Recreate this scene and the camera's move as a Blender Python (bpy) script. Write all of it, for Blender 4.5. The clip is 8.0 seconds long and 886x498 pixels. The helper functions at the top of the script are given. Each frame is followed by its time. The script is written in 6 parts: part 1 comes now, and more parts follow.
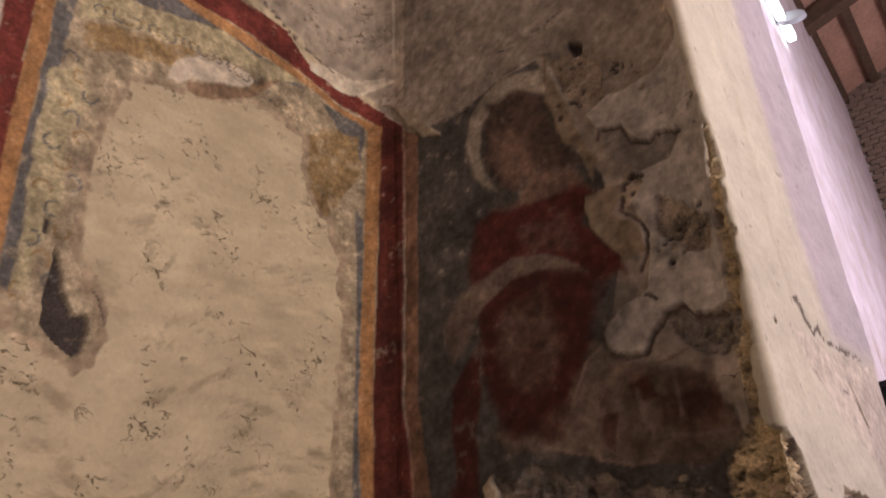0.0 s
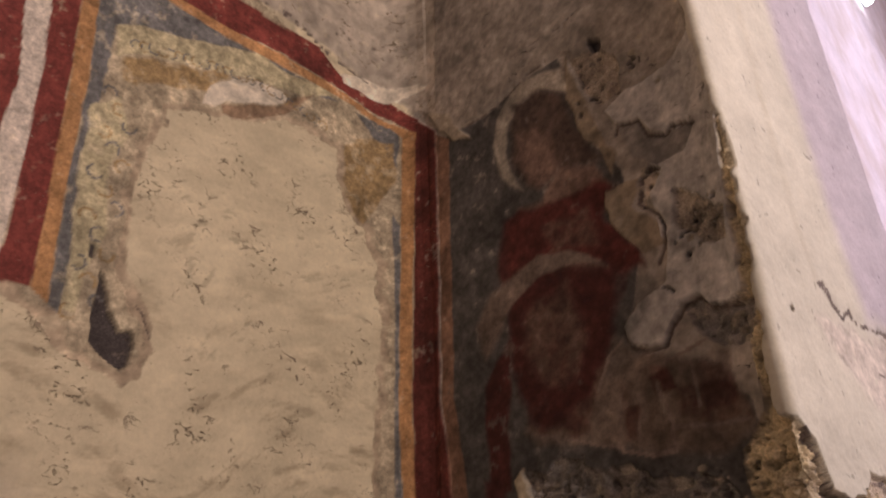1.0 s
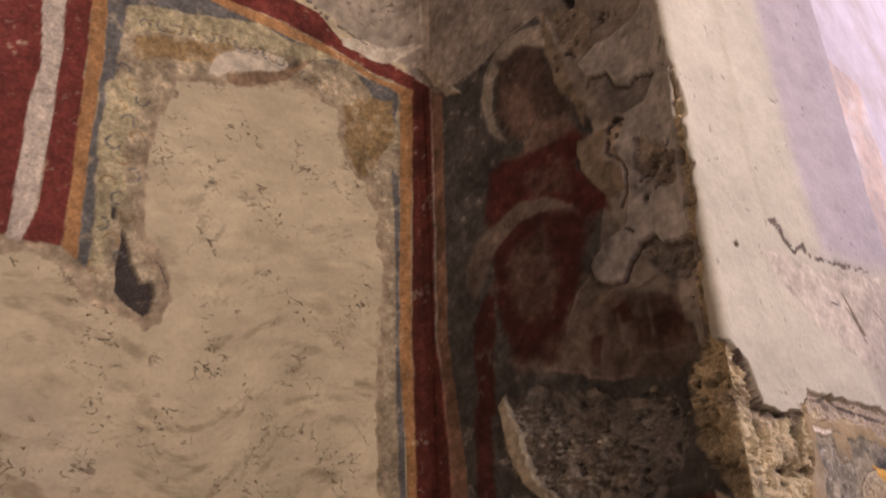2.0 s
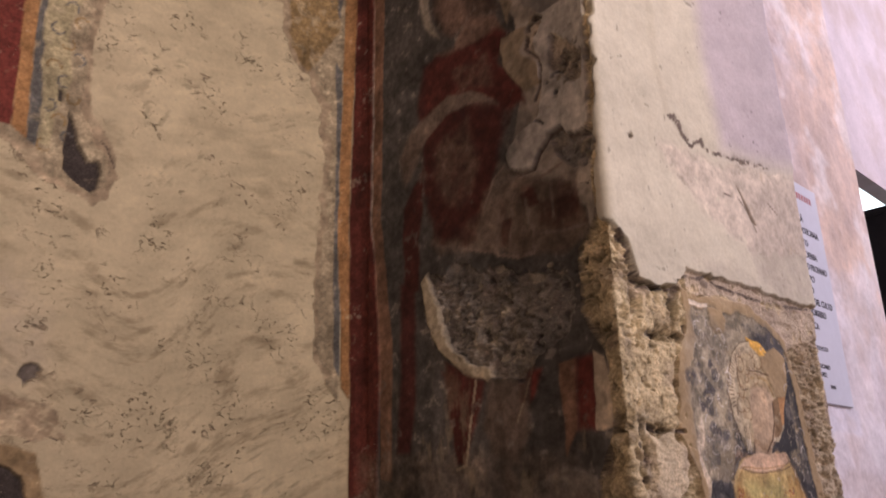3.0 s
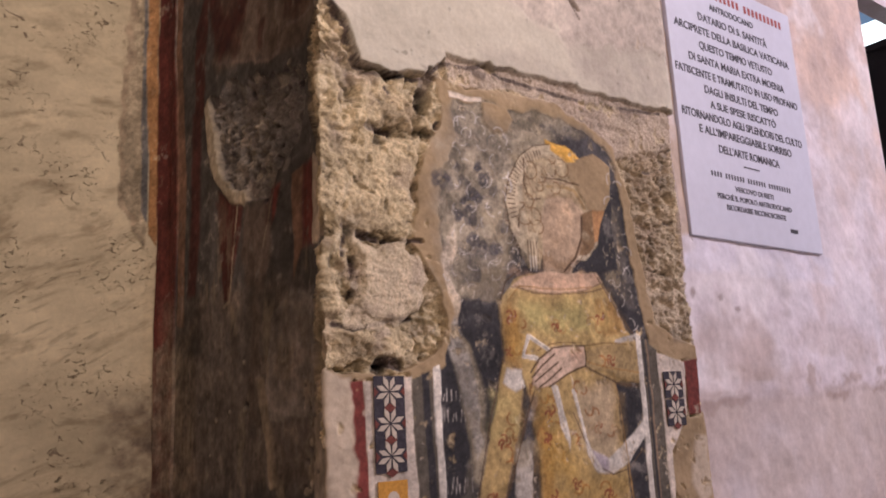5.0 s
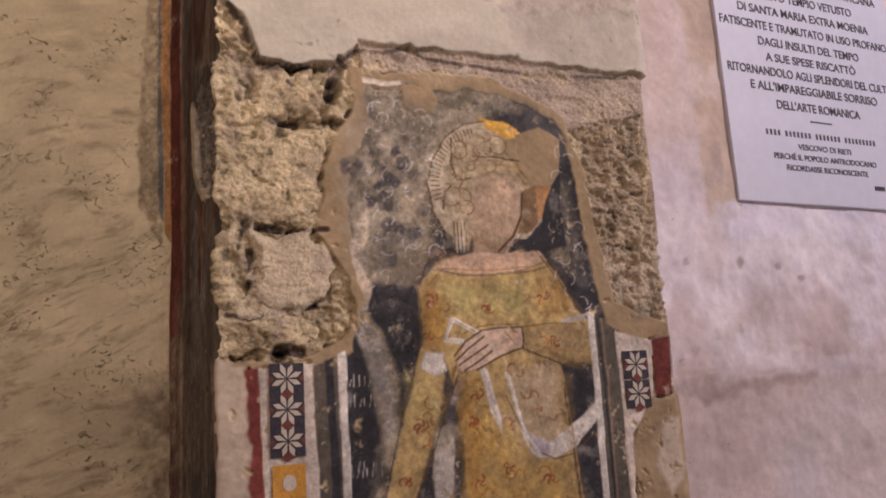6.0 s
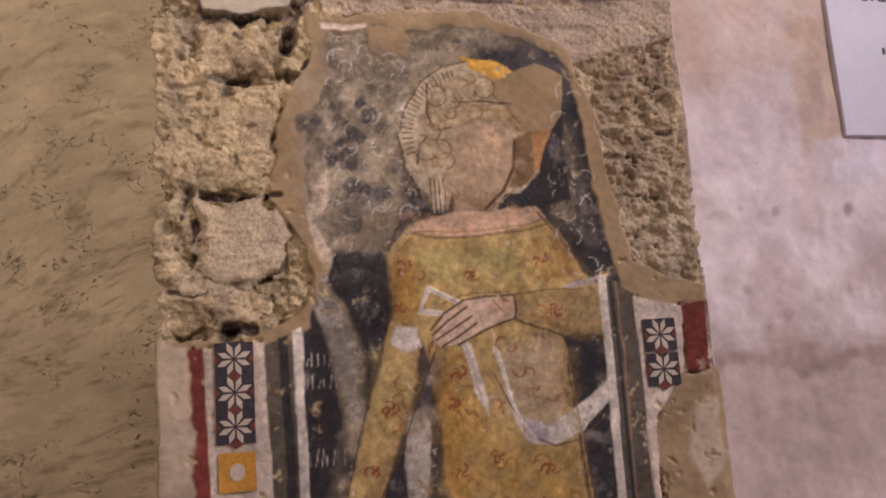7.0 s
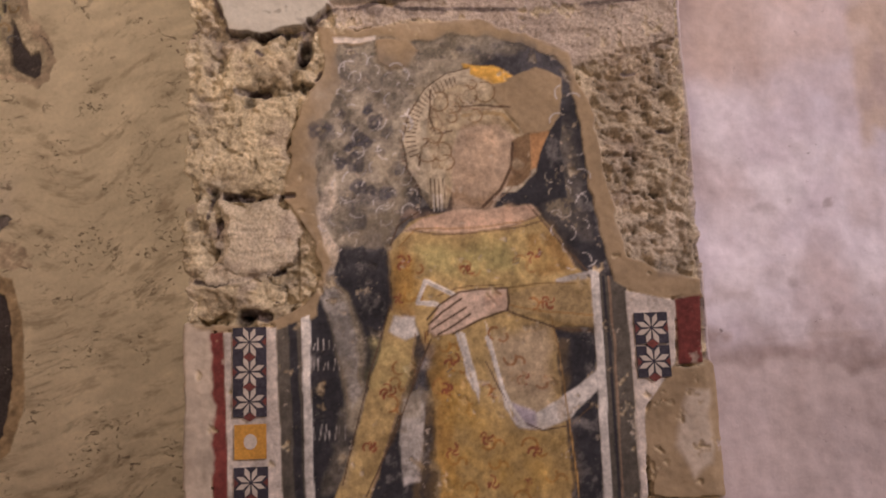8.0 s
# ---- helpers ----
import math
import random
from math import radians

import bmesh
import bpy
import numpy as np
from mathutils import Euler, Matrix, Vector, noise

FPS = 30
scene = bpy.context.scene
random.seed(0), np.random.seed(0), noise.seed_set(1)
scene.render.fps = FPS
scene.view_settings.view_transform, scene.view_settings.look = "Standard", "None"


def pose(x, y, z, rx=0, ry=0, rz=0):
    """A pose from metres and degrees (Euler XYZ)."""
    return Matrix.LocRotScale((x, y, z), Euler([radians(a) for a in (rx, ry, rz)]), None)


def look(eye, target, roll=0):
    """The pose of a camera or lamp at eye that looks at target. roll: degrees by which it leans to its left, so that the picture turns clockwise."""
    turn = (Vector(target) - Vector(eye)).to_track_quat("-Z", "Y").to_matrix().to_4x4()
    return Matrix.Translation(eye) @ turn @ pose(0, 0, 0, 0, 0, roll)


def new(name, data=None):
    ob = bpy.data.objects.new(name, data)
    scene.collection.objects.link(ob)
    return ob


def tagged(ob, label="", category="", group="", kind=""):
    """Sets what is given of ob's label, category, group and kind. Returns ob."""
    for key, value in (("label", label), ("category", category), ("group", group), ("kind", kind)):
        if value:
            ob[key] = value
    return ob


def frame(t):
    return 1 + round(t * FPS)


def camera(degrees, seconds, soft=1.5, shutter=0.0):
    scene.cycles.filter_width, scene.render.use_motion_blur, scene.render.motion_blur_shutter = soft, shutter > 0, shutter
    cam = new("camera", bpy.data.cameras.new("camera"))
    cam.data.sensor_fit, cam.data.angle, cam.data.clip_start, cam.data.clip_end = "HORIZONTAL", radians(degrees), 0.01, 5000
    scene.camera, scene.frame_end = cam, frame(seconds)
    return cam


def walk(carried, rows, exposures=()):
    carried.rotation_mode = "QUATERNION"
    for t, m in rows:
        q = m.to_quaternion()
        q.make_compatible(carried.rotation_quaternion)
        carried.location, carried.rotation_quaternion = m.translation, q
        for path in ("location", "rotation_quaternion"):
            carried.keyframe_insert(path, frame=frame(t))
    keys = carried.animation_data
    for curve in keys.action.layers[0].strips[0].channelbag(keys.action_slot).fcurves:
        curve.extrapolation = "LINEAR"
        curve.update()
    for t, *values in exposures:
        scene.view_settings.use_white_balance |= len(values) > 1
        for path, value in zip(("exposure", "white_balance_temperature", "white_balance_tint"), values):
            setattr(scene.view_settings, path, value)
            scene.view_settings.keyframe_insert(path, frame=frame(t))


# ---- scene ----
cam = camera(57.5, 8.0, soft=1.9)
PATH = [
    (0, (-0.043, 0.032, 1.895), (-1.069, 1.452, 2.859), -2.7),
    (0.5, (0.032, 0.053, 1.886), (-1.06, 1.425, 2.848), -2.8),
    (1, (0.118, 0.072, 1.882), (-1.071, 1.367, 2.835), -2.4),
    (1.2, (0.156, 0.08, 1.882), (-1.066, 1.355, 2.821), -2.3),
    (2.3, (0.429, 0.016, 1.751), (-0.908, 1.284, 2.529), -3.0),
    (2.5, (0.462, -0.007, 1.731), (-0.877, 1.288, 2.46), -2.8),
    (3, (0.591, 0.074, 1.653), (-0.767, 1.402, 2.278), -1.7),
    (3.5, (0.772, 0.248, 1.572), (-0.636, 1.562, 2.112), -0.9),
    (4, (0.859, 0.42, 1.525), (-0.585, 1.721, 1.996), -1.4),
    (4.5, (0.832, 0.69, 1.497), (-0.642, 1.973, 1.92), -2.1),
    (4.7, (0.817, 0.782, 1.492), (-0.674, 2.051, 1.902), -2.5),
    (5.8, (1.088, 1.266, 1.464), (-0.655, 2.166, 1.854), -3.5),
    (6, (1.12, 1.366, 1.468), (-0.655, 2.21, 1.842), -3.5),
    (6.5, (1.088, 1.612, 1.439), (-0.754, 2.306, 1.789), -3.5),
    (7, (1.051, 1.79, 1.466), (-0.869, 2.246, 1.791), -4.0),
    (7.5, (1.105, 1.937, 1.46), (-0.853, 2.183, 1.783), -3.2),
    (8, (1.206, 2.039, 1.457), (-0.768, 2.162, 1.759), -2.3),
]
walk(cam, [(t, look(eye, target, roll)) for t, eye, target, roll in PATH],
     exposures=[(0.0, -0.22, 6500, 10), (2.5, -0.22, 6450, 10), (4.7, -0.12, 6450, 10), (6.0, -0.36, 6750, 10), (8.0, -0.40, 6900, 11)])

# ---- light ----
world = bpy.data.worlds.new("world")
scene.world = world
world.use_nodes = True
sky = world.node_tree.nodes.new("ShaderNodeTexSky")
sky.sky_type, sky.sun_disc, sky.sun_elevation, sky.sun_rotation = "NISHITA", False, radians(40), radians(60)
world.node_tree.links.new(sky.outputs[0], world.node_tree.nodes["Background"].inputs[0])
world.node_tree.nodes["Background"].inputs[1].default_value = 0.10


def area_lamp(name, eye, target, size, power, colour):
    lamp = new(name, bpy.data.lights.new(name, "AREA"))
    lamp.data.shape, lamp.data.size, lamp.data.energy, lamp.data.color = "DISK", size, power, colour
    lamp.matrix_world = look(eye, target)
    return lamp


# warm nave floodlight behind the viewer, and the cool floodlight high on the side wall
spot = new("nave_spotlight", bpy.data.lights.new("nave_spotlight", "SPOT"))
spot.data.energy, spot.data.color, spot.data.spot_size, spot.data.spot_blend, spot.data.shadow_soft_size = 600, (1.0, 0.81, 0.72), radians(80), 1.0, 0.22
spot.matrix_world = look((3.7, 0.95, 3.3), (-1.5, 0.97, 3.88))
area_lamp("wall_light", (0.3, 8.3, 8.6), (-0.9, 4.2, 2.5), 0.5, 30, (0.82, 0.80, 1.0))
# added fill lamp with no fixture, brightens side wall, pier and roof
nave = new("fill_light", bpy.data.lights.new("fill_light", "POINT"))
nave.data.energy, nave.data.color, nave.data.shadow_soft_size = 1650, (0.92, 0.845, 1.0), 0.3
nave.location = (4.3, 7.0, 5.6)

# ---- noise on arrays ----


def lattice(i, j, seed):
    h = (i.astype(np.int64) * 374761393 + j.astype(np.int64) * 668265263 + seed * 982451653) & 0xFFFFFFFF
    h = ((h ^ (h >> 13)) * 1274126177) & 0xFFFFFFFF
    return ((h ^ (h >> 16)) & 0xFFFF) / 65535.0


def value_noise(u, v, seed):
    i, j = np.floor(u), np.floor(v)
    a, b = u - i, v - j
    a, b = a * a * (3 - 2 * a), b * b * (3 - 2 * b)
    i, j = i.astype(np.int64), j.astype(np.int64)
    low = lattice(i, j, seed) * (1 - a) + lattice(i + 1, j, seed) * a
    top = lattice(i, j + 1, seed) * (1 - a) + lattice(i + 1, j + 1, seed) * a
    return low * (1 - b) + top * b


def fbm(u, v, size, octaves=4, seed=0, gain=0.5):
    """Layered noise, about -1 to 1, with features of that size in metres."""
    out, amp, total = 0.0, 1.0, 0.0
    for k in range(octaves):
        f = 2.03 ** k / size
        out = out + amp * (value_noise(u * f + 17.3 * k, v * f - 9.1 * k, seed + 31 * k) * 2 - 1)
        total += amp
        amp *= gain
    return out / total * 1.6


def step(a, b, x):
    q = np.clip((x - a) / (b - a), 0, 1)
    return q * q * (3 - 2 * q)


def cells(u, v, size, seed):
    """Distance to the nearest and to the second nearest of jittered cell centres, and the cell's own number."""
    i0, j0 = np.floor(u / size), np.floor(v / size)
    near, second, own = np.full(u.shape, 9.0), np.full(u.shape, 9.0), np.zeros(u.shape)
    for di in (-1, 0, 1):
        for dj in (-1, 0, 1):
            i, j = i0 + di, j0 + dj
            d = np.hypot((i + 0.15 + 0.7 * lattice(i, j, seed)) - u / size, (j + 0.15 + 0.7 * lattice(i, j, seed + 5)) - v / size)
            closer = d < near
            second = np.where(closer, near, np.minimum(second, d))
            own = np.where(closer, lattice(i, j, seed + 9), own)
            near = np.where(closer, d, near)
    return near, second, own


# ---- pigments and stones ----
CREAM, CREAMWHITE, GREYPLASTER, BROWNPLASTER = (0.62, 0.532, 0.368), (0.66, 0.58, 0.46), (0.42, 0.36, 0.29), (0.30, 0.258, 0.216)
ORNAMENT, FRIEZE, OCHRE, SLATE = (0.37, 0.305, 0.21), (0.45, 0.39, 0.245), (0.31, 0.215, 0.105), (0.15, 0.145, 0.14)
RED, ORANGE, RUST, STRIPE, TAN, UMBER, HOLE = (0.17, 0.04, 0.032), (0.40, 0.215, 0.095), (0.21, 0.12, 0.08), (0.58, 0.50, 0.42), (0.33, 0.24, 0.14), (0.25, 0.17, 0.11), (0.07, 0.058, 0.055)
NIGHT, HALO, SEPIA, UMBERFLESH, REDDARK, MANTLE = (0.078, 0.071, 0.066), (0.30, 0.26, 0.21), (0.075, 0.05, 0.04), (0.17, 0.11, 0.085), (0.075, 0.024, 0.021), (0.15, 0.112, 0.09)
BEIGERIM = (0.38, 0.32, 0.23)
GREYPATCH, LACUNA, RUBBLE, STONE, BEIGE = (0.45, 0.415, 0.375), (0.23, 0.205, 0.18), (0.40, 0.33, 0.255), (0.55, 0.445, 0.28), (0.50, 0.41, 0.31)
RUBBLESHADED = (0.43, 0.345, 0.235)
WHITEWASH, LAVENDER, STAIN, CRACKSHADE, OLDPLASTER = (0.53, 0.487, 0.40), (0.44, 0.385, 0.415), (0.52, 0.45, 0.385), (0.13, 0.10, 0.085), (0.41, 0.33, 0.26)
NIGHTBLUE, WORN, WORNWHITE, HALOGOLD, HAIR, GOLD = (0.034, 0.032, 0.035), (0.29, 0.245, 0.175), (0.48, 0.44, 0.40), (0.48, 0.405, 0.29), (0.40, 0.32, 0.20), (0.58, 0.33, 0.07)
FLESHPALE, FLESH, ROBE, ROBE2, ROBEDARK, ROBEOLIVE, ROBEPALE = (0.44, 0.33, 0.23), (0.56, 0.40, 0.28), (0.43, 0.305, 0.13), (0.36, 0.26, 0.125), (0.33, 0.19, 0.065), (0.36, 0.31, 0.13), (0.46, 0.36, 0.22)
LINEWHITE, OLIVEGREY, INK = (0.62, 0.57, 0.50), (0.105, 0.09, 0.07), (0.13, 0.06, 0.03)
REDCORNER, REDMID, RIMTAN, GROUNDTAN, HALOPALE, SANDLIGHT, PALEFLESH = (0.105, 0.027, 0.021), (0.085, 0.022, 0.018), (0.40, 0.315, 0.22), (0.37, 0.315, 0.24), (0.50, 0.415, 0.29), (0.34, 0.285, 0.215), (0.60, 0.445, 0.335)
GREYTAN, DUSK, PALEGREY, DUSTBLUE, PALECREAM, IRON, DAMP = (0.31, 0.265, 0.205), (0.105, 0.098, 0.10), (0.37, 0.335, 0.29), (0.22, 0.21, 0.225), (0.58, 0.48, 0.36), (0.17, 0.115, 0.075), (0.38, 0.325, 0.285)
BROWNHAIR, HAIRDIM, HAIRLIGHT, UMBERDARK, FLESHDIM, ROSEFLESH = (0.20, 0.125, 0.065), (0.31, 0.24, 0.15), (0.47, 0.385, 0.26), (0.10, 0.06, 0.035), (0.385, 0.275, 0.18), (0.50, 0.31, 0.20)
OCHREGOLD, STRAW, SHADEOCHRE, MADDER = (0.47, 0.285, 0.065), (0.54, 0.415, 0.165), (0.215, 0.14, 0.055), (0.235, 0.075, 0.035)
SANDPLASTER, REDDEEP, SHADEBROWN, FOLDLIGHT = (0.24, 0.19, 0.135), (0.062, 0.018, 0.015), (0.185, 0.14, 0.106), (0.20, 0.15, 0.125)

# ---- materials ----


def shader(name, colour=(0.5, 0.5, 0.5), rough=0.9, grain=0.25, size=60, bump=0.4, depth=0.004, pigment=False, blotch=0.15, tint=None):
    """A matt mineral surface: blotches at hand size, grain at millimetre size, fine relief."""
    m = bpy.data.materials.new(name)
    m.use_nodes = True
    n, ln = m.node_tree.nodes, m.node_tree.links
    b = n["Principled BSDF"]
    co = n.new("ShaderNodeTexCoord")
    fine, broad = n.new("ShaderNodeTexNoise"), n.new("ShaderNodeTexNoise")
    fine.inputs["Scale"].default_value, fine.inputs["Detail"].default_value, fine.inputs["Roughness"].default_value = size, 6, 0.65
    broad.inputs["Scale"].default_value, broad.inputs["Detail"].default_value, broad.inputs["Roughness"].default_value = size / 14, 5, 0.6
    for t in (fine, broad):
        ln.new(co.outputs["Object"], t.inputs["Vector"])
    if pigment:
        base = n.new("ShaderNodeAttribute")
        base.attribute_name = "pigment"
        source = base.outputs["Color"]
    else:
        base = n.new("ShaderNodeRGB")
        base.outputs[0].default_value = (*colour, 1)
        source = base.outputs[0]
    for t, strength in ((fine, grain), (broad, blotch)):
        ramp = n.new("ShaderNodeMapRange")
        ramp.inputs[1].default_value, ramp.inputs[2].default_value = 0.3, 0.7
        ramp.inputs[3].default_value, ramp.inputs[4].default_value = 1 - strength, 1 + strength
        ln.new(t.outputs["Fac"], ramp.inputs[0])
        mix = n.new("ShaderNodeMix")
        mix.data_type, mix.blend_type = "RGBA", "MULTIPLY"
        mix.inputs[0].default_value = 1
        ln.new(source, mix.inputs[6])
        ln.new(ramp.outputs[0], mix.inputs[7])
        source = mix.outputs[2]
    if tint:
        third = n.new("ShaderNodeTexNoise")
        third.inputs["Scale"].default_value, third.inputs["Detail"].default_value, third.inputs["Roughness"].default_value = 1.9, 9, 0.62
        ln.new(co.outputs["Object"], third.inputs["Vector"])
        ramp = n.new("ShaderNodeMapRange")
        ramp.inputs[1].default_value, ramp.inputs[2].default_value = 0.46, 0.66
        ln.new(third.outputs["Fac"], ramp.inputs[0])
        mix = n.new("ShaderNodeMix")
        mix.data_type = "RGBA"
        ln.new(ramp.outputs[0], mix.inputs[0])
        ln.new(source, mix.inputs[6])
        mix.inputs[7].default_value = (*tint, 1)
        source = mix.outputs[2]
    ln.new(source, b.inputs["Base Color"])
    b.inputs["Roughness"].default_value = rough
    b.inputs["Specular IOR Level"].default_value = 0.25
    relief = n.new("ShaderNodeBump")
    relief.inputs["Strength"].default_value, relief.inputs["Distance"].default_value = bump, depth
    ln.new(fine.outputs["Fac"], relief.inputs["Height"])
    ln.new(relief.outputs[0], b.inputs["Normal"])
    return m


def speckled(m, dark, size, amount, cluster, lean):
    """Adds clusters of small dark pits and trowel scars to a mineral surface."""
    n, ln = m.node_tree.nodes, m.node_tree.links
    b = n["Principled BSDF"]
    co = n.new("ShaderNodeTexCoord")
    turn = n.new("ShaderNodeMapping")
    turn.inputs["Rotation"].default_value = (radians(lean), 0, 0)
    turn.inputs["Scale"].default_value = (1, 1, 1.35)
    ln.new(co.outputs["Object"], turn.inputs["Vector"])
    pits, gate = n.new("ShaderNodeTexNoise"), n.new("ShaderNodeTexNoise")
    pits.inputs["Scale"].default_value, pits.inputs["Detail"].default_value, pits.inputs["Roughness"].default_value, pits.inputs["Distortion"].default_value = size, 5, 0.65, 0.9
    gate.inputs["Scale"].default_value, gate.inputs["Detail"].default_value = cluster, 3
    ln.new(turn.outputs[0], pits.inputs["Vector"])
    ln.new(co.outputs["Object"], gate.inputs["Vector"])
    cut, allow, both = n.new("ShaderNodeMapRange"), n.new("ShaderNodeMapRange"), n.new("ShaderNodeMath")
    cut.inputs[1].default_value, cut.inputs[2].default_value = amount, amount + 0.07
    allow.inputs[1].default_value, allow.inputs[2].default_value = 0.50, 0.62
    both.operation = "MULTIPLY"
    ln.new(pits.outputs["Fac"], cut.inputs[0])
    ln.new(gate.outputs["Fac"], allow.inputs[0])
    ln.new(cut.outputs[0], both.inputs[0])
    ln.new(allow.outputs[0], both.inputs[1])
    old = b.inputs["Base Color"].links[0].from_socket
    mix = n.new("ShaderNodeMix")
    mix.data_type = "RGBA"
    ln.new(both.outputs[0], mix.inputs[0])
    ln.new(old, mix.inputs[6])
    mix.inputs[7].default_value = (*dark, 1)
    ln.new(mix.outputs[2], b.inputs["Base Color"])
    relief = n.new("ShaderNodeBump")
    relief.invert = True
    relief.inputs["Strength"].default_value, relief.inputs["Distance"].default_value = 0.8, 0.004
    ln.new(both.outputs[0], relief.inputs["Height"])
    ln.new(b.inputs["Normal"].links[0].from_socket, relief.inputs["Normal"])
    ln.new(relief.outputs[0], b.inputs["Normal"])
    return m


cream_mat = shader("cream_plaster", rough=0.95, grain=0.07, size=70, bump=0.4, depth=0.004, pigment=True, blotch=0.10)
speckled(cream_mat, (0.24, 0.19, 0.13), 48, 0.575, 6.5, 50)
speckled(cream_mat, (0.27, 0.21, 0.15), 26, 0.60, 4.5, -35)
plaster_mat = shader("lime_plaster", rough=0.95, grain=0.08, size=90, bump=0.35, depth=0.003, pigment=True, blotch=0.08)
paint_mat = shader("fresco_paint", rough=0.85, grain=0.30, size=85, bump=0.35, depth=0.003, pigment=True, blotch=0.26)
speckled(paint_mat, (0.40, 0.34, 0.27), 60, 0.64, 9, 10)
shade_mat = shader("dark_fresco_paint", rough=0.9, grain=0.28, size=60, bump=0.4, depth=0.004, pigment=True, blotch=0.28)
grime_mat = shader("grimy_plaster", rough=0.95, grain=0.18, size=45, bump=0.5, depth=0.006, pigment=True, blotch=0.22)
speckled(grime_mat, (0.11, 0.09, 0.075), 28, 0.62, 5, 30)
stone_mat = shader("rubble_stone", rough=1.0, grain=0.34, size=150, bump=0.8, depth=0.005, pigment=True, blotch=0.2)
speckled(stone_mat, (0.10, 0.075, 0.06), 75, 0.60, 12, 15)
speckled(stone_mat, (0.62, 0.54, 0.42), 90, 0.62, 10, -30)
side_mat = shader("pink_limewash", (0.60, 0.52, 0.55), 0.9, 0.07, 45, 0.4, 0.005, blotch=0.12, tint=(0.50, 0.41, 0.39))
coat_mat = shader("stained_limewash", rough=0.9, grain=0.08, size=45, bump=0.4, depth=0.005, pigment=True, blotch=0.13)
speckled(coat_mat, (0.26, 0.21, 0.20), 40, 0.66, 6, 0)
speckled(side_mat, (0.28, 0.22, 0.22), 30, 0.68, 4, 0)
nave_mat = shader("nave_plaster", (0.52, 0.45, 0.38), 0.95, 0.1, 30, 0.4, 0.006)
floor_mat = shader("stone_floor", (0.28, 0.25, 0.22), 0.6, 0.15, 20, 0.3, 0.003)
brick_mat = shader("brown_brick", (0.20, 0.14, 0.105), 0.95, 0.3, 25, 0.6, 0.01)
tile_mat = shader("terracotta", (0.42, 0.24, 0.17), 0.9, 0.2, 15, 0.4, 0.006)
wood_mat = shader("old_beam", (0.09, 0.055, 0.035), 0.8, 0.3, 12, 0.5, 0.006)
black_mat = shader("dark_door_wood", (0.018, 0.015, 0.017), 0.6, 0.2, 20, 0.2, 0.002)
marble_mat = shader("grey_white_marble", (0.57, 0.57, 0.65), 0.45, 0.04, 25, 0.05, 0.001, blotch=0.06)
letter_mat = shader("dark_letter_paint", (0.055, 0.05, 0.06), 0.6, 0.1, 60, 0.1, 0.001)
rubric_mat = shader("red_letter_paint", (0.32, 0.07, 0.06), 0.6, 0.1, 60, 0.1, 0.001)
metal_mat = shader("grey_metal", (0.35, 0.36, 0.38), 0.4, 0.05, 20, 0.1, 0.001)
glow_mat = bpy.data.materials.new("lit_lens")
glow_mat.use_nodes = True
glow_mat.node_tree.nodes["Principled BSDF"].inputs["Emission Color"].default_value = (0.9, 0.95, 1, 1)
glow_mat.node_tree.nodes["Principled BSDF"].inputs["Emission Strength"].default_value = 8
day_mat = bpy.data.materials.new("daylight")
day_mat.use_nodes = True
day_mat.node_tree.nodes["Principled BSDF"].inputs["Emission Color"].default_value = (0.82, 0.95, 1, 1)
day_mat.node_tree.nodes["Principled BSDF"].inputs["Emission Strength"].default_value = 3.0

# ---- helpers for meshes ----


def part(name, bm, material, parent=None, label=""):
    me = bpy.data.meshes.new(name)
    bm.to_mesh(me)
    bm.free()
    me.materials.append(material)
    ob = new(name, me)
    ob.parent = parent
    return tagged(ob, label)


def block(a, b, bevel=0.0, bm=None):
    bm = bm or bmesh.new()
    made = bmesh.ops.create_cube(bm, size=1)["verts"]
    for v in made:
        v.co = Vector([(a[i] + b[i]) / 2 + v.co[i] * (b[i] - a[i]) for i in range(3)])
    if bevel:
        bmesh.ops.bevel(bm, geom=list({e for v in made for e in v.link_edges}), offset=bevel, segments=2, affect="EDGES", profile=0.6)
    return bm


def holder(name, at, label, category, kind="", group=""):
    ob = new(name)
    ob.location = at
    ob.empty_display_size = 0.1
    return tagged(ob, label, category, group, kind)


# ---- the niche wall, its return and the pier: one folded surface ----
ARC = [(-1.40 + 0.15 * math.cos(a), 1.53 + 0.15 * math.sin(a)) for a in np.linspace(math.pi, math.pi / 2, 7)]
FOLD = np.array([(-1.55, -3.0)] + ARC + [(-0.58, 1.675), (-0.50, 1.66), (-0.455, 1.64), (-0.43, 1.625), (-0.385, 2.645), (-0.395, 2.665), (-0.987, 2.67)])
ALONG = np.r_[0, np.cumsum(np.hypot(*np.diff(FOLD, axis=0).T))] - 3.0
CORNER, PIER, FAR, END = 1.765, 2.745, 3.766, float(ALONG[-1])
S = np.concatenate([np.arange(-3, 0.2, 0.1), np.arange(0.2, 1.5, 0.005), np.arange(1.5, 2.66, 0.0046), np.arange(2.66, 3.80, 0.0028), np.arange(3.80, END, 0.03), [END]])
Z = np.concatenate([np.arange(0, 1.08, 0.06), np.arange(1.08, 2.30, 0.0028), np.arange(2.30, 3.75, 0.006), np.arange(3.75, 4.5, 0.012), np.arange(4.5, 12.0, 0.15)])
gs, gz = np.meshgrid(S, Z)
COUNT = gs.size
U, V = gs.ravel(), gz.ravel()
colour, height = np.zeros((COUNT, 3)), np.zeros(COUNT)
kinds, kind_of = [], np.zeros(COUNT, dtype=np.int32)
wob_u, wob_v = fbm(U, V, 0.05, 3, 3), fbm(U, V, 0.05, 3, 4)
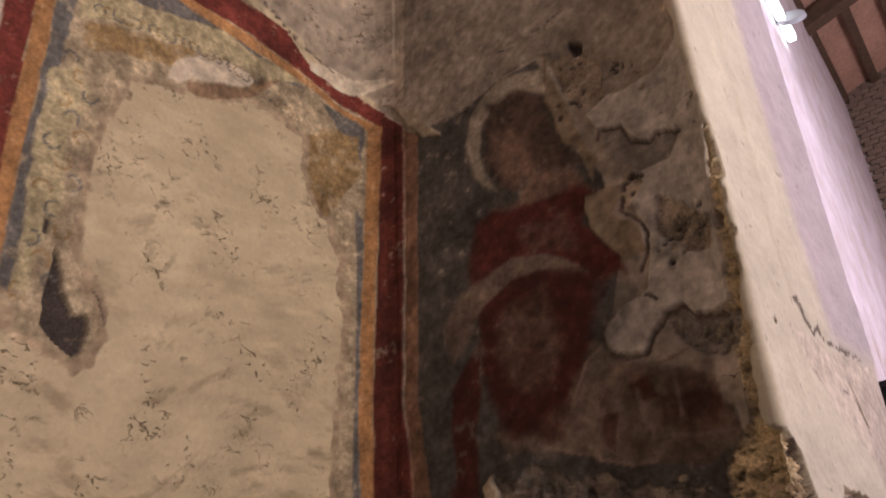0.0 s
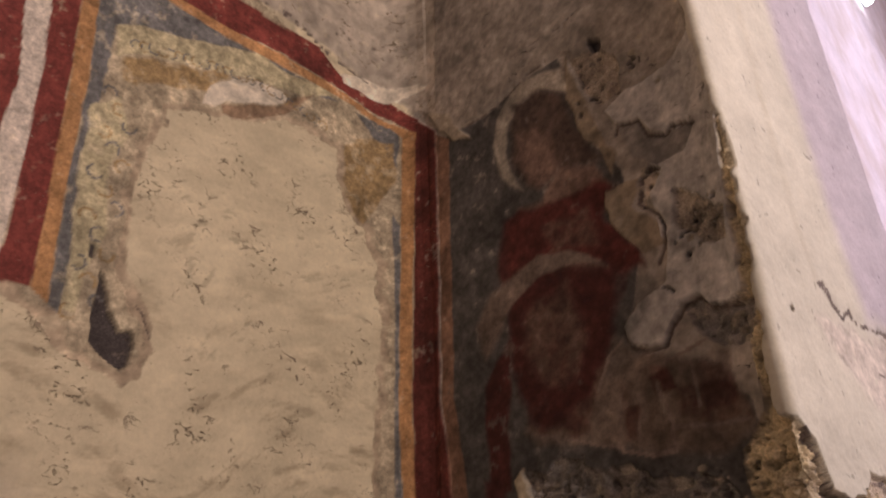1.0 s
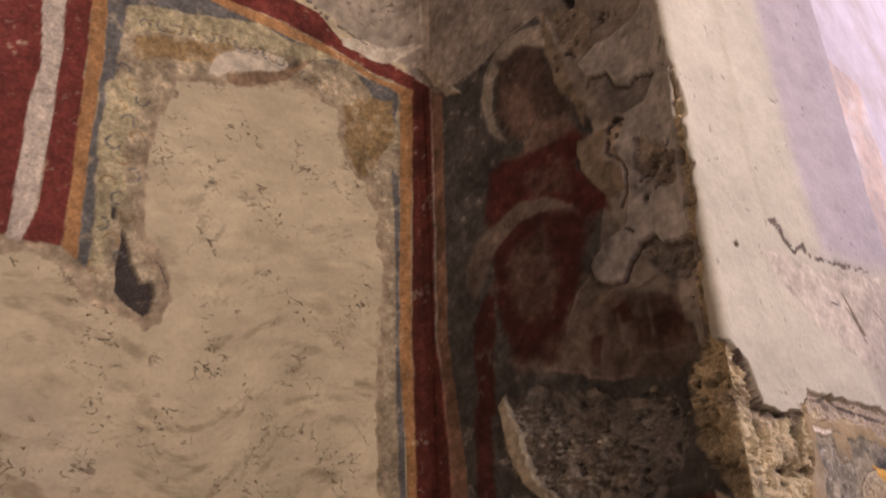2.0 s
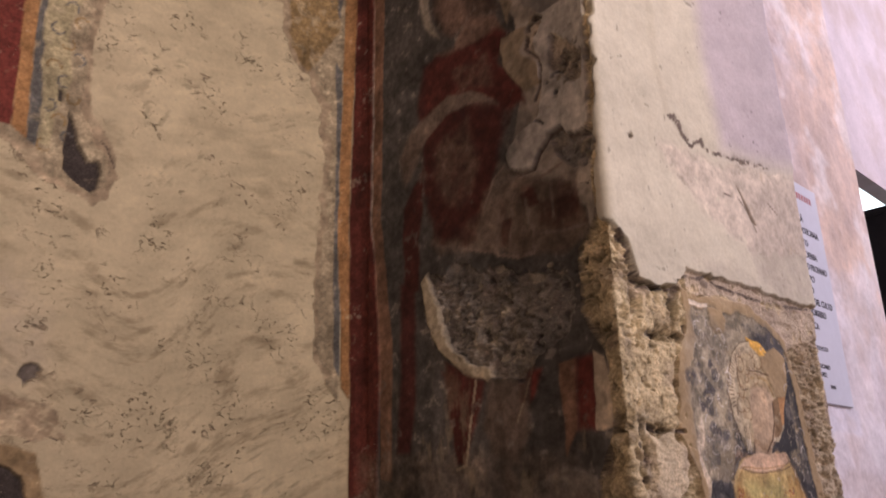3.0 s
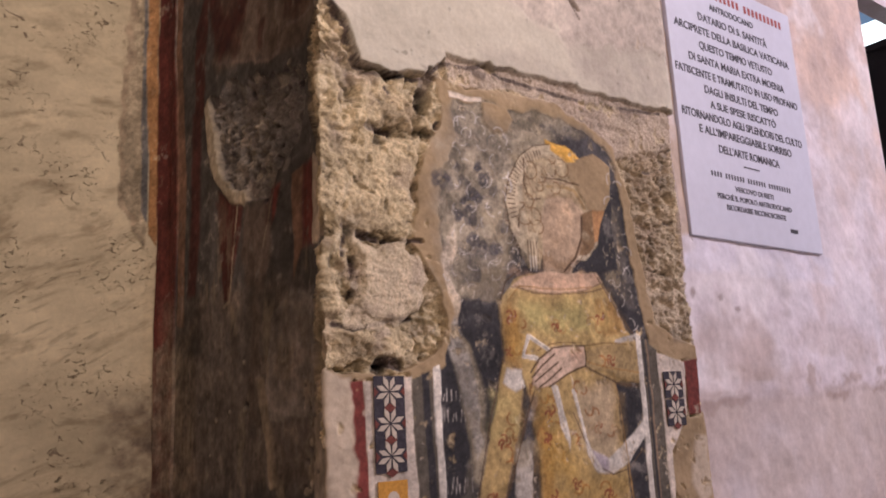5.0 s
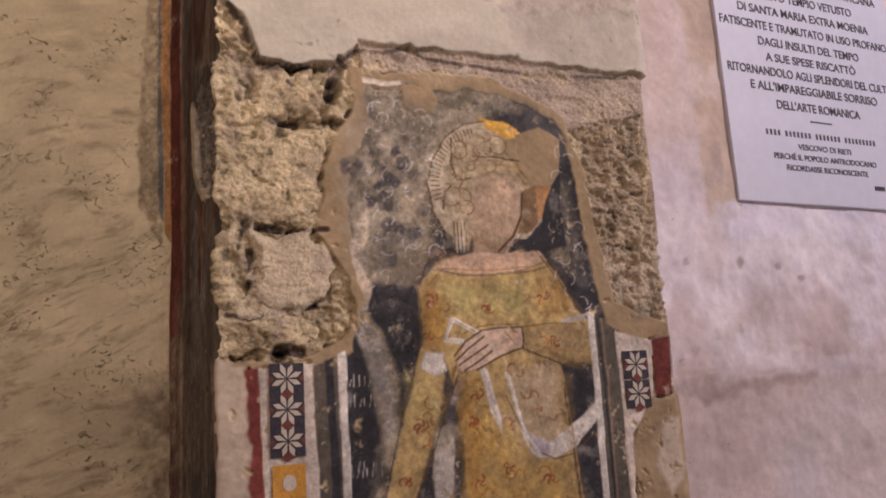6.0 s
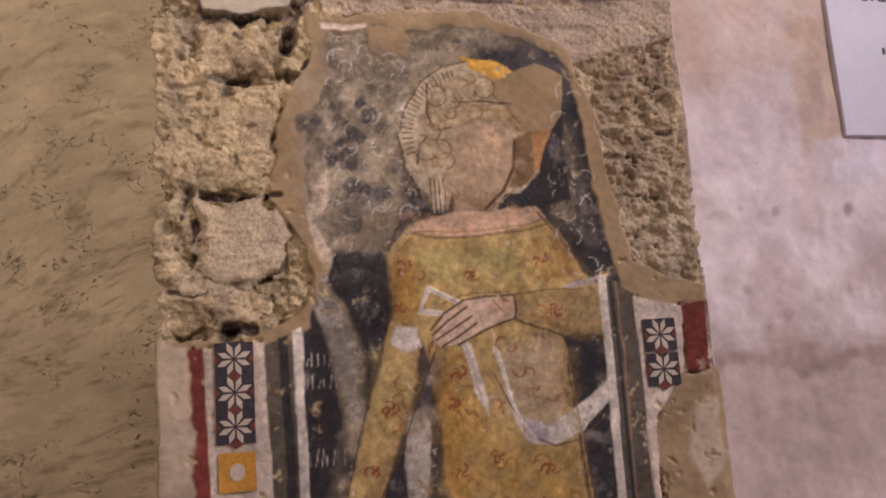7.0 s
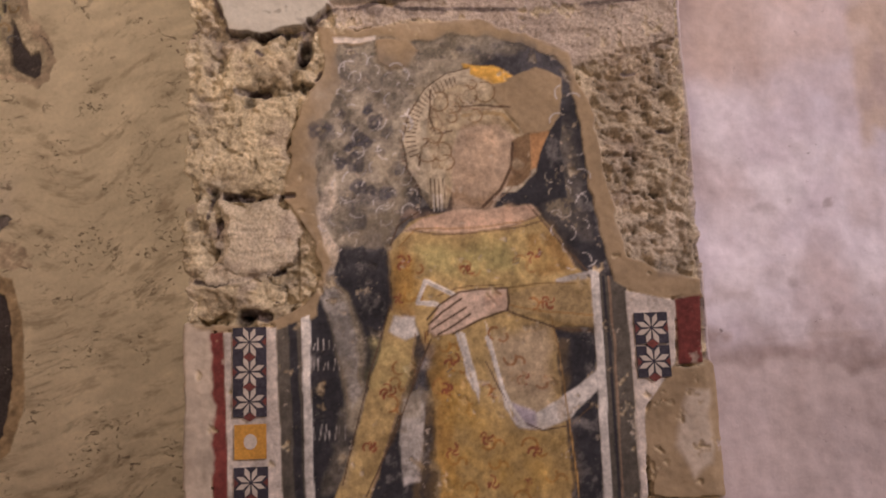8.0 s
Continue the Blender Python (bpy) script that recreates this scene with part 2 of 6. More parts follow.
wear_map = fbm(U, V, 0.035, 4, 8, 0.65)


def blend(which, mask, name, pigment, h, extent=None):
    """Lays pigment and height over the vertices; extent: where the coat counts as a piece of its own."""
    m = mask[:, None]
    colour[which] = colour[which] * (1 - m) + np.array(pigment) * m
    if h is not None:
        height[which] = height[which] * (1 - mask) + h * mask
    if extent is not None:
        if name not in kinds or name[:2] in ("b_", "d_"):
            kinds.append(name)
        kind_of[which[extent > 0.5]] = len(kinds) - 1 - kinds[::-1].index(name)


def outline(pts, u, v):
    """Signed distance to a closed outline, below 0 inside."""
    best, inside = np.full(u.shape, 1e9), np.zeros(u.shape, dtype=bool)
    for (ax, ay), (bx, by) in zip(pts, pts[1:] + pts[:1]):
        ex, ey = bx - ax, by - ay
        q = np.clip(((u - ax) * ex + (v - ay) * ey) / (ex * ex + ey * ey + 1e-12), 0, 1)
        best = np.minimum(best, np.hypot(u - ax - q * ex, v - ay - q * ey))
        if ay != by:
            inside ^= ((ay > v) != (by > v)) & (u < ax + (v - ay) / (by - ay) * ex)
    return np.where(inside, -best, best)


def near(pts, margin):
    us, vs = [p[0] for p in pts], [p[1] for p in pts]
    return np.nonzero((U > min(us) - margin) & (U < max(us) + margin) & (V > min(vs) - margin) & (V < max(vs) + margin))[0]


def lay(name, pigment, h, soft, wob, wear, pts):
    """A coat of plaster or paint inside an outline: height, softness and wander of its edge in millimetres; wear: how much has flaked."""
    soft *= 3 if name in ("b_tunic", "b_mantle", "b_figure", "b_halo", "b_drapery") else 1
    w = near(pts, 0.04 + soft * 0.001)
    d = outline(pts, U[w] + wob_u[w] * wob * 0.001, V[w] + wob_v[w] * wob * 0.001)
    mask = extent = step(soft * 0.001, -soft * 0.001, d)
    if wear:
        depth = 0.85 if name[0] in "cd" or "border" in name else 0.45
        mask = mask * (1 - depth * step(0.75 - 1.1 * wear, 1.15 - 1.1 * wear, wear_map[w]))
    blend(w, mask, name, pigment, h, extent)


def stroke(name, pigment, width, pts, wear=0.1, h=None):
    """A brush line of that width in millimetres."""
    w = near(pts, 0.02)
    u, v = U[w] + wob_u[w] * 0.0015, V[w] + wob_v[w] * 0.0015
    best = np.full(u.shape, 1e9)
    for (ax, ay), (bx, by) in zip(pts, pts[1:]):
        ex, ey = bx - ax, by - ay
        q = np.clip(((u - ax) * ex + (v - ay) * ey) / (ex * ex + ey * ey + 1e-12), 0, 1)
        best = np.minimum(best, np.hypot(u - ax - q * ex, v - ay - q * ey))
    mask = step(width * 0.0005 + 0.0012, width * 0.0005 - 0.0012, best)
    mask = mask * (1 - 0.8 * step(0.75 - 1.1 * wear, 1.15 - 1.1 * wear, wear_map[w]))
    blend(w, mask, name, pigment, h)


def lay_crumb(x, z, r0, pigment, h):
    w = np.nonzero((np.abs(U - x) < 2 * r0) & (np.abs(V - z) < 2 * r0))[0]
    d = np.hypot(U[w] - x, (V[w] - z) * 1.3) + 0.006 * wob_u[w]
    blend(w, 0.85 * step(r0, r0 * 0.5, d), "", pigment, h)


def wash(pigment, strength, soft, pts):
    """A thin glaze or stain without an edge of its own, softness in millimetres."""
    w = near(pts, 0.03 + soft * 0.001)
    d = outline(pts, U[w] + wob_u[w] * 0.010, V[w] + wob_v[w] * 0.010)
    mask = strength * step(soft * 0.001, -soft * 0.001, d) * np.clip(0.75 + 0.5 * wear_map[w], 0.2, 1.15)
    blend(w, np.clip(mask, 0, 1), "", pigment, None)


def is_ground(u, v):
    k = np.argmin((U - u) ** 2 + (V - v) ** 2)
    return kinds[kind_of[k]] == "d_field"


# grounds
everything = np.arange(COUNT)
for ground, pigment, h, extent in (
        ("a_wall", CREAM, 3, np.ones(COUNT)), ("b_wall", BROWNPLASTER, 0, step(CORNER - 0.09, CORNER - 0.05, U)),
        ("c_wall", STONE, 0, (U > PIER - 0.06).astype(float)), ("c_plaster", (0.50, 0.42, 0.40), 2, (U > FAR + 0.015).astype(float))):
    blend(everything, extent, ground, pigment, h, extent)
lay("a_wall", GREYPLASTER, 2, 10, 8, .2, [(0.751, 4.339), (0.957, 3.786), (1.1, 3.816), (1.306, 3.794), (1.455, 3.761), (1.641, 3.687), (1.784, 3.603), (1.815, 3.526), (1.888, 5.02)])
lay("a_field", ORNAMENT, 5, 3, 5, .35, [(0.081, 3.64), (0.806, 3.91), (1.407, 3.688), (1.725, 3.602), (1.69, 2.334), (1.564, 2.335), (1.255, 2.557), (0.889, 2.533), (0.826, 2.502), (0.74, 2.523), (0.66, 2.56), (0.59, 2.623), (0.349, 2.595)])
lay("a_field", ORNAMENT, 5, 3, 5, .3, [(1.553, 2.62), (1.644, 2.627), (1.646, 2.297), (1.646, 1.994), (1.607, 2.064), (1.574, 2.152), (1.562, 2.294)])
lay("a_field", SLATE, 5, 3, 6, .35, [(0.591, 3.6), (0.773, 3.741), (1.034, 3.618), (1.316, 3.589), (1.41, 3.589), (1.272, 3.551), (0.947, 3.525), (0.712, 3.456), (0.654, 3.427), (0.662, 3.33), (0.658, 3.182), (0.641, 3.037), (0.648, 2.853), (0.661, 2.686), (0.658, 2.605), (0.635, 2.618), (0.626, 2.771), (0.625, 3.013), (0.621, 3.268)])
lay("a_field", SLATE, 5, 4, 5, .4, [(1.472, 3.587), (1.64, 3.589), (1.654, 3.505), (1.638, 3.412), (1.535, 3.537)])
lay("a_field", SLATE, 5, 3, 3, .3, [(1.625, 3.235), (1.651, 3.193), (1.647, 2.876), (1.64, 2.544), (1.651, 2.297), (1.65, 2.081), (1.632, 2.117), (1.629, 2.39), (1.627, 2.544), (1.633, 2.876)])
lay("a_frieze", FRIEZE, 5, 3, 4, .3, [(0.66, 3.435), (0.726, 3.473), (0.857, 3.514), (1.076, 3.599), (1.182, 3.585), (1.386, 3.61), (1.273, 3.535), (1.066, 3.494), (0.868, 3.427), (0.725, 3.373), (0.676, 3.339)])
lay("a_frieze", FRIEZE, 5, 4, 6, .5, [(0.641, 3.155), (0.71, 3.225), (0.744, 3.105), (0.71, 3.004), (0.726, 2.824), (0.703, 2.728), (0.692, 2.615), (0.661, 2.619), (0.655, 2.782), (0.645, 2.943), (0.64, 3.086)])
lay("a_field", OCHRE, 5, 7, 9, .55, [(0.691, 3.339), (0.819, 3.402), (0.991, 3.466), (0.945, 3.377), (0.798, 3.313), (0.74, 3.279), (0.711, 3.281)])
lay("a_field", OCHRE, 5, 7, 9, .6, [(1.427, 3.425), (1.535, 3.513), (1.629, 3.516), (1.634, 3.345), (1.559, 3.244), (1.515, 3.165), (1.445, 3.198), (1.42, 3.291)])
lay("a_rim", RIMTAN, 1, 6, 18, .5, [(0.754, 2.819), (0.76, 2.978), (0.768, 3.048), (0.794, 3.148), (0.827, 3.229), (0.891, 3.308), (0.97, 3.319), (1.097, 3.363), (1.194, 3.419), (1.324, 3.426), (1.415, 3.431), (1.443, 3.281), (1.468, 3.208), (1.538, 3.173), (1.576, 3.103), (1.602, 3.028), (1.606, 2.874), (1.601, 2.712), (1.594, 2.526), (1.575, 2.295), (1.581, 2.152), (1.606, 2.082), (1.482, 1.935), (0.42, 2.009), (0.324, 2.36), (0.343, 2.617), (0.539, 2.652), (0.586, 2.642), (0.641, 2.6), (0.697, 2.557), (0.751, 2.532), (0.812, 2.512), (0.854, 2.538), (0.869, 2.582), (0.853, 2.633), (0.805, 2.69), (0.772, 2.752)])
lay("a_wall", CREAM, 3, 3, 11, 0, [(0.773, 2.826), (0.782, 2.988), (0.789, 3.058), (0.813, 3.157), (0.842, 3.237), (0.902, 3.294), (0.971, 3.302), (1.098, 3.35), (1.195, 3.405), (1.324, 3.407), (1.393, 3.404), (1.416, 3.269), (1.441, 3.186), (1.515, 3.155), (1.549, 3.095), (1.576, 3.023), (1.584, 2.871), (1.58, 2.709), (1.572, 2.524), (1.562, 2.294), (1.575, 2.125), (1.625, 2.02), (1.667, 1.94), (1.682, 1.837), (1.716, 1.142), (1.375, 1.171), (0.463, 1.853), (0.324, 2.36), (0.351, 2.584), (0.545, 2.622), (0.592, 2.611), (0.641, 2.568), (0.691, 2.526), (0.756, 2.504), (0.822, 2.488), (0.87, 2.518), (0.892, 2.574), (0.877, 2.64), (0.836, 2.7), (0.798, 2.761)])
lay("a_patch", CREAMWHITE, 7, 3, 4, .05, [(0.924, 3.326), (0.943, 3.391), (1.01, 3.461), (1.085, 3.494), (1.177, 3.504), (1.207, 3.476), (1.151, 3.435), (1.001, 3.372), (0.959, 3.329)])
lay("a_rim", UMBER, -1, 4, 4, .1, [(0.984, 3.349), (1.074, 3.401), (1.171, 3.442), (1.21, 3.493), (1.306, 3.565), (1.194, 3.425), (1.061, 3.338), (0.996, 3.324)])
lay("a_red", RED, 6, 2, 2, .1, [(0.823, 3.779), (0.999, 3.768), (1.126, 3.761), (1.307, 3.769), (1.407, 3.7), (1.533, 3.751), (1.64, 3.67), (1.725, 3.602), (1.72, 3.543), (1.62, 3.612), (1.509, 3.631), (1.36, 3.643), (1.178, 3.651), (0.973, 3.634), (0.822, 3.642), (0.695, 3.68)])
lay("a_orange", ORANGE, 6, 2, 2, .15, [(0.665, 3.657), (0.822, 3.642), (0.973, 3.634), (1.178, 3.645), (1.361, 3.639), (1.509, 3.626), (1.64, 3.589), (1.716, 3.549), (1.715, 3.516), (1.663, 3.537), (1.62, 3.575), (1.459, 3.604), (1.315, 3.605), (1.139, 3.6), (0.977, 3.596), (0.791, 3.609), (0.622, 3.624)])
lay("a_red", RED, 6, 2, 2, .12, [(0.159, 3.335), (0.426, 3.473), (0.474, 3.128), (0.462, 3.009), (0.504, 2.66), (0.346, 2.606)])
lay("a_cream", STRIPE, 6, 2, 2, .2, [(0.426, 3.473), (0.485, 3.518), (0.522, 3.156), (0.525, 2.98), (0.524, 2.747), (0.519, 2.643), (0.475, 2.637), (0.462, 3.009), (0.474, 3.128)])
lay("a_red", RED, 6, 2, 2, .1, [(0.485, 3.518), (0.556, 3.573), (0.579, 3.189), (0.588, 2.979), (0.594, 2.759), (0.595, 2.654), (0.54, 2.646), (0.508, 2.642), (0.527, 2.734), (0.523, 2.978), (0.516, 3.204)])
lay("a_orange", ORANGE, 6, 2, 2, .15, [(0.556, 3.573), (0.596, 3.604), (0.62, 3.249), (0.622, 3.011), (0.626, 2.785), (0.636, 2.624), (0.595, 2.654), (0.594, 2.759), (0.585, 3.009), (0.582, 3.174)])
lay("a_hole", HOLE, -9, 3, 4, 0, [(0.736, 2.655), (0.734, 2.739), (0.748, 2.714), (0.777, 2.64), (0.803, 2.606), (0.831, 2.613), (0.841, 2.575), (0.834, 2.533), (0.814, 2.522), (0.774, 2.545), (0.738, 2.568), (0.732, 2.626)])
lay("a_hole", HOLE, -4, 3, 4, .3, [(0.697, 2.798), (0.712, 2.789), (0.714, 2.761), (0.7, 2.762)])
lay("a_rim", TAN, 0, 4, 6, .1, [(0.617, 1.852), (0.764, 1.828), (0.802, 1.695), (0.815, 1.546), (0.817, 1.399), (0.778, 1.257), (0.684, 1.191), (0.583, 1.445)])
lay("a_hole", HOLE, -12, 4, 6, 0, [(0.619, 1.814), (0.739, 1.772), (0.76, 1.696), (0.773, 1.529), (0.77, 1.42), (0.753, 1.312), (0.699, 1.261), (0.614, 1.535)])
lay("b_wall", BROWNPLASTER, 4, 4, 5, .2, [(1.863, 5.047), (2.898, 3.954), (2.744, 3.304), (2.485, 3.259), (2.398, 3.291), (2.35, 3.497), (2.302, 3.522), (2.182, 3.516), (2.017, 3.476), (1.868, 3.462), (1.795, 3.549)])
lay("b_field", NIGHT, 0, 4, 4, .3, [(1.843, 3.465), (2.016, 3.459), (2.181, 3.506), (2.3, 3.508), (2.348, 3.341), (2.394, 3.14), (2.448, 3.04), (2.462, 2.833), (2.412, 2.638), (2.437, 2.518), (2.651, 2.383), (2.681, 2.172), (1.781, 2.322)])
lay("b_field", NIGHT, 0, 4, 4, .3, [(1.824, 2.768), (2.657, 2.344), (2.685, 1.825), (2.614, 1.497), (2.573, 1.029), (1.805, 0.882), (1.741, 1.482), (1.764, 1.927)])
lay("a_orange", ORANGE, 6, 2, 2, .12, [(1.663, 3.561), (1.716, 3.549), (1.687, 2.987), (1.679, 2.542), (1.688, 2.293), (1.683, 2.008), (1.655, 2.045), (1.653, 2.296), (1.64, 2.544), (1.65, 2.991)])
lay("a_red", REDCORNER, 6, 3, 3, .2, [(1.713, 3.606), (1.799, 3.519), (1.787, 2.958), (1.776, 2.606), (1.824, 2.173), (1.807, 1.824), (1.800, 1.20), (1.690, 1.20), (1.683, 2.203), (1.682, 2.624), (1.693, 2.986)])
lay("b_orange", RUST, 1, 3, 3, .25, [(1.798, 3.505), (1.855, 3.451), (1.838, 2.94), (1.826, 2.594), (1.878, 2.161), (1.871, 1.752), (1.819, 1.758), (1.816, 2.175), (1.781, 2.605), (1.792, 2.957)])
lay("b_halo", HALO, 1, 3, 3, .15, [(2.324, 3.46), (2.224, 3.501), (2.124, 3.496), (2.06, 3.424), (2.035, 3.329), (2.052, 3.217), (2.09, 3.159), (2.129, 3.125), (2.095, 3.206), (2.08, 3.285), (2.101, 3.379), (2.162, 3.43), (2.237, 3.428), (2.323, 3.372)])
lay("b_figure", SEPIA, 0, 6, 5, .1, [(2.118, 3.434), (2.217, 3.44), (2.303, 3.378), (2.326, 3.253), (2.388, 3.106), (2.279, 3.124), (2.217, 3.098), (2.14, 3.135), (2.097, 3.235)])
lay("b_figure", UMBERFLESH, 0, 7, 4, .1, [(2.128, 3.322), (2.202, 3.312), (2.245, 3.239), (2.242, 3.143), (2.188, 3.108), (2.136, 3.196)])
lay("b_figure", UMBERFLESH, 0, 4, 3, .1, [(2.102, 3.073), (2.193, 3.063), (2.252, 3.138), (2.369, 3.098), (2.408, 3.007), (2.267, 3.038), (2.218, 3.028), (2.13, 3.042)])
lay("b_tunic", REDDARK, 0, 5, 4, .15, [(2.047, 3.053), (2.121, 3.058), (2.267, 3.034), (2.394, 3.028), (2.363, 2.942), (2.399, 2.843), (2.456, 2.796), (2.405, 2.731), (2.36, 2.656), (2.303, 2.556), (2.196, 2.513), (2.109, 2.521), (2.055, 2.627), (2.043, 2.795), (2.013, 2.911)])
lay("b_mantle", MANTLE, 1, 5, 4, .2, [(1.926, 2.766), (1.986, 2.849), (2.092, 2.881), (2.21, 2.893), (2.314, 2.848), (2.365, 2.793), (2.241, 2.841), (2.127, 2.838), (2.053, 2.792), (2.004, 2.707), (1.949, 2.658)])
lay("b_mantle", SEPIA, 0, 8, 5, .2, [(2.106, 2.824), (2.222, 2.839), (2.325, 2.808), (2.321, 2.669), (2.247, 2.632), (2.152, 2.725)])
lay("b_drapery", MANTLE, 1, 5, 5, .3, [(2.067, 2.434), (2.109, 2.496), (2.204, 2.539), (2.357, 2.506), (2.43, 2.55), (2.603, 2.464), (2.657, 2.329), (2.574, 2.283), (2.401, 2.32), (2.256, 2.377), (2.096, 2.393)])
lay("b_tunic", REDDARK, 0, 4, 4, .2, [(2.345, 2.493), (2.369, 2.476), (2.379, 2.363), (2.348, 2.355)])
lay("b_tunic", REDDARK, 0, 4, 4, .2, [(2.151, 2.465), (2.231, 2.467), (2.283, 2.513), (2.256, 2.398), (2.204, 2.386)])
lay("b_tunic", RED, 0, 4, 4, .3, [(2.44, 2.504), (2.479, 2.491), (2.484, 2.447), (2.45, 2.455)])
lay("b_tunic", REDDARK, 0, 5, 5, .35, [(2.484, 2.447), (2.622, 2.426), (2.647, 2.339), (2.556, 2.344), (2.493, 2.379)])
lay("b_patch", HALO, 1, 2, 2, .1, [(2.442, 2.478), (2.455, 2.465), (2.462, 2.388), (2.449, 2.389)])
lay("b_repair", GREYPATCH, 9, 3, 5, .05, [(2.427, 3.235), (2.504, 3.267), (2.624, 3.269), (2.747, 3.321), (2.749, 3.051), (2.717, 2.784), (2.7, 2.595), (2.608, 2.594), (2.581, 2.631), (2.544, 2.622), (2.507, 2.579), (2.485, 2.544), (2.4, 2.567), (2.39, 2.617), (2.432, 2.661), (2.514, 2.691), (2.537, 2.771), (2.517, 2.873), (2.512, 2.974), (2.528, 3.017), (2.638, 3.054), (2.557, 3.086), (2.519, 3.155), (2.453, 3.173)])
lay("b_rubble", RUBBLE, -4, 4, 6, 0, [(2.345, 3.464), (2.406, 3.471), (2.49, 3.395), (2.488, 3.277), (2.413, 3.263), (2.369, 3.349)])
lay("b_hole", HOLE, -18, 3, 3, 0, [(2.411, 3.506), (2.448, 3.49), (2.445, 3.445), (2.415, 3.461)])
lay("b_repair", LACUNA, 1, 4, 5, .1, [(2.452, 3.165), (2.519, 3.153), (2.536, 3.109), (2.587, 3.073), (2.641, 3.069), (2.677, 3.058), (2.627, 3), (2.543, 3.01), (2.485, 3.057)])
lay("b_rubble", RUBBLE, -5, 4, 5, 0, [(2.5, 2.997), (2.526, 3.008), (2.55, 2.979), (2.531, 2.948), (2.505, 2.936), (2.492, 2.892), (2.478, 2.94)])
lay("b_rubble", RUBBLE, 3, 6, 8, .2, [(2.572, 2.913), (2.637, 2.866), (2.706, 2.797), (2.698, 2.727), (2.627, 2.749), (2.568, 2.819)])
lay("b_rubble", LACUNA, -8, 4, 6, 0, [(2.548, 2.61), (2.586, 2.622), (2.61, 2.592), (2.703, 2.581), (2.695, 2.493), (2.626, 2.495), (2.575, 2.537)])
lay("b_rim", BEIGERIM, 5, 3, 8, .3, [(2.017, 2.327), (2.054, 2.345), (2.104, 2.174), (2.192, 2.065), (2.302, 2.015), (2.273, 1.989), (2.179, 2.023), (2.086, 2.112), (2.031, 2.216)])
lay("b_rubble", LACUNA, -6, 4, 18, 0, [(2.054, 2.336), (2.204, 2.339), (2.4, 2.278), (2.552, 2.243), (2.589, 2.15), (2.545, 2.071), (2.438, 2.015), (2.416, 1.992), (2.302, 2.01), (2.192, 2.057), (2.104, 2.157), (2.064, 2.253)])
lay("b_tunic", REDDARK, 0, 4, 3, .2, [(1.92, 2.341), (1.987, 2.325), (1.982, 1.971), (1.955, 1.822), (1.896, 1.827), (1.915, 2.05)])
lay("b_tunic", REDDARK, 0, 4, 4, .25, [(2.095, 2.04), (2.266, 1.993), (2.224, 1.876), (2.185, 1.803), (2.154, 1.868)])
lay("b_tunic", RED, 0, 3, 4, .25, [(2.423, 1.995), (2.464, 1.996), (2.432, 1.927), (2.414, 1.914)])
lay("b_mantle", MANTLE, 1, 5, 5, .35, [(2.278, 1.995), (2.415, 1.974), (2.412, 1.841), (2.367, 1.773), (2.288, 1.794), (2.258, 1.873)])
lay("b_orange", RUST, 1, 4, 3, .2, [(2.518, 2.002), (2.575, 2.01), (2.559, 1.839), (2.525, 1.774)])
lay("b_tunic", RED, 1, 4, 3, .2, [(2.575, 2.007), (2.633, 2.008), (2.624, 1.832), (2.563, 1.839)])
lay("b_patch", BEIGE, 3, 3, 4, .1, [(2.633, 2.018), (2.667, 1.997), (2.694, 1.918), (2.686, 1.838), (2.649, 1.829), (2.624, 1.832)])
lay("b_field", LACUNA, 2, 6, 8, .4, [(2.409, 1.712), (2.513, 1.761), (2.607, 1.727), (2.629, 1.622), (2.64, 1.497), (2.383, 1.493)])
lay("b_mantle", MANTLE, 1, 6, 6, .5, [(2.322, 1.776), (2.356, 1.744), (2.34, 1.492), (2.285, 1.491)])
lay("stone", STONE, 0, 4, 6, 0, [(2.607, 2.117), (2.615, 2.28), (2.667, 2.333), (2.706, 2.344), (2.752, 2.285), (2.761, 2.069), (2.716, 1.499), (2.623, 1.497), (2.612, 1.713), (2.676, 1.82), (2.704, 1.903), (2.674, 2.01)])
lay("c_plaster", WHITEWASH, 16, 3, 7, 0, [(2.722, 3.529), (2.753, 2.913), (2.734, 2.577), (2.726, 2.42), (2.726, 2.314), (2.796, 2.272), (2.829, 2.18), (2.901, 2.175), (2.988, 2.184), (3.038, 2.23), (3.097, 2.23), (3.16, 2.252), (3.194, 2.228), (3.337, 2.222), (3.478, 2.218), (3.733, 2.238), (4.6, 2.27), (4.6, 6.5)])
lay("c_plaster", WHITEWASH, 21, 18, 5, 0, [(3.037, 2.685), (3.098, 2.682), (3.129, 2.625), (3.198, 2.661), (3.214, 2.643), (3.463, 2.655), (3.727, 2.697), (4.6, 2.915), (4.6, 6.5), (3.045, 3.883), (3.005, 2.846)])
# lavender tone over the coat's right part, with a very soft left edge
lay("c_plaster", LAVENDER, 21, 60, 5, 0, [(3.309, 4.075), (3.269, 2.953), (3.293, 2.77), (3.313, 2.656), (3.464, 2.659), (3.727, 2.701), (4.6, 2.931), (4.6, 6.5)])
lay("c_stain", STAIN, 16, 26, 14, .12, [(2.98, 2.577), (3.126, 2.598), (3.255, 2.593), (3.459, 2.629), (3.757, 2.677), (3.91, 2.557), (3.842, 2.421), (3.413, 2.349), (3.204, 2.405), (3.065, 2.486)])
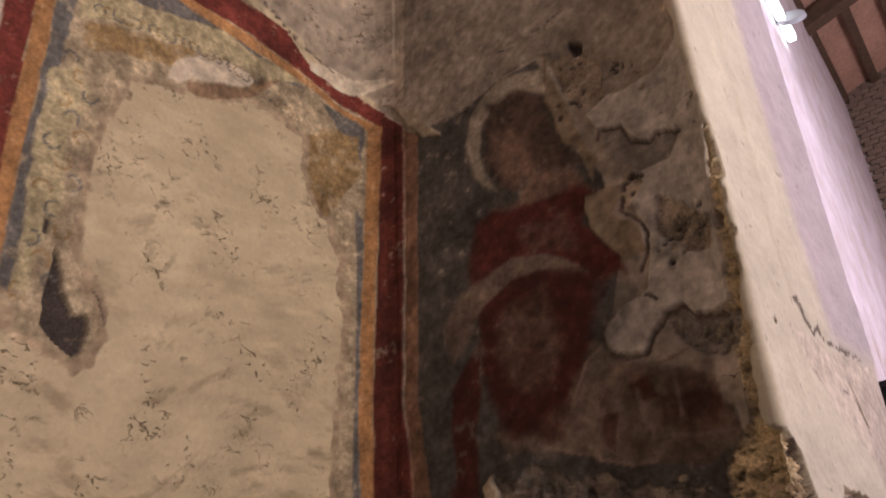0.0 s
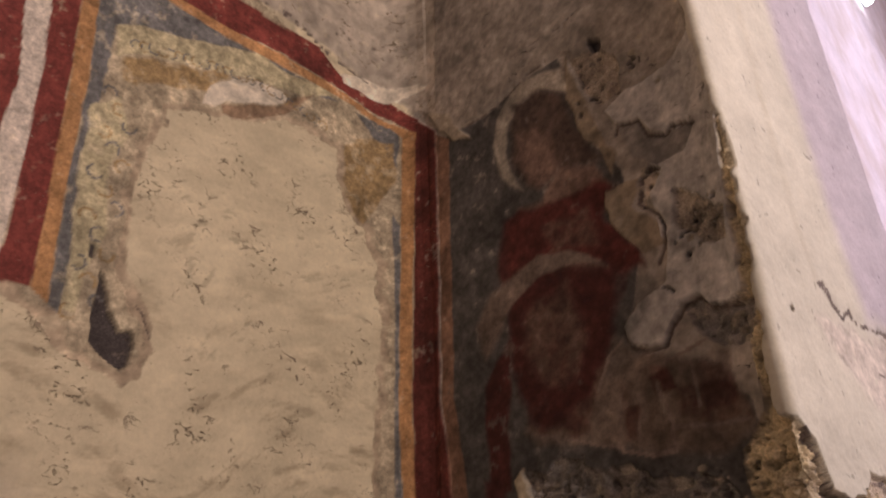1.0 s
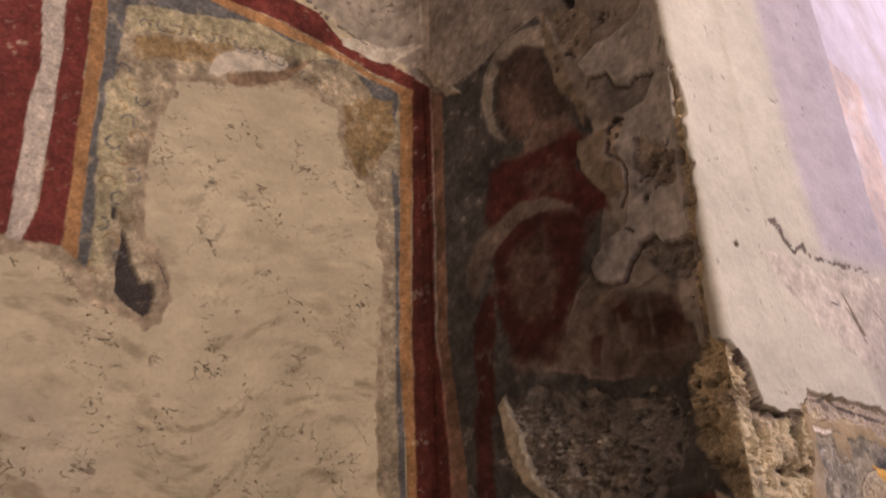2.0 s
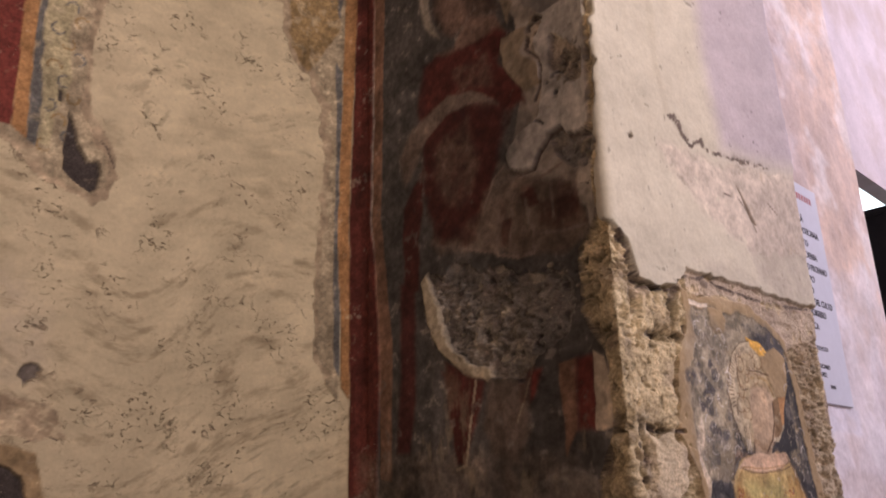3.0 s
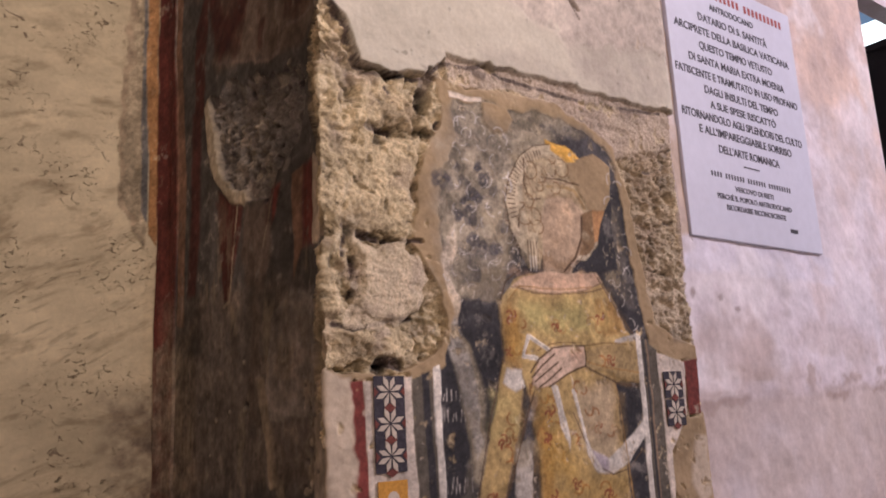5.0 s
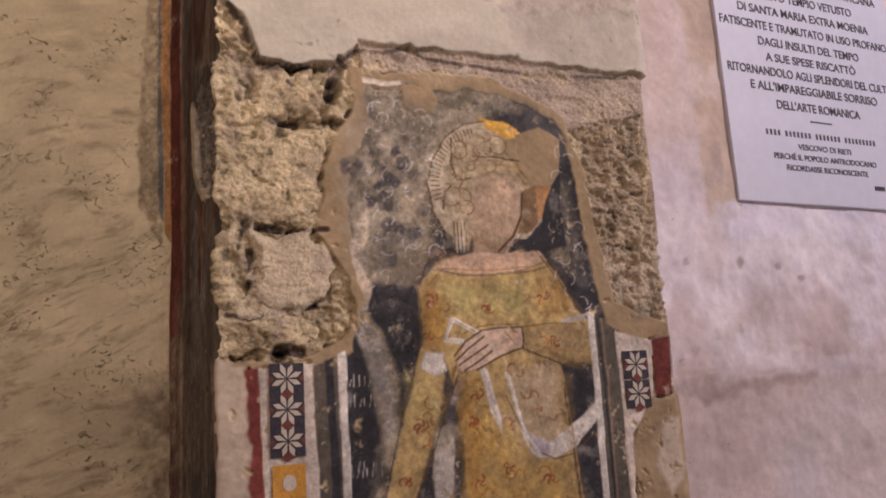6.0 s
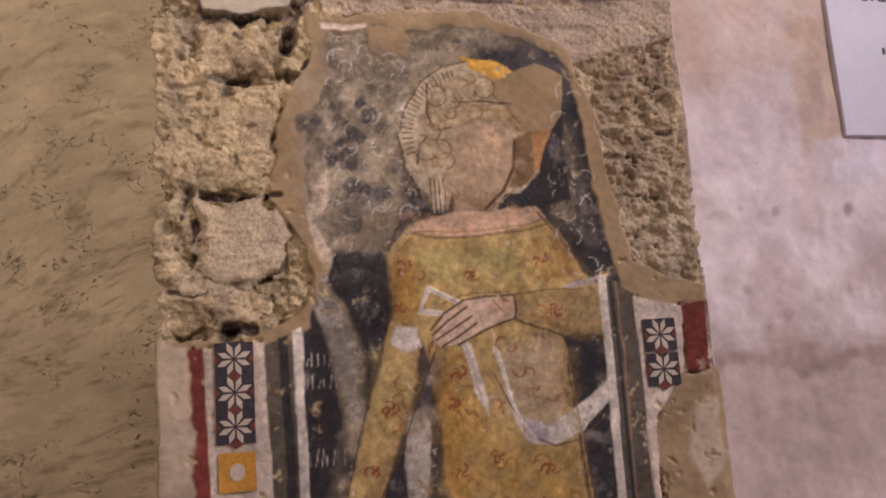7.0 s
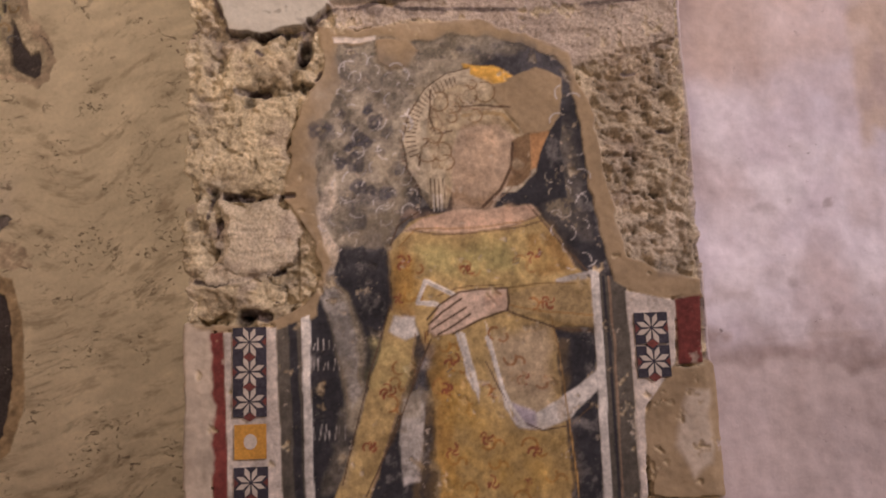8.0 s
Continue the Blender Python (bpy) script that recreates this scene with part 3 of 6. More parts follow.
lay("c_crack", CRACKSHADE, 18, 1, 10, .68, [(3.037, 2.682), (3.075, 2.695), (3.105, 2.679), (3.129, 2.625), (3.198, 2.661), (3.213, 2.637), (3.462, 2.651), (3.605, 2.67), (3.46, 2.637), (3.206, 2.625), (3.19, 2.643), (3.123, 2.609), (3.089, 2.664)])
lay("c_crack", CRACKSHADE, 6, 2, 5, .25, [(3.374, 2.555), (3.391, 2.532), (3.434, 2.479), (3.459, 2.449), (3.425, 2.459)])
lay("c_crack", CRACKSHADE, 6, 2, 3, .1, [(2.847, 2.567), (2.864, 2.573), (2.859, 2.558), (2.846, 2.554)])
lay("c_oldplaster", OLDPLASTER, 5, 5, 8, .25, [(3.043, 2.24), (3.421, 2.247), (3.778, 2.235), (3.761, 2.034), (3.604, 2.089), (3.532, 2.079), (3.417, 2.158), (3.251, 2.189), (3.059, 2.183)])
# right-hand rubble: browner stone, its shadowed side put into the colour
lay("c_wall", RUBBLESHADED, 0, 40, 14, 0, [(3.568, 2.09), (3.77, 2.146), (3.803, 1.638), (3.62, 1.656), (3.576, 1.858)])
lay("c_mortar", TAN, 6, 4, 9, .15, [(3.012, 2.191), (3.059, 2.183), (3.358, 2.185), (3.534, 2.117), (3.585, 1.979), (3.603, 1.821), (3.633, 1.679), (3.677, 1.649), (3.779, 1.628), (3.781, 1.587), (3.672, 1.586), (3.612, 1.617), (3.598, 1.202), (2.981, 1.227), (2.913, 1.564), (2.762, 1.541), (2.761, 1.569), (2.879, 1.559), (2.958, 1.584), (2.998, 1.611), (3.018, 1.668), (3.005, 1.726), (2.977, 1.767), (2.943, 1.81), (2.955, 1.88), (2.962, 1.952), (2.98, 2.012), (3.01, 2.06), (3.028, 2.109)])
lay("d_field", NIGHTBLUE, 4, 3, 7, .25, [(3.059, 2.145), (3.202, 2.153), (3.381, 2.153), (3.509, 2.105), (3.537, 2.067), (3.548, 1.968), (3.565, 1.858), (3.578, 1.716), (3.601, 1.623), (3.624, 1.553), (3.619, 1.182), (2.954, 1.209), (2.969, 1.562), (3.003, 1.577), (3.032, 1.644), (3.041, 1.713), (3.017, 1.766), (3.009, 1.843), (3.014, 1.926), (3.027, 1.998), (3.063, 2.058)])
lay("d_field", WORN, 4, 12, 10, .45, [(3.059, 2.145), (3.202, 2.153), (3.381, 2.153), (3.451, 2.119), (3.33, 2.099), (3.221, 2.016), (3.188, 1.92), (3.209, 1.835), (3.154, 1.755), (3.142, 1.709), (3.05, 1.712), (3.017, 1.772), (3.009, 1.843), (3.014, 1.926), (3.033, 2.01), (3.063, 2.058)])
lay("d_field", WORN, 4, 8, 6, .35, [(3.032, 1.667), (3.065, 1.62), (3.092, 1.529), (3.1, 1.418), (3.087, 1.331), (3.06, 1.354), (3.051, 1.442), (3.025, 1.576)])
lay("d_field", BEIGE, 5, 3, 5, .3, [(3.018, 1.83), (3.042, 1.877), (3.052, 1.817), (3.028, 1.76), (3.05, 1.712), (3.038, 1.667), (3.019, 1.737), (3.006, 1.796)])
lay("d_field", STRIPE, 5, 2, 3, .2, [(3.047, 2.161), (3.136, 2.16), (3.136, 2.15), (3.049, 2.148)])
lay("c_mortar", TAN, 7, 4, 4, .05, [(3.136, 2.149), (3.202, 2.153), (3.219, 2.127), (3.205, 2.09), (3.164, 2.086), (3.135, 2.105)])
lay("d_halo", HALOGOLD, 5, 2, 2, .12, [(3.191, 1.932), (3.198, 1.98), (3.227, 2.034), (3.27, 2.07), (3.33, 2.084), (3.412, 2.071), (3.469, 2.019), (3.494, 1.945), (3.483, 1.861), (3.446, 1.815), (3.26, 1.816), (3.242, 1.787), (3.223, 1.811), (3.209, 1.847), (3.195, 1.884)])
lay("d_hair", HAIR, 5, 4, 4, .3, [(3.245, 2.04), (3.293, 2.05), (3.387, 2.047), (3.442, 1.959), (3.429, 1.827), (3.407, 1.864), (3.383, 1.949), (3.3, 1.946), (3.287, 1.904), (3.274, 1.869), (3.245, 1.87), (3.236, 1.954)])
lay("d_orange", GOLD, 5, 3, 4, .1, [(3.312, 2.097), (3.377, 2.087), (3.424, 2.064), (3.411, 2.044), (3.375, 2.047), (3.318, 2.08)])
lay("d_orange", ORANGE, 5, 3, 3, .1, [(3.447, 1.941), (3.49, 1.945), (3.479, 1.897), (3.462, 1.856), (3.447, 1.887)])
lay("d_head", FLESHPALE, 5, 5, 4, .15, [(3.294, 1.928), (3.312, 1.958), (3.383, 1.959), (3.419, 1.93), (3.42, 1.876), (3.394, 1.829), (3.363, 1.785), (3.282, 1.783), (3.279, 1.845), (3.286, 1.88)])
lay("c_mortar", TAN, 8, 3, 5, .05, [(3.387, 2.047), (3.447, 2.057), (3.518, 2.042), (3.509, 1.994), (3.488, 1.952), (3.458, 1.94), (3.424, 1.954), (3.402, 1.985), (3.374, 2.017)])
lay("d_curl", HAIR, 6, 2, 3, .2, [(3.225, 1.817), (3.251, 1.87), (3.286, 1.88), (3.284, 1.833), (3.27, 1.786), (3.236, 1.79)])
lay("d_robe", ROBE, 5, 3, 5, .25, [(3.153, 1.709), (3.187, 1.756), (3.236, 1.778), (3.34, 1.781), (3.433, 1.789), (3.492, 1.719), (3.523, 1.66), (3.556, 1.636), (3.561, 1.533), (3.499, 1.545), (3.473, 1.537), (3.48, 1.425), (3.486, 1.337), (3.49, 1.187), (3.236, 1.198), (3.234, 1.358), (3.213, 1.524), (3.2, 1.57), (3.149, 1.581)])
lay("d_robe", ROBE, 5, 3, 4, .2, [(3.15, 1.588), (3.203, 1.553), (3.197, 1.502), (3.179, 1.437), (3.143, 1.351), (3.095, 1.203), (3.024, 1.206), (3.053, 1.279), (3.088, 1.375), (3.112, 1.461)])
lay("d_robe", ROBEDARK, 5, 12, 8, .5, [(3.152, 1.674), (3.187, 1.707), (3.205, 1.638), (3.184, 1.593), (3.2, 1.57), (3.149, 1.581)])
lay("d_robe", ROBEDARK, 5, 10, 6, .4, [(3.215, 1.524), (3.258, 1.478), (3.277, 1.389), (3.262, 1.303), (3.274, 1.196), (3.236, 1.198), (3.234, 1.358)])
lay("d_robe", ROBEDARK, 5, 8, 5, .3, [(3.429, 1.722), (3.481, 1.72), (3.517, 1.655), (3.447, 1.64), (3.432, 1.675)])
lay("d_robe", ROBEOLIVE, 5, 18, 10, .4, [(3.21, 1.706), (3.394, 1.711), (3.391, 1.665), (3.311, 1.657), (3.231, 1.66)])
lay("d_robe", ROBEPALE, 5, 20, 10, .4, [(3.351, 1.53), (3.453, 1.537), (3.464, 1.448), (3.465, 1.36), (3.398, 1.362), (3.356, 1.419)])
lay("d_neck", FLESH, 5, 3, 3, .1, [(3.179, 1.74), (3.218, 1.767), (3.282, 1.783), (3.351, 1.783), (3.438, 1.792), (3.46, 1.765), (3.395, 1.744), (3.314, 1.735), (3.234, 1.738)])
lay("d_sleeve", ROBE2, 6, 2, 3, .15, [(3.383, 1.608), (3.458, 1.622), (3.556, 1.634), (3.562, 1.535), (3.499, 1.545), (3.432, 1.563), (3.381, 1.572)])
lay("d_cuff", PALEGREY, 6, 3, 4, .45, [(3.481, 1.63), (3.545, 1.648), (3.55, 1.636), (3.486, 1.622)])
lay("d_cuff", LINEWHITE, 5, 4, 5, .3, [(3.158, 1.571), (3.2, 1.57), (3.206, 1.536), (3.181, 1.525), (3.148, 1.543)])
lay("d_hand", FLESH, 7, 2, 2, .08, [(3.227, 1.552), (3.246, 1.585), (3.287, 1.617), (3.355, 1.623), (3.383, 1.617), (3.383, 1.574), (3.33, 1.567), (3.272, 1.539), (3.232, 1.526)])
lay("d_sash", LINEWHITE, 6, 3, 4, .25, [(3.383, 1.385), (3.421, 1.367), (3.472, 1.392), (3.537, 1.439), (3.555, 1.455), (3.553, 1.411), (3.498, 1.364), (3.441, 1.337), (3.397, 1.346)])
lay("d_sash", LAVENDER, 6, 4, 5, .35, [(3.383, 1.394), (3.427, 1.374), (3.43, 1.341), (3.392, 1.354)])
lay("d_line", LINEWHITE, 6, 2, 2, .2, [(3.285, 1.538), (3.297, 1.532), (3.321, 1.42), (3.317, 1.396), (3.307, 1.432)])
lay("d_line", LINEWHITE, 6, 2, 3, .3, [(3.335, 1.553), (3.352, 1.508), (3.368, 1.418), (3.382, 1.368), (3.419, 1.34), (3.392, 1.35), (3.369, 1.385), (3.353, 1.463)])
lay("d_field", WORNWHITE, 5, 4, 6, .45, [(3.167, 1.415), (3.2, 1.425), (3.212, 1.37), (3.2, 1.252), (3.167, 1.243), (3.159, 1.35)])
lay("c_mortar", TAN, 7, 4, 6, .05, [(3.712, 1.449), (3.781, 1.458), (3.826, 1.389), (3.807, 1.193), (3.642, 1.2), (3.641, 1.331), (3.658, 1.407)])
lay("c_mortar", BEIGE, 9, 8, 6, .2, [(3.726, 1.404), (3.77, 1.402), (3.769, 1.261), (3.728, 1.231), (3.7, 1.296)])
lay("b_border_red", RED, 6, 2, 2, .1, [(2.783, 1.55), (2.819, 1.553), (2.823, 1.407), (2.83, 1.214), (2.8, 1.215), (2.79, 1.408)])
lay("b_border_white", STRIPE, 6, 1.5, 2, .12, [(2.819, 1.55), (2.922, 1.558), (2.927, 1.403), (2.934, 1.21), (2.83, 1.214), (2.823, 1.407)])
lay("b_border_grey", OLIVEGREY, 5, 2, 2, .3, [(2.922, 1.552), (2.969, 1.567), (2.978, 1.401), (2.984, 1.208), (2.934, 1.21), (2.927, 1.403)])
lay("b_border_dark", NIGHTBLUE, 5, 2, 3, .3, [(2.944, 1.562), (2.96, 1.565), (2.969, 1.401), (2.975, 1.208), (2.959, 1.209), (2.951, 1.402)])
lay("b_border_line", LINEWHITE, 6, 1.2, 1.5, .1, [(2.971, 1.573), (2.989, 1.58), (2.991, 1.4), (2.993, 1.208), (2.977, 1.208), (2.975, 1.401)])
lay("b_border_line", LINEWHITE, 6, 1.2, 1.5, .1, [(3.554, 1.65), (3.572, 1.649), (3.571, 1.41), (3.566, 1.184), (3.549, 1.185), (3.553, 1.411)])
lay("b_border_grey", OLIVEGREY, 5, 2, 2, .35, [(3.571, 1.647), (3.626, 1.61), (3.626, 1.397), (3.621, 1.182), (3.566, 1.184), (3.571, 1.41)])
lay("b_border_white", STRIPE, 6, 1.5, 2, .12, [(3.622, 1.605), (3.72, 1.582), (3.714, 1.46), (3.67, 1.406), (3.645, 1.374), (3.635, 1.181), (3.621, 1.182), (3.626, 1.397)])
lay("b_border_red", RED, 6, 2, 2, .1, [(3.72, 1.584), (3.773, 1.591), (3.767, 1.458), (3.718, 1.454)])
# cracks, and shadow lines painted along the repair plaster's jagged edges
stroke("b_crack", CRACKSHADE, 8, [(2.449, 3.148), (2.456, 3.172), (2.519, 3.155), (2.535, 3.101), (2.587, 3.073), (2.605, 3.084), (2.642, 3.074), (2.676, 3.055)], .05, -4)
stroke("b_crack", CRACKSHADE, 9, [(2.552, 2.989), (2.526, 3.008), (2.501, 2.993), (2.478, 2.923), (2.525, 2.87), (2.538, 2.833), (2.532, 2.788), (2.506, 2.746)], .0, -5)
stroke("b_crack", CRACKSHADE, 9, [(2.399, 2.563), (2.434, 2.543), (2.485, 2.542), (2.507, 2.579), (2.532, 2.598), (2.551, 2.62), (2.587, 2.627), (2.61, 2.592), (2.658, 2.583), (2.699, 2.582)], .0, -5)
stroke("b_crack", CRACKSHADE, 8, [(2.388, 2.603), (2.389, 2.574), (2.402, 2.559)], .1, -4)
stroke("b_crack", CRACKSHADE, 4, [(2.504, 2.68), (2.524, 2.669), (2.533, 2.655)], .2, -3)
stroke("b_crack", CRACKSHADE, 4, [(1.856, 3.469), (1.992, 3.462), (2.111, 3.482), (2.182, 3.516), (2.259, 3.523)], .3, -2)
stroke("b_crack", CRACKSHADE, 3, [(2.113, 3.617), (2.216, 3.619), (2.324, 3.615), (2.39, 3.636)], .3, -2)
stroke("a_crack", CRACKSHADE, 4, [(1.056, 3.833), (1.166, 3.824), (1.259, 3.8), (1.331, 3.777), (1.405, 3.763), (1.507, 3.754), (1.569, 3.741), (1.621, 3.698)], .15, -4)
stroke("a_crack", CRACKSHADE, 3, [(1.376, 3.877), (1.505, 3.908), (1.579, 3.922)], .3, -2)
stroke("a_crack", CRACKSHADE, 4, [(0.832, 2.677), (0.849, 2.661), (0.865, 2.63), (0.877, 2.612)], .1, -3)
stroke("a_crack", CRACKSHADE, 4, [(0.736, 1.848), (0.781, 1.866), (0.809, 1.856)], .2, -3)
stroke("d_field", UMBER, 4, [(3.59, 1.635), (3.593, 1.51), (3.591, 1.333), (3.587, 1.204)], .2, None)
stroke("d_field", NIGHTBLUE, 7, [(3.579, 1.635), (3.583, 1.488), (3.583, 1.333), (3.581, 1.205)], .3, None)
stroke("d_robe", UMBER, 3, [(3.153, 1.709), (3.149, 1.64), (3.152, 1.583)], .15, None)
stroke("d_robe", UMBER, 3, [(3.199, 1.536), (3.185, 1.458), (3.148, 1.361), (3.101, 1.224)], .2, None)
stroke("d_robe", UMBER, 4, [(3.433, 1.789), (3.492, 1.719), (3.523, 1.66)], .2, None)
stroke("d_robe", UMBER, 3, [(3.183, 1.742), (3.245, 1.734), (3.326, 1.735), (3.395, 1.744), (3.454, 1.762)], .1, None)
stroke("d_head", UMBER, 4, [(3.423, 1.93), (3.414, 1.876), (3.388, 1.829), (3.357, 1.789)], .1, None)
stroke("d_hair", UMBER, 3, [(3.251, 2.039), (3.255, 1.99), (3.277, 1.953), (3.252, 1.917), (3.245, 1.87)], .1, None)
stroke("d_hair", UMBER, 3, [(3.314, 2), (3.361, 1.993), (3.408, 1.995)], .1, None)
stroke("d_hair", OCHRE, 9, [(3.314, 1.982), (3.361, 1.986), (3.396, 1.979), (3.423, 1.942)], .2, None)

# painted details of the saint's panel
def arc_points(cx, cz, r, a0, a1, n):
    return [(cx + r * math.cos(radians(a0 + (a1 - a0) * k / n)), cz + r * math.sin(radians(a0 + (a1 - a0) * k / n))) for k in range(n + 1)]


for k in range(17):
    a = radians(112 + 6.2 * k)
    stroke("d_halo", INK, 3.0, [(3.325 + 0.125 * math.cos(a), 1.905 + 0.125 * math.sin(a)), (3.325 + 0.142 * math.cos(a), 1.905 + 0.142 * math.sin(a))])
stroke("d_halo", UMBER, 1.8, arc_points(3.329, 1.915, 0.148, 95, 235, 16), 0.25)
for cx, cz, r in ((3.229, 1.995, 0.021), (3.289, 2.005, 0.024), (3.229, 1.890, 0.03), (3.314, 2.010, 0.018), (3.254, 1.965, 0.015)):
    stroke("d_hair", UMBER, 2.2, arc_points(cx, cz, r, 40, 400, 10), 0.1)
stroke("d_head", UMBER, 2.6, arc_points(3.339, 1.875, 0.082, 190, 350, 12), 0.1)
stroke("d_head", UMBER, 3, [(3.414, 1.910), (3.404, 1.860), (3.379, 1.820), (3.344, 1.785)], 0.05)
for k in range(4):
    x0, z0 = 3.284 - 0.011 * k, 1.588 - 0.013 * k + 0.004
    stroke("d_hand", INK, 3.4, [(x0, z0), (x0 - 0.034, z0 - 0.016), (x0 - 0.052 + 0.006 * k, z0 - 0.034)], 0.0)
stroke("d_hand", INK, 2.0, [(3.229, 1.555), (3.269, 1.562), (3.314, 1.582), (3.379, 1.588)], 0.05)
stroke("d_hand", INK, 2.0, [(3.244, 1.606), (3.284, 1.622), (3.324, 1.628), (3.379, 1.626)], 0.05)
stroke("d_tag", LINEWHITE, 5, [(3.244, 1.593), (3.203, 1.598), (3.225, 1.640), (3.278, 1.612)], 0.0, 7)
stroke("d_robe", ROBEDARK, 3, [(3.172, 1.710), (3.204, 1.745), (3.264, 1.745), (3.344, 1.745), (3.424, 1.755)], 0.2)
stroke("d_robe", ROBEDARK, 3, [(3.379, 1.590), (3.444, 1.570), (3.504, 1.565), (3.554, 1.558)], 0.15)
stroke("d_robe", ROBEDARK, 3, [(3.469, 1.560), (3.482, 1.480), (3.492, 1.370), (3.504, 1.210)], 0.25)
stroke("d_robe", ROBEDARK, 3, [(3.219, 1.540), (3.239, 1.410), (3.249, 1.260), (3.254, 1.180)], 0.25)
rng = random.Random(4)
MOTIF = (0.29, 0.13, 0.045)
spots = [(3.194, 1.670), (3.189, 1.610), (3.304, 1.665), (3.414, 1.670), (3.434, 1.585), (3.254, 1.510), (3.274, 1.470), (3.244, 1.430), (3.284, 1.390), (3.334, 1.420), (3.164, 1.470), (3.144, 1.400), (3.154, 1.440), (3.334, 1.320), (3.344, 1.280), (3.264, 1.290), (3.414, 1.310), (3.454, 1.250), (3.294, 1.230), (3.394, 1.210), (3.384, 1.480), (3.444, 1.430), (3.354, 1.530)]
for cx, cz in spots:
    turn, r = rng.uniform(0, 360), rng.uniform(0.010, 0.016)
    stroke("d_robe", MOTIF, 4.6, arc_points(cx, cz, r, turn, turn + 200, 7), 0.32)
    stroke("d_robe", MOTIF, 4.6, arc_points(cx + r * 1.5, cz - r * 0.6, r * 0.8, turn + 160, turn + 340, 6), 0.4)
# scratched, unreadable letters on the dark ground
for row, z in enumerate((1.51, 1.47, 1.335)):
    for k in range(7):
        x = 2.995 + 0.010 * k
        stroke("d_field", WORNWHITE, 1.8, [(x, z), (x + rng.uniform(-0.003, 0.004), z + rng.uniform(0.012, 0.03))], 0.35)
# dark blooms on the worn ground beside the halo
BLOOMS = [(3.018, 1.959, 0.021), (3.070, 1.969, 0.016), (3.090, 1.943, 0.018), (3.129, 1.975, 0.017), (3.111, 1.931, 0.013), (3.160, 1.954, 0.013), (3.087, 1.893, 0.022), (3.058, 1.895, 0.013), (3.095, 1.841, 0.017), (3.119, 1.833, 0.014), (3.151, 1.823, 0.018), (3.069, 1.929, 0.010), (3.115, 2.006, 0.012), (3.052, 1.996, 0.010), (3.136, 1.909, 0.011), (3.169, 1.872, 0.016)]
# scroll work on the niche's frieze
for k in range(26):
    q = k / 25
    x, z = 0.72 + 0.62 * q, 3.40 + 0.085 * math.sin(q * 2.4)
    stroke("a_frieze", OCHRE if k % 2 else SLATE, 5, arc_points(x, z, 0.016, 70 * k, 70 * k + 230, 7), 0.25)
for k in range(16):
    stroke("a_frieze", OCHRE if k % 2 else SLATE, 6, arc_points(0.68 + 0.03 * (k % 3), 3.22 - 0.04 * k, 0.018, 80 * k, 80 * k + 210, 7), 0.3)

# ---- worn paint of the yellow-robed panel ----
wash(GREYTAN, 0.35, 25, [(3.012, 2.127), (3.224, 2.119), (3.295, 2.098), (3.221, 2.039), (3.189, 1.955), (3.204, 1.870), (3.237, 1.810), (3.164, 1.708), (3.074, 1.723), (3.006, 1.795), (2.985, 1.938)])
wash(DUSK, 0.3, 16, [(3.047, 2.125), (3.118, 2.142), (3.223, 2.076), (3.202, 1.991), (3.104, 2.037), (3.057, 2.020)])
wash(DUSK, 0.55, 12, [(3.064, 1.816), (3.157, 1.837), (3.189, 1.777), (3.153, 1.708), (3.095, 1.676), (3.074, 1.734)])
wash(DUSK, 0.15, 14, [(2.992, 1.986), (3.056, 1.996), (3.102, 1.946), (3.100, 1.874), (3.031, 1.889), (2.991, 1.926)])
wash(NIGHTBLUE, 0.9, 12, [(3.199, 1.883), (3.238, 1.845), (3.276, 1.783), (3.206, 1.770), (3.179, 1.812)])
wash(DUSK, 0.55, 12, [(3.296, 2.129), (3.416, 2.150), (3.515, 2.115), (3.553, 2.052), (3.536, 1.979), (3.513, 1.980), (3.499, 2.041), (3.389, 2.095)])
wash(GREYTAN, 0.35, 14, [(3.475, 1.933), (3.524, 1.967), (3.552, 1.858), (3.553, 1.705), (3.508, 1.718), (3.465, 1.766)])
wash(DUSK, 0.5, 10, [(3.063, 1.758), (3.155, 1.766), (3.153, 1.708), (3.140, 1.663), (3.094, 1.642), (3.061, 1.677)])
wash(PALEGREY, 0.3, 12, [(2.990, 1.843), (3.024, 1.841), (3.051, 1.758), (3.039, 1.713), (3.012, 1.760)])
lay("d_field", PALEGREY, 5, 5, 7, 0.45, [(3.033, 1.678), (3.055, 1.643), (3.075, 1.530), (3.089, 1.419), (3.066, 1.393), (3.049, 1.475), (3.027, 1.560), (3.017, 1.622)])
wash(WORN, 0.5, 8, [(3.044, 1.399), (3.089, 1.419), (3.070, 1.312), (3.052, 1.238), (2.997, 1.230), (3.032, 1.313)])
wash(GROUNDTAN, 0.5, 18, [(3.011, 2.059), (3.104, 2.055), (3.173, 2.004), (3.170, 1.896), (3.122, 1.838), (3.042, 1.841), (2.997, 1.902)])
for k, (cx, cz, r) in enumerate(BLOOMS):
    for q in range(5):
        a = radians(72 * q + 40 * k)
        wash((0.07, 0.065, 0.07), 0.9, 3, arc_points(cx + 0.62 * r * math.cos(a), cz + 0.62 * r * math.sin(a), 0.5 * r, 0, 320, 7))
wash(NIGHTBLUE, 0.8, 9, [(3.090, 1.699), (3.153, 1.708), (3.152, 1.588), (3.116, 1.523), (3.092, 1.540), (3.069, 1.620)])
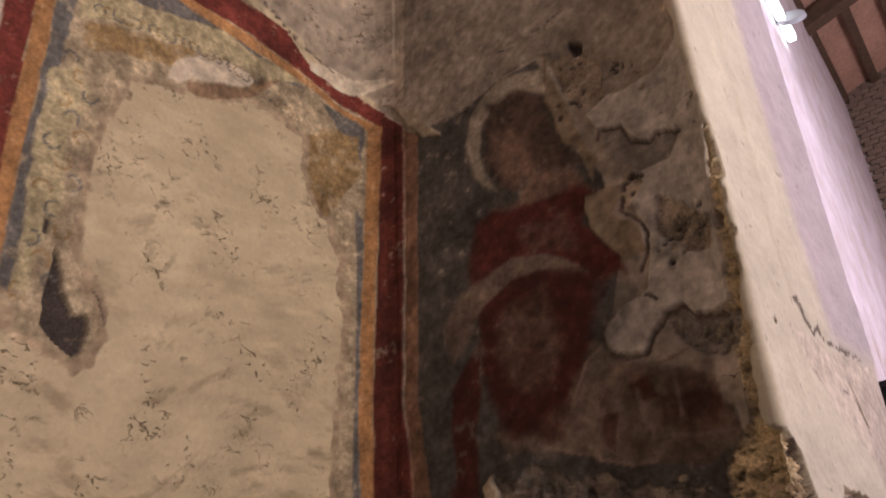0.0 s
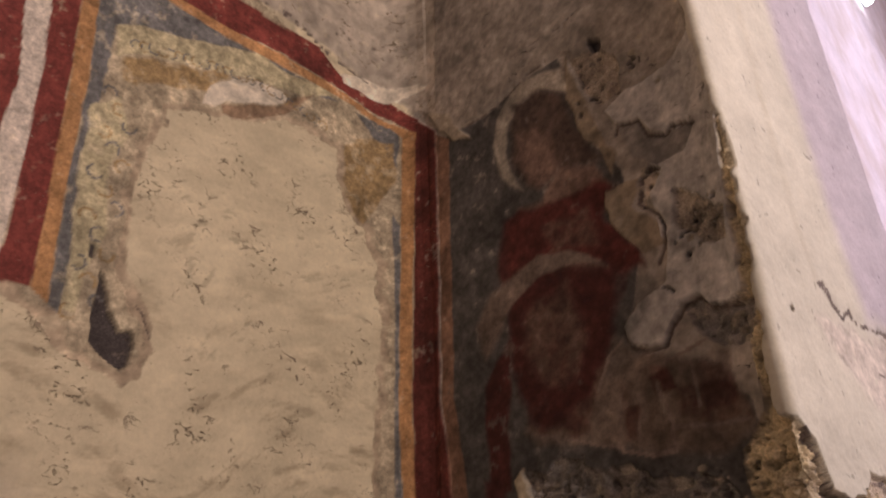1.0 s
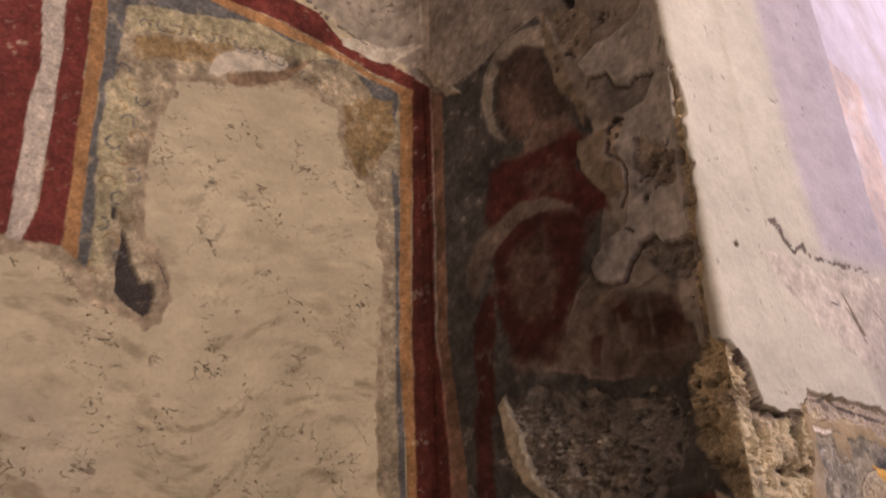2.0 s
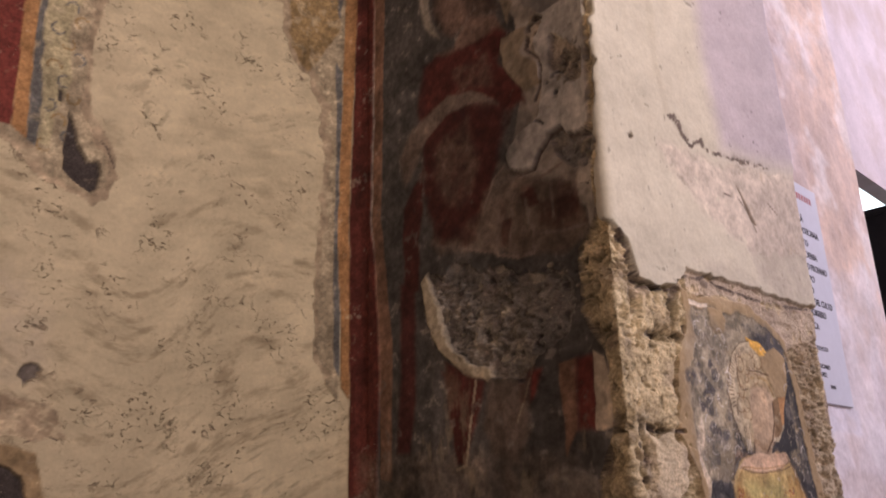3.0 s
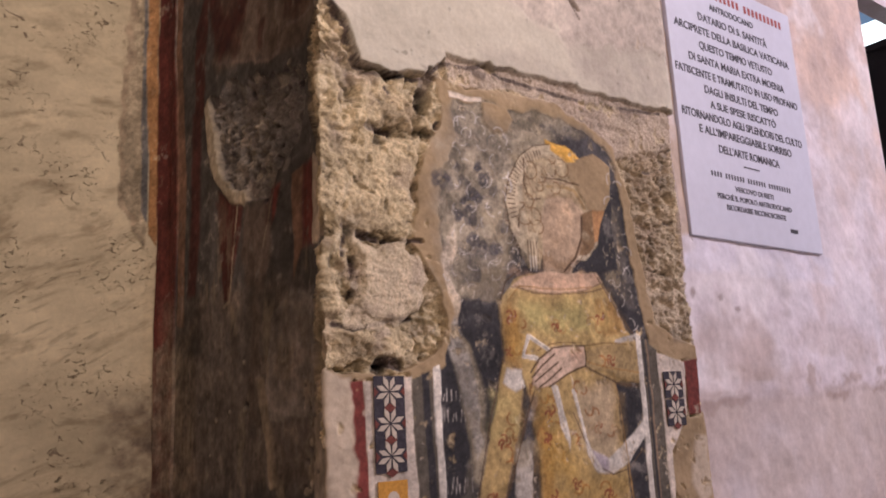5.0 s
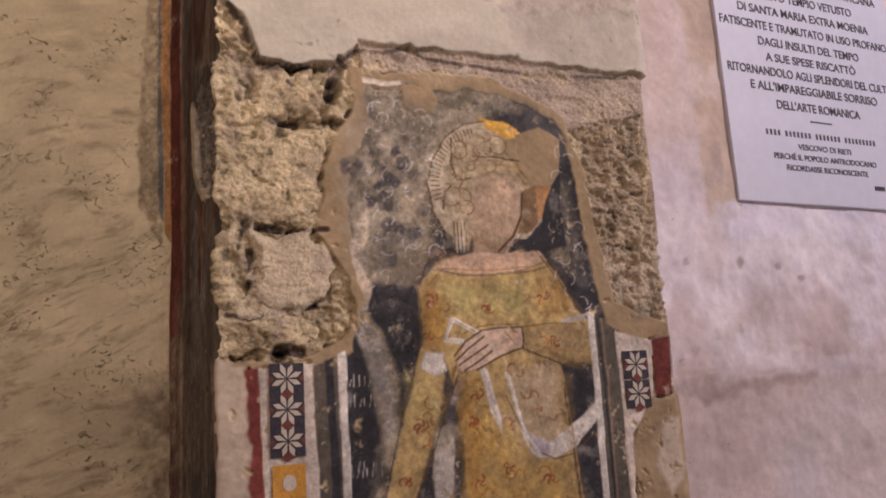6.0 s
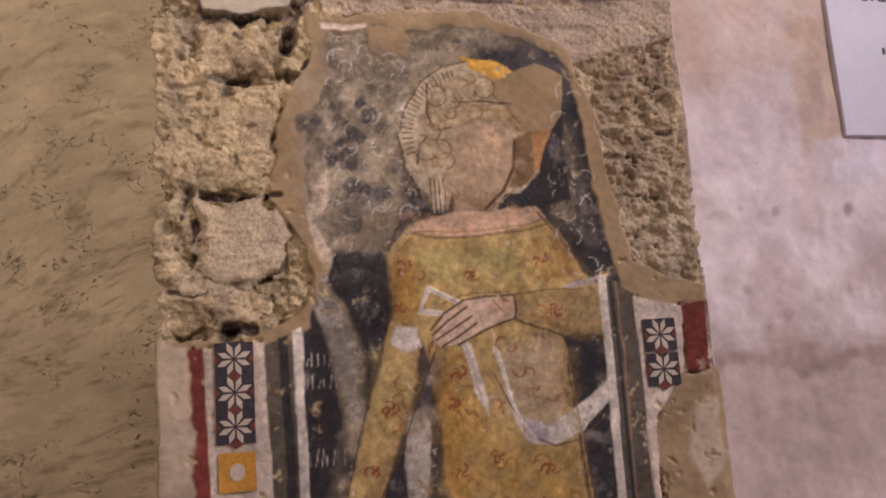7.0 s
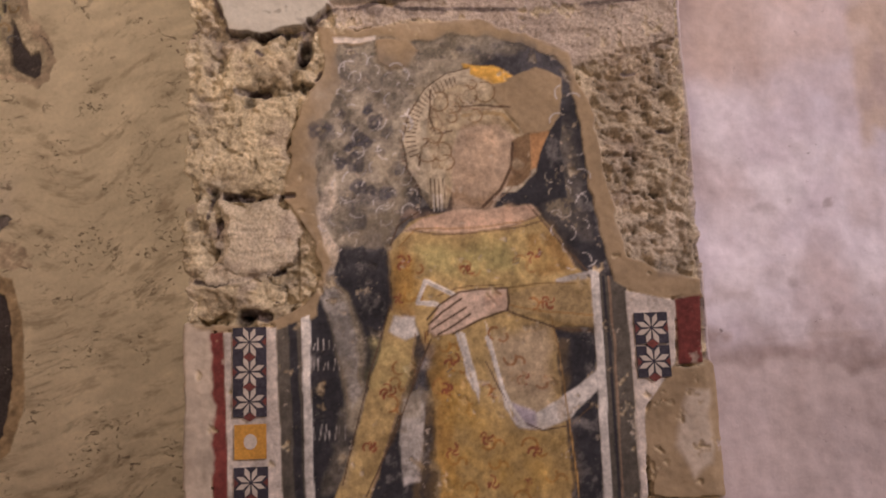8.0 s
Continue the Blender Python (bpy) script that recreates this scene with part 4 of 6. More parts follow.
lay("d_halo", HALOPALE, 5, 2, 2, 0.2, [(3.332, 2.084), (3.282, 2.074), (3.233, 2.039), (3.201, 1.985), (3.187, 1.931), (3.195, 1.871), (3.220, 1.828), (3.239, 1.816), (3.241, 1.863), (3.222, 1.915), (3.234, 1.984), (3.266, 2.035), (3.331, 2.057)])
for k in range(22):
    a = radians(100 + 4.6 * k)
    stroke("d_halo", UMBERDARK, 2.6, [(3.318 + 0.106 * math.cos(a), 1.935 + 0.112 * math.sin(a)), (3.318 + 0.125 * math.cos(a), 1.935 + 0.132 * math.sin(a))], 0.1)
stroke("d_halo", UMBERDARK, 2.4, [(3.329, 2.085), (3.282, 2.075), (3.233, 2.041), (3.199, 1.985), (3.185, 1.931), (3.192, 1.871), (3.219, 1.825)], 0.25)
lay("d_field", NIGHTBLUE, 5, 3, 5, 0.2, [(3.485, 1.947), (3.512, 1.974), (3.517, 1.800), (3.402, 1.783), (3.386, 1.790), (3.428, 1.829), (3.454, 1.861), (3.471, 1.906)])
lay("d_hair", BROWNHAIR, 5, 3, 4, 0.2, [(3.410, 1.923), (3.450, 1.943), (3.456, 1.897), (3.442, 1.847), (3.417, 1.829), (3.391, 1.828), (3.404, 1.875)])
lay("d_orange", ORANGE, 5, 2, 3, 0.15, [(3.447, 1.946), (3.487, 1.939), (3.474, 1.902), (3.457, 1.866), (3.445, 1.862), (3.451, 1.903)])
lay("c_mortar", TAN, 7, 3, 5, 0.05, [(3.411, 2.057), (3.471, 2.080), (3.520, 2.053), (3.507, 1.974), (3.485, 1.939), (3.434, 1.939), (3.413, 1.977), (3.407, 2.020)])
wash(BROWNHAIR, 0.55, 8, [(3.313, 1.969), (3.372, 1.979), (3.435, 1.952), (3.446, 1.934), (3.405, 1.935), (3.347, 1.956), (3.306, 1.948)])
wash(FLESHDIM, 0.9, 8, [(3.288, 1.933), (3.359, 1.955), (3.410, 1.929), (3.407, 1.875), (3.375, 1.817), (3.340, 1.792), (3.282, 1.794), (3.279, 1.868)])
wash(BROWNHAIR, 0.6, 9, [(3.272, 1.826), (3.317, 1.813), (3.381, 1.822), (3.351, 1.782), (3.268, 1.785)])
wash(HAIRDIM, 0.5, 8, [(3.251, 2.050), (3.376, 2.058), (3.408, 1.996), (3.313, 1.969), (3.288, 1.945), (3.291, 1.879), (3.261, 1.854), (3.221, 1.870), (3.218, 1.930), (3.242, 1.953)])
stroke("d_head", UMBERDARK, 6, [(3.412, 1.917), (3.407, 1.873), (3.381, 1.821), (3.342, 1.787)], 0.05)
stroke("d_hair", UMBERDARK, 4, [(3.246, 2.038), (3.243, 1.983), (3.254, 1.945), (3.288, 1.949)], 0.05)
stroke("d_hair", UMBERDARK, 4, [(3.291, 2.002), (3.349, 2.003), (3.410, 1.993)], 0.1)
stroke("d_hair", UMBERDARK, 4, [(3.217, 1.879), (3.223, 1.915), (3.247, 1.938)], 0.1)
CURLS = [(3.263, 2.013, 0.020), (3.325, 2.026, 0.019), (3.360, 2.030, 0.022), (3.236, 1.910, 0.025), (3.266, 1.906, 0.020), (3.251, 1.941, 0.016), (3.274, 1.882, 0.016), (3.298, 2.000, 0.010), (3.334, 2.047, 0.010), (3.290, 1.978, 0.011), (3.419, 1.874, 0.016), (3.337, 1.980, 0.014)]
for cx, cz, r in CURLS:
    wash(HAIRLIGHT, 0.5, 5, arc_points(cx, cz, r * 0.8, 0, 330, 9))
    stroke("d_hair", BROWNHAIR, 3.2, arc_points(cx, cz, r, 200, 470, 12), 0.32)
    stroke("d_hair", HAIRDIM, 3, arc_points(cx, cz, r * 0.5, 20, 220, 8), 0.3)
lay("d_curl", HAIRLIGHT, 6, 2, 3, 0.15, [(3.234, 1.869), (3.273, 1.868), (3.269, 1.827), (3.269, 1.795), (3.238, 1.790), (3.235, 1.828)])
stroke("d_curl", UMBERDARK, 2.4, [(3.240, 1.848), (3.241, 1.816), (3.239, 1.791)], 0.1)
stroke("d_curl", UMBERDARK, 2.4, [(3.248, 1.847), (3.249, 1.815), (3.247, 1.791)], 0.1)
stroke("d_curl", UMBERDARK, 2.4, [(3.256, 1.847), (3.257, 1.815), (3.255, 1.791)], 0.1)
stroke("d_curl", UMBERDARK, 2.4, [(3.266, 1.847), (3.267, 1.815), (3.265, 1.790)], 0.1)
stroke("d_curl", LINEWHITE, 2.4, [(3.244, 1.816), (3.244, 1.784)], 0.1)
stroke("d_curl", LINEWHITE, 2.4, [(3.252, 1.815), (3.252, 1.784)], 0.1)
stroke("d_curl", LINEWHITE, 2.4, [(3.260, 1.815), (3.260, 1.783)], 0.1)
wash(ROSEFLESH, 0.5, 9, [(3.166, 1.772), (3.236, 1.784), (3.316, 1.772), (3.409, 1.790), (3.448, 1.776), (3.441, 1.750), (3.337, 1.738), (3.234, 1.740)])
stroke("d_neck", BROWNHAIR, 3.4, [(3.194, 1.744), (3.245, 1.733), (3.337, 1.734), (3.429, 1.744), (3.464, 1.752)], 0.1)
wash(OCHREGOLD, 0.6, 30, [(3.239, 1.424), (3.321, 1.388), (3.374, 1.342), (3.484, 1.327), (3.487, 1.207), (3.225, 1.218)])
wash(STRAW, 0.5, 22, [(3.205, 1.724), (3.428, 1.730), (3.487, 1.661), (3.389, 1.630), (3.242, 1.647)])
wash(FLESHDIM, 0.45, 20, [(3.361, 1.530), (3.463, 1.537), (3.479, 1.425), (3.432, 1.383), (3.367, 1.419)])
wash(OCHREGOLD, 0.5, 14, [(3.152, 1.674), (3.209, 1.683), (3.201, 1.615), (3.217, 1.586), (3.161, 1.588)])
wash(OCHREGOLD, 0.5, 14, [(3.243, 1.534), (3.282, 1.533), (3.299, 1.410), (3.254, 1.390), (3.228, 1.424)])
wash(SHADEOCHRE, 0.6, 9, [(3.392, 1.576), (3.480, 1.539), (3.555, 1.524), (3.554, 1.549), (3.476, 1.563)])
wash(SHADEOCHRE, 0.6, 10, [(3.197, 1.503), (3.213, 1.536), (3.213, 1.480), (3.154, 1.362), (3.098, 1.257), (3.080, 1.269), (3.143, 1.373)])
wash(SHADEOCHRE, 0.5, 10, [(3.464, 1.515), (3.493, 1.513), (3.489, 1.209), (3.460, 1.211), (3.471, 1.338)])
wash(SHADEOCHRE, 0.6, 9, [(3.230, 1.569), (3.251, 1.545), (3.240, 1.413), (3.216, 1.327), (3.201, 1.219), (3.187, 1.220), (3.206, 1.349)])
wash(SHADEOCHRE, 0.45, 10, [(3.448, 1.773), (3.507, 1.706), (3.549, 1.647), (3.503, 1.637), (3.466, 1.685)])
wash(SHADEOCHRE, 0.4, 12, [(3.377, 1.625), (3.457, 1.628), (3.547, 1.619), (3.546, 1.590), (3.387, 1.596)])
wash(ROBEOLIVE, 0.5, 10, [(3.233, 1.717), (3.279, 1.721), (3.272, 1.692), (3.237, 1.682)])
wash(ROBEOLIVE, 0.5, 10, [(3.352, 1.695), (3.398, 1.699), (3.396, 1.664), (3.356, 1.660)])
wash(ROBEOLIVE, 0.4, 10, [(3.097, 1.529), (3.198, 1.525), (3.178, 1.437), (3.111, 1.429)])
wash(DUSTBLUE, 0.5, 8, [(3.209, 1.513), (3.228, 1.518), (3.218, 1.414), (3.181, 1.345), (3.194, 1.415)])
lay("d_field", PALEGREY, 5, 5, 7, 0.5, [(3.169, 1.416), (3.206, 1.425), (3.211, 1.349), (3.197, 1.264), (3.167, 1.260), (3.158, 1.329)])
stroke("d_robe", UMBERDARK, 3, [(3.153, 1.708), (3.168, 1.754)], 0.25)
stroke("d_robe", UMBERDARK, 3, [(3.168, 1.754), (3.215, 1.783)], 0.25)
stroke("d_robe", UMBERDARK, 3, [(3.445, 1.776), (3.498, 1.704)], 0.25)
stroke("d_robe", UMBERDARK, 3, [(3.498, 1.704), (3.552, 1.647)], 0.25)
stroke("d_robe", UMBERDARK, 3, [(3.149, 1.589), (3.113, 1.484)], 0.25)
stroke("d_robe", UMBERDARK, 3, [(3.113, 1.484), (3.047, 1.249)], 0.25)
stroke("d_robe", UMBERDARK, 3, [(3.228, 1.524), (3.159, 1.362)], 0.25)
stroke("d_robe", UMBERDARK, 3, [(3.159, 1.362), (3.093, 1.226)], 0.25)
stroke("d_sash", UMBERDARK, 3, [(3.336, 1.475), (3.361, 1.419), (3.397, 1.358), (3.440, 1.337), (3.496, 1.346), (3.543, 1.384)], 0.25)
stroke("d_line", LINEWHITE, 7, [(3.280, 1.535), (3.294, 1.488), (3.299, 1.446), (3.311, 1.421)], 0.2)
stroke("d_line", LINEWHITE, 7, [(3.340, 1.522), (3.354, 1.474), (3.367, 1.419), (3.382, 1.385), (3.407, 1.349)], 0.3)
stroke("d_cuff", PALEGREY, 6, [(3.486, 1.631), (3.517, 1.639), (3.555, 1.645)], 0.3)
ROSETTES = [(3.167, 1.605, 0.019), (3.466, 1.588, 0.022), (3.331, 1.331, 0.020), (3.142, 1.422, 0.017), (3.269, 1.478, 0.017), (3.306, 1.659, 0.018), (3.442, 1.683, 0.018), (3.412, 1.441, 0.017), (3.180, 1.678, 0.016), (3.336, 1.239, 0.016), (3.255, 1.423, 0.015), (3.262, 1.304, 0.015), (3.427, 1.297, 0.016), (3.103, 1.321, 0.013), (3.406, 1.234, 0.014)]
for k, (cx, cz, r) in enumerate(ROSETTES):
    for q in range(4):
        a = 90 * q + 31 * k + rng.uniform(-30, 30)
        long = rng.uniform(0.5, 1.1) * r
        px0, pz0 = cx + 0.5 * long * math.cos(radians(a)), cz + 0.5 * long * math.sin(radians(a))
        stroke("d_robe", MADDER, rng.uniform(3, 5.5), arc_points(px0, pz0, long * 0.5, a - 150, a - 150 + rng.uniform(70, 190), 6), rng.uniform(0.35, 0.5))
# pale scratches and flaked wisps on the dark ground
for _ in range(120):
    x, z = rng.uniform(3.02, 3.22), rng.uniform(1.70, 2.12)
    if rng.random() < 0.3:
        x, z = rng.uniform(3.46, 3.56), rng.uniform(1.62, 2.06)
    turn = rng.uniform(0, 360)
    if is_ground(x, z):
        stroke("d_field", WORNWHITE, rng.uniform(1.6, 3.2), arc_points(x, z, rng.uniform(0.006, 0.02), turn, turn + rng.uniform(40, 150), 5), rng.uniform(0.2, 0.5))
stroke("d_tag", LINEWHITE, 8, [(3.274, 1.611), (3.221, 1.639), (3.204, 1.595), (3.249, 1.589)], 0)
lay("c_mortar", BEIGE, 6, 4, 9, 0.1, [(2.737, 1.574), (2.768, 1.564), (2.793, 1.554), (2.800, 1.236), (2.803, 1.103), (2.741, 1.106)])
wash(PALECREAM, 0.4, 30, [(3.049, 2.232), (3.180, 2.221), (3.252, 2.238), (3.359, 2.209), (3.370, 2.183), (3.179, 2.183), (3.060, 2.194)])
wash(PALECREAM, 0.4, 40, [(3.515, 2.203), (3.757, 2.221), (3.762, 2.144), (3.604, 2.112), (3.535, 2.140)])
wash(IRON, 0.45, 18, [(3.628, 2.111), (3.725, 2.121), (3.732, 1.996), (3.642, 1.975), (3.599, 2.038)])
wash(IRON, 0.5, 14, [(3.603, 1.928), (3.698, 1.937), (3.691, 1.841), (3.621, 1.843)])
wash(PALECREAM, 0.5, 18, [(3.665, 1.818), (3.757, 1.803), (3.765, 1.685), (3.655, 1.678), (3.613, 1.737)])
wash(PALECREAM, 0.5, 14, [(3.619, 1.901), (3.666, 1.904), (3.669, 1.859), (3.622, 1.858)])
wash(DUSK, 0.5, 10, [(3.666, 1.671), (3.764, 1.674), (3.760, 1.633), (3.686, 1.636)])
wash(DUSK, 0.5, 8, [(3.723, 2.102), (3.765, 2.144), (3.740, 2.021), (3.722, 2.015)])
lay("d_hand", PALEFLESH, 7, 2, 2, 0.1, [(3.225, 1.555), (3.257, 1.590), (3.291, 1.614), (3.331, 1.619), (3.382, 1.618), (3.385, 1.579), (3.334, 1.562), (3.288, 1.538), (3.243, 1.530), (3.226, 1.537)])
wash(ROSEFLESH, 0.5, 6, [(3.337, 1.615), (3.386, 1.617), (3.384, 1.579), (3.340, 1.570)])
stroke("d_hand", UMBERDARK, 4, [(3.224, 1.553), (3.256, 1.577), (3.291, 1.600)], 0.05)
stroke("d_hand", UMBERDARK, 4, [(3.231, 1.544), (3.267, 1.565), (3.301, 1.583)], 0.05)
stroke("d_hand", UMBERDARK, 4, [(3.243, 1.532), (3.278, 1.551), (3.309, 1.570)], 0.05)
stroke("d_hand", UMBERDARK, 4, [(3.222, 1.563), (3.251, 1.590), (3.288, 1.614)], 0.05)
stroke("d_hand", UMBERDARK, 4, [(3.271, 1.533), (3.329, 1.558), (3.386, 1.576)], 0.05)
stroke("d_hand", UMBERDARK, 4, [(3.291, 1.614), (3.331, 1.620), (3.386, 1.620)], 0.05)
stroke("d_sleeve", UMBERDARK, 4, [(3.385, 1.619), (3.388, 1.596), (3.384, 1.576)], 0.1)
stroke("d_sleeve", UMBERDARK, 4, [(3.386, 1.574), (3.430, 1.554), (3.480, 1.536), (3.547, 1.527)], 0.15)
stroke("d_sleeve", SHADEOCHRE, 4, [(3.388, 1.621), (3.457, 1.626), (3.548, 1.622)], 0.2)
# crevices between the stones: sunk, with the gaps' shadow painted dark
stroke("c_wall", CRACKSHADE, 16, [(2.791, 1.844), (2.812, 1.830), (2.869, 1.825)], 0.25, -8)
stroke("c_wall", CRACKSHADE, 9, [(2.886, 1.823), (2.961, 1.824)], 0.25, -4)
stroke("c_wall", CRACKSHADE, 14, [(2.847, 2.052), (2.882, 2.047), (2.907, 2.050)], 0.25, -7)
stroke("c_wall", CRACKSHADE, 14, [(2.808, 1.777), (2.811, 1.744), (2.810, 1.710)], 0.25, -7)
stroke("c_wall", CRACKSHADE, 8, [(2.795, 1.824), (2.785, 1.786)], 0.25, -4)
stroke("c_wall", CRACKSHADE, 22, [(2.860, 1.583), (2.877, 1.587), (2.902, 1.579)], 0.25, -11)
stroke("c_wall", CRACKSHADE, 24, [(2.996, 2.173), (2.986, 2.149), (2.980, 2.122)], 0.25, -12)
stroke("c_wall", CRACKSHADE, 12, [(2.999, 2.196), (3.008, 2.180)], 0.25, -6)
stroke("c_wall", CRACKSHADE, 9, [(2.762, 1.657), (2.801, 1.646), (2.869, 1.662), (2.937, 1.671)], 0.25, -4)
stroke("c_wall", CRACKSHADE, 12, [(2.814, 2.096), (2.807, 2.121)], 0.25, -6)
stroke("c_wall", CRACKSHADE, 9, [(3.011, 2.071), (3.018, 2.086)], 0.25, -4)
stroke("c_wall", CRACKSHADE, 10, [(2.888, 2.135), (2.896, 2.129)], 0.25, -5)
stroke("c_wall", CRACKSHADE, 8, [(3.716, 1.936), (3.745, 1.937)], 0.25, -4)
stroke("c_wall", CRACKSHADE, 7, [(3.648, 2.061), (3.678, 2.062)], 0.25, -4)
wash(IRON, 0.45, 12, [(2.870, 2.125), (2.965, 2.128), (2.993, 2.059), (2.940, 2.049), (2.882, 2.063)])
wash(PALECREAM, 0.55, 12, [(2.770, 2.179), (2.847, 2.188), (2.859, 2.138), (2.788, 2.128)])
wash(PALECREAM, 0.55, 10, [(2.846, 1.772), (2.983, 1.778), (3.005, 1.725), (2.959, 1.681), (2.846, 1.685)])
wash(IRON, 0.35, 12, [(2.766, 1.886), (2.858, 1.877), (2.869, 1.841), (2.778, 1.839)])
wash(DUSK, 0.45, 10, [(2.759, 2.055), (2.791, 2.048), (2.789, 1.981), (2.760, 1.988)])
wash(IRON, 0.4, 10, [(2.768, 1.643), (2.857, 1.628), (2.869, 1.594), (2.779, 1.586)])
wash(PALECREAM, 0.8, 4, [(2.852, 1.652), (2.879, 1.652), (2.877, 1.632), (2.854, 1.634)])
wash(PALECREAM, 0.8, 4, [(2.934, 1.657), (2.961, 1.657), (2.959, 1.637), (2.936, 1.639)])
wash(PALECREAM, 0.8, 4, [(2.962, 1.658), (2.990, 1.658), (2.987, 1.638), (2.964, 1.640)])
lay("a_patch", CREAMWHITE, 6, 3, 8, 0.15, [(1.399, 3.712), (1.504, 3.755), (1.638, 3.756), (1.728, 3.754), (1.766, 3.733), (1.638, 3.684), (1.518, 3.678), (1.415, 3.678)])
lay("b_patch", SANDLIGHT, 5, 4, 8, 0.2, [(1.751, 3.621), (1.849, 3.555), (1.900, 3.472), (1.945, 3.407), (1.868, 3.435), (1.801, 3.531)])
stroke("a_crack", CRACKSHADE, 5, [(1.097, 3.823), (1.185, 3.835), (1.268, 3.803), (1.353, 3.758), (1.427, 3.754), (1.530, 3.740)], 0.25)
# ---- dark panel on the pier's side ----
lay("b_wall", SANDPLASTER, 3, 5, 8, 0.35, [(2.330, 3.511), (2.365, 3.332), (2.417, 3.126), (2.441, 3.090), (2.420, 3.034), (2.389, 3.140), (2.345, 3.196), (2.318, 3.349)])
lay("b_tunic", REDMID, 0, 5, 9, 0.35, [(2.056, 3.036), (2.111, 3.061), (2.266, 3.036), (2.377, 3.044), (2.426, 3.000), (2.370, 2.929), (2.430, 2.840), (2.461, 2.788), (2.463, 2.753), (2.419, 2.776), (2.312, 2.843), (2.172, 2.898), (2.058, 2.886)])
lay("b_tunic", REDDEEP, 0, 6, 12, 0.35, [(2.070, 2.820), (2.167, 2.849), (2.307, 2.812), (2.401, 2.746), (2.348, 2.601), (2.293, 2.475), (2.195, 2.440), (2.116, 2.430), (2.046, 2.532), (2.043, 2.695)])
wash(SHADEBROWN, 0.45, 25, [(2.097, 2.744), (2.234, 2.794), (2.279, 2.623), (2.196, 2.514), (2.098, 2.585)])
wash(SHADEBROWN, 0.4, 20, [(2.183, 2.986), (2.331, 2.974), (2.350, 2.864), (2.211, 2.904)])
wash(NIGHT, 0.6, 18, [(2.385, 2.770), (2.487, 2.717), (2.450, 2.598), (2.378, 2.535), (2.333, 2.548)])
wash(SHADEBROWN, 0.6, 22, [(2.350, 2.601), (2.475, 2.494), (2.650, 2.384), (2.646, 2.315), (2.468, 2.317), (2.272, 2.358), (2.113, 2.405), (2.274, 2.480)])
lay("b_mantle", MANTLE, 1, 2, 5, 0.25, [(1.938, 2.770), (2.041, 2.856), (2.153, 2.901), (2.263, 2.878), (2.346, 2.817), (2.240, 2.842), (2.150, 2.839), (2.059, 2.790), (1.997, 2.734)])
lay("b_tunic", REDDEEP, 0, 3, 6, 0.25, [(1.939, 2.580), (1.989, 2.647), (2.049, 2.694), (2.010, 2.457), (2.004, 2.302), (1.935, 2.299)])
lay("b_wall", SANDPLASTER, 3, 3, 7, 0.2, [(2.388, 3.000), (2.489, 2.991), (2.459, 2.917), (2.524, 2.837), (2.533, 2.786), (2.471, 2.781), (2.392, 2.893)])
stroke("b_drapery", FOLDLIGHT, 9, [(2.115, 2.416), (2.257, 2.367), (2.334, 2.343)], 0.3)
stroke("b_drapery", FOLDLIGHT, 9, [(2.332, 2.333), (2.412, 2.309), (2.466, 2.308), (2.465, 2.355)], 0.3)
stroke("b_drapery", FOLDLIGHT, 9, [(2.292, 2.486), (2.332, 2.560), (2.378, 2.589)], 0.3)
stroke("b_drapery", FOLDLIGHT, 9, [(2.471, 2.506), (2.521, 2.515), (2.579, 2.528)], 0.3)
stroke("b_drapery", FOLDLIGHT, 9, [(2.641, 2.337), (2.556, 2.344), (2.476, 2.357)], 0.3)
stroke("b_drapery", FOLDLIGHT, 9, [(2.347, 2.461), (2.340, 2.383), (2.323, 2.341)], 0.3)
stroke("b_drapery", FOLDLIGHT, 9, [(2.394, 2.449), (2.383, 2.348)], 0.3)
stroke("b_drapery", FOLDLIGHT, 9, [(2.537, 2.490), (2.536, 2.388)], 0.3)
wash(MANTLE, 0.6, 12, [(2.284, 2.541), (2.368, 2.567), (2.436, 2.519), (2.417, 2.340), (2.273, 2.368)])
wash(REDDEEP, 0.8, 6, [(2.428, 2.491), (2.490, 2.501), (2.494, 2.434), (2.439, 2.444)])
wash(REDDEEP, 0.6, 9, [(2.556, 2.485), (2.626, 2.490), (2.628, 2.387), (2.543, 2.359)])
wash(REDDEEP, 0.7, 9, [(2.074, 2.531), (2.196, 2.514), (2.249, 2.417), (2.114, 2.412), (2.075, 2.457)])
wash(REDDEEP, 0.7, 5, [(2.363, 2.430), (2.389, 2.424), (2.379, 2.349), (2.352, 2.348)])
stroke("b_patch", FOLDLIGHT, 9, [(2.445, 2.460), (2.458, 2.407), (2.469, 2.364)], 0.2)
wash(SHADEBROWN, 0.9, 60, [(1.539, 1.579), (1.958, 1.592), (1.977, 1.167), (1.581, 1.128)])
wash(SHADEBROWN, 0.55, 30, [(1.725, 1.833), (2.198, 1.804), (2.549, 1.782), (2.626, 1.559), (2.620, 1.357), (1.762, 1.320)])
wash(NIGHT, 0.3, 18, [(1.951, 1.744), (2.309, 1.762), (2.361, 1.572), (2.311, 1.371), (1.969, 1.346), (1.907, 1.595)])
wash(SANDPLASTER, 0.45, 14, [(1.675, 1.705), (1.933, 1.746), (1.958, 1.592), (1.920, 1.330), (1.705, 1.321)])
lay("b_tunic", REDDEEP, 0, 3, 5, 0.2, [(2.108, 2.071), (2.230, 2.002), (2.208, 1.903), (2.182, 1.777), (2.146, 1.779), (2.119, 1.919)])
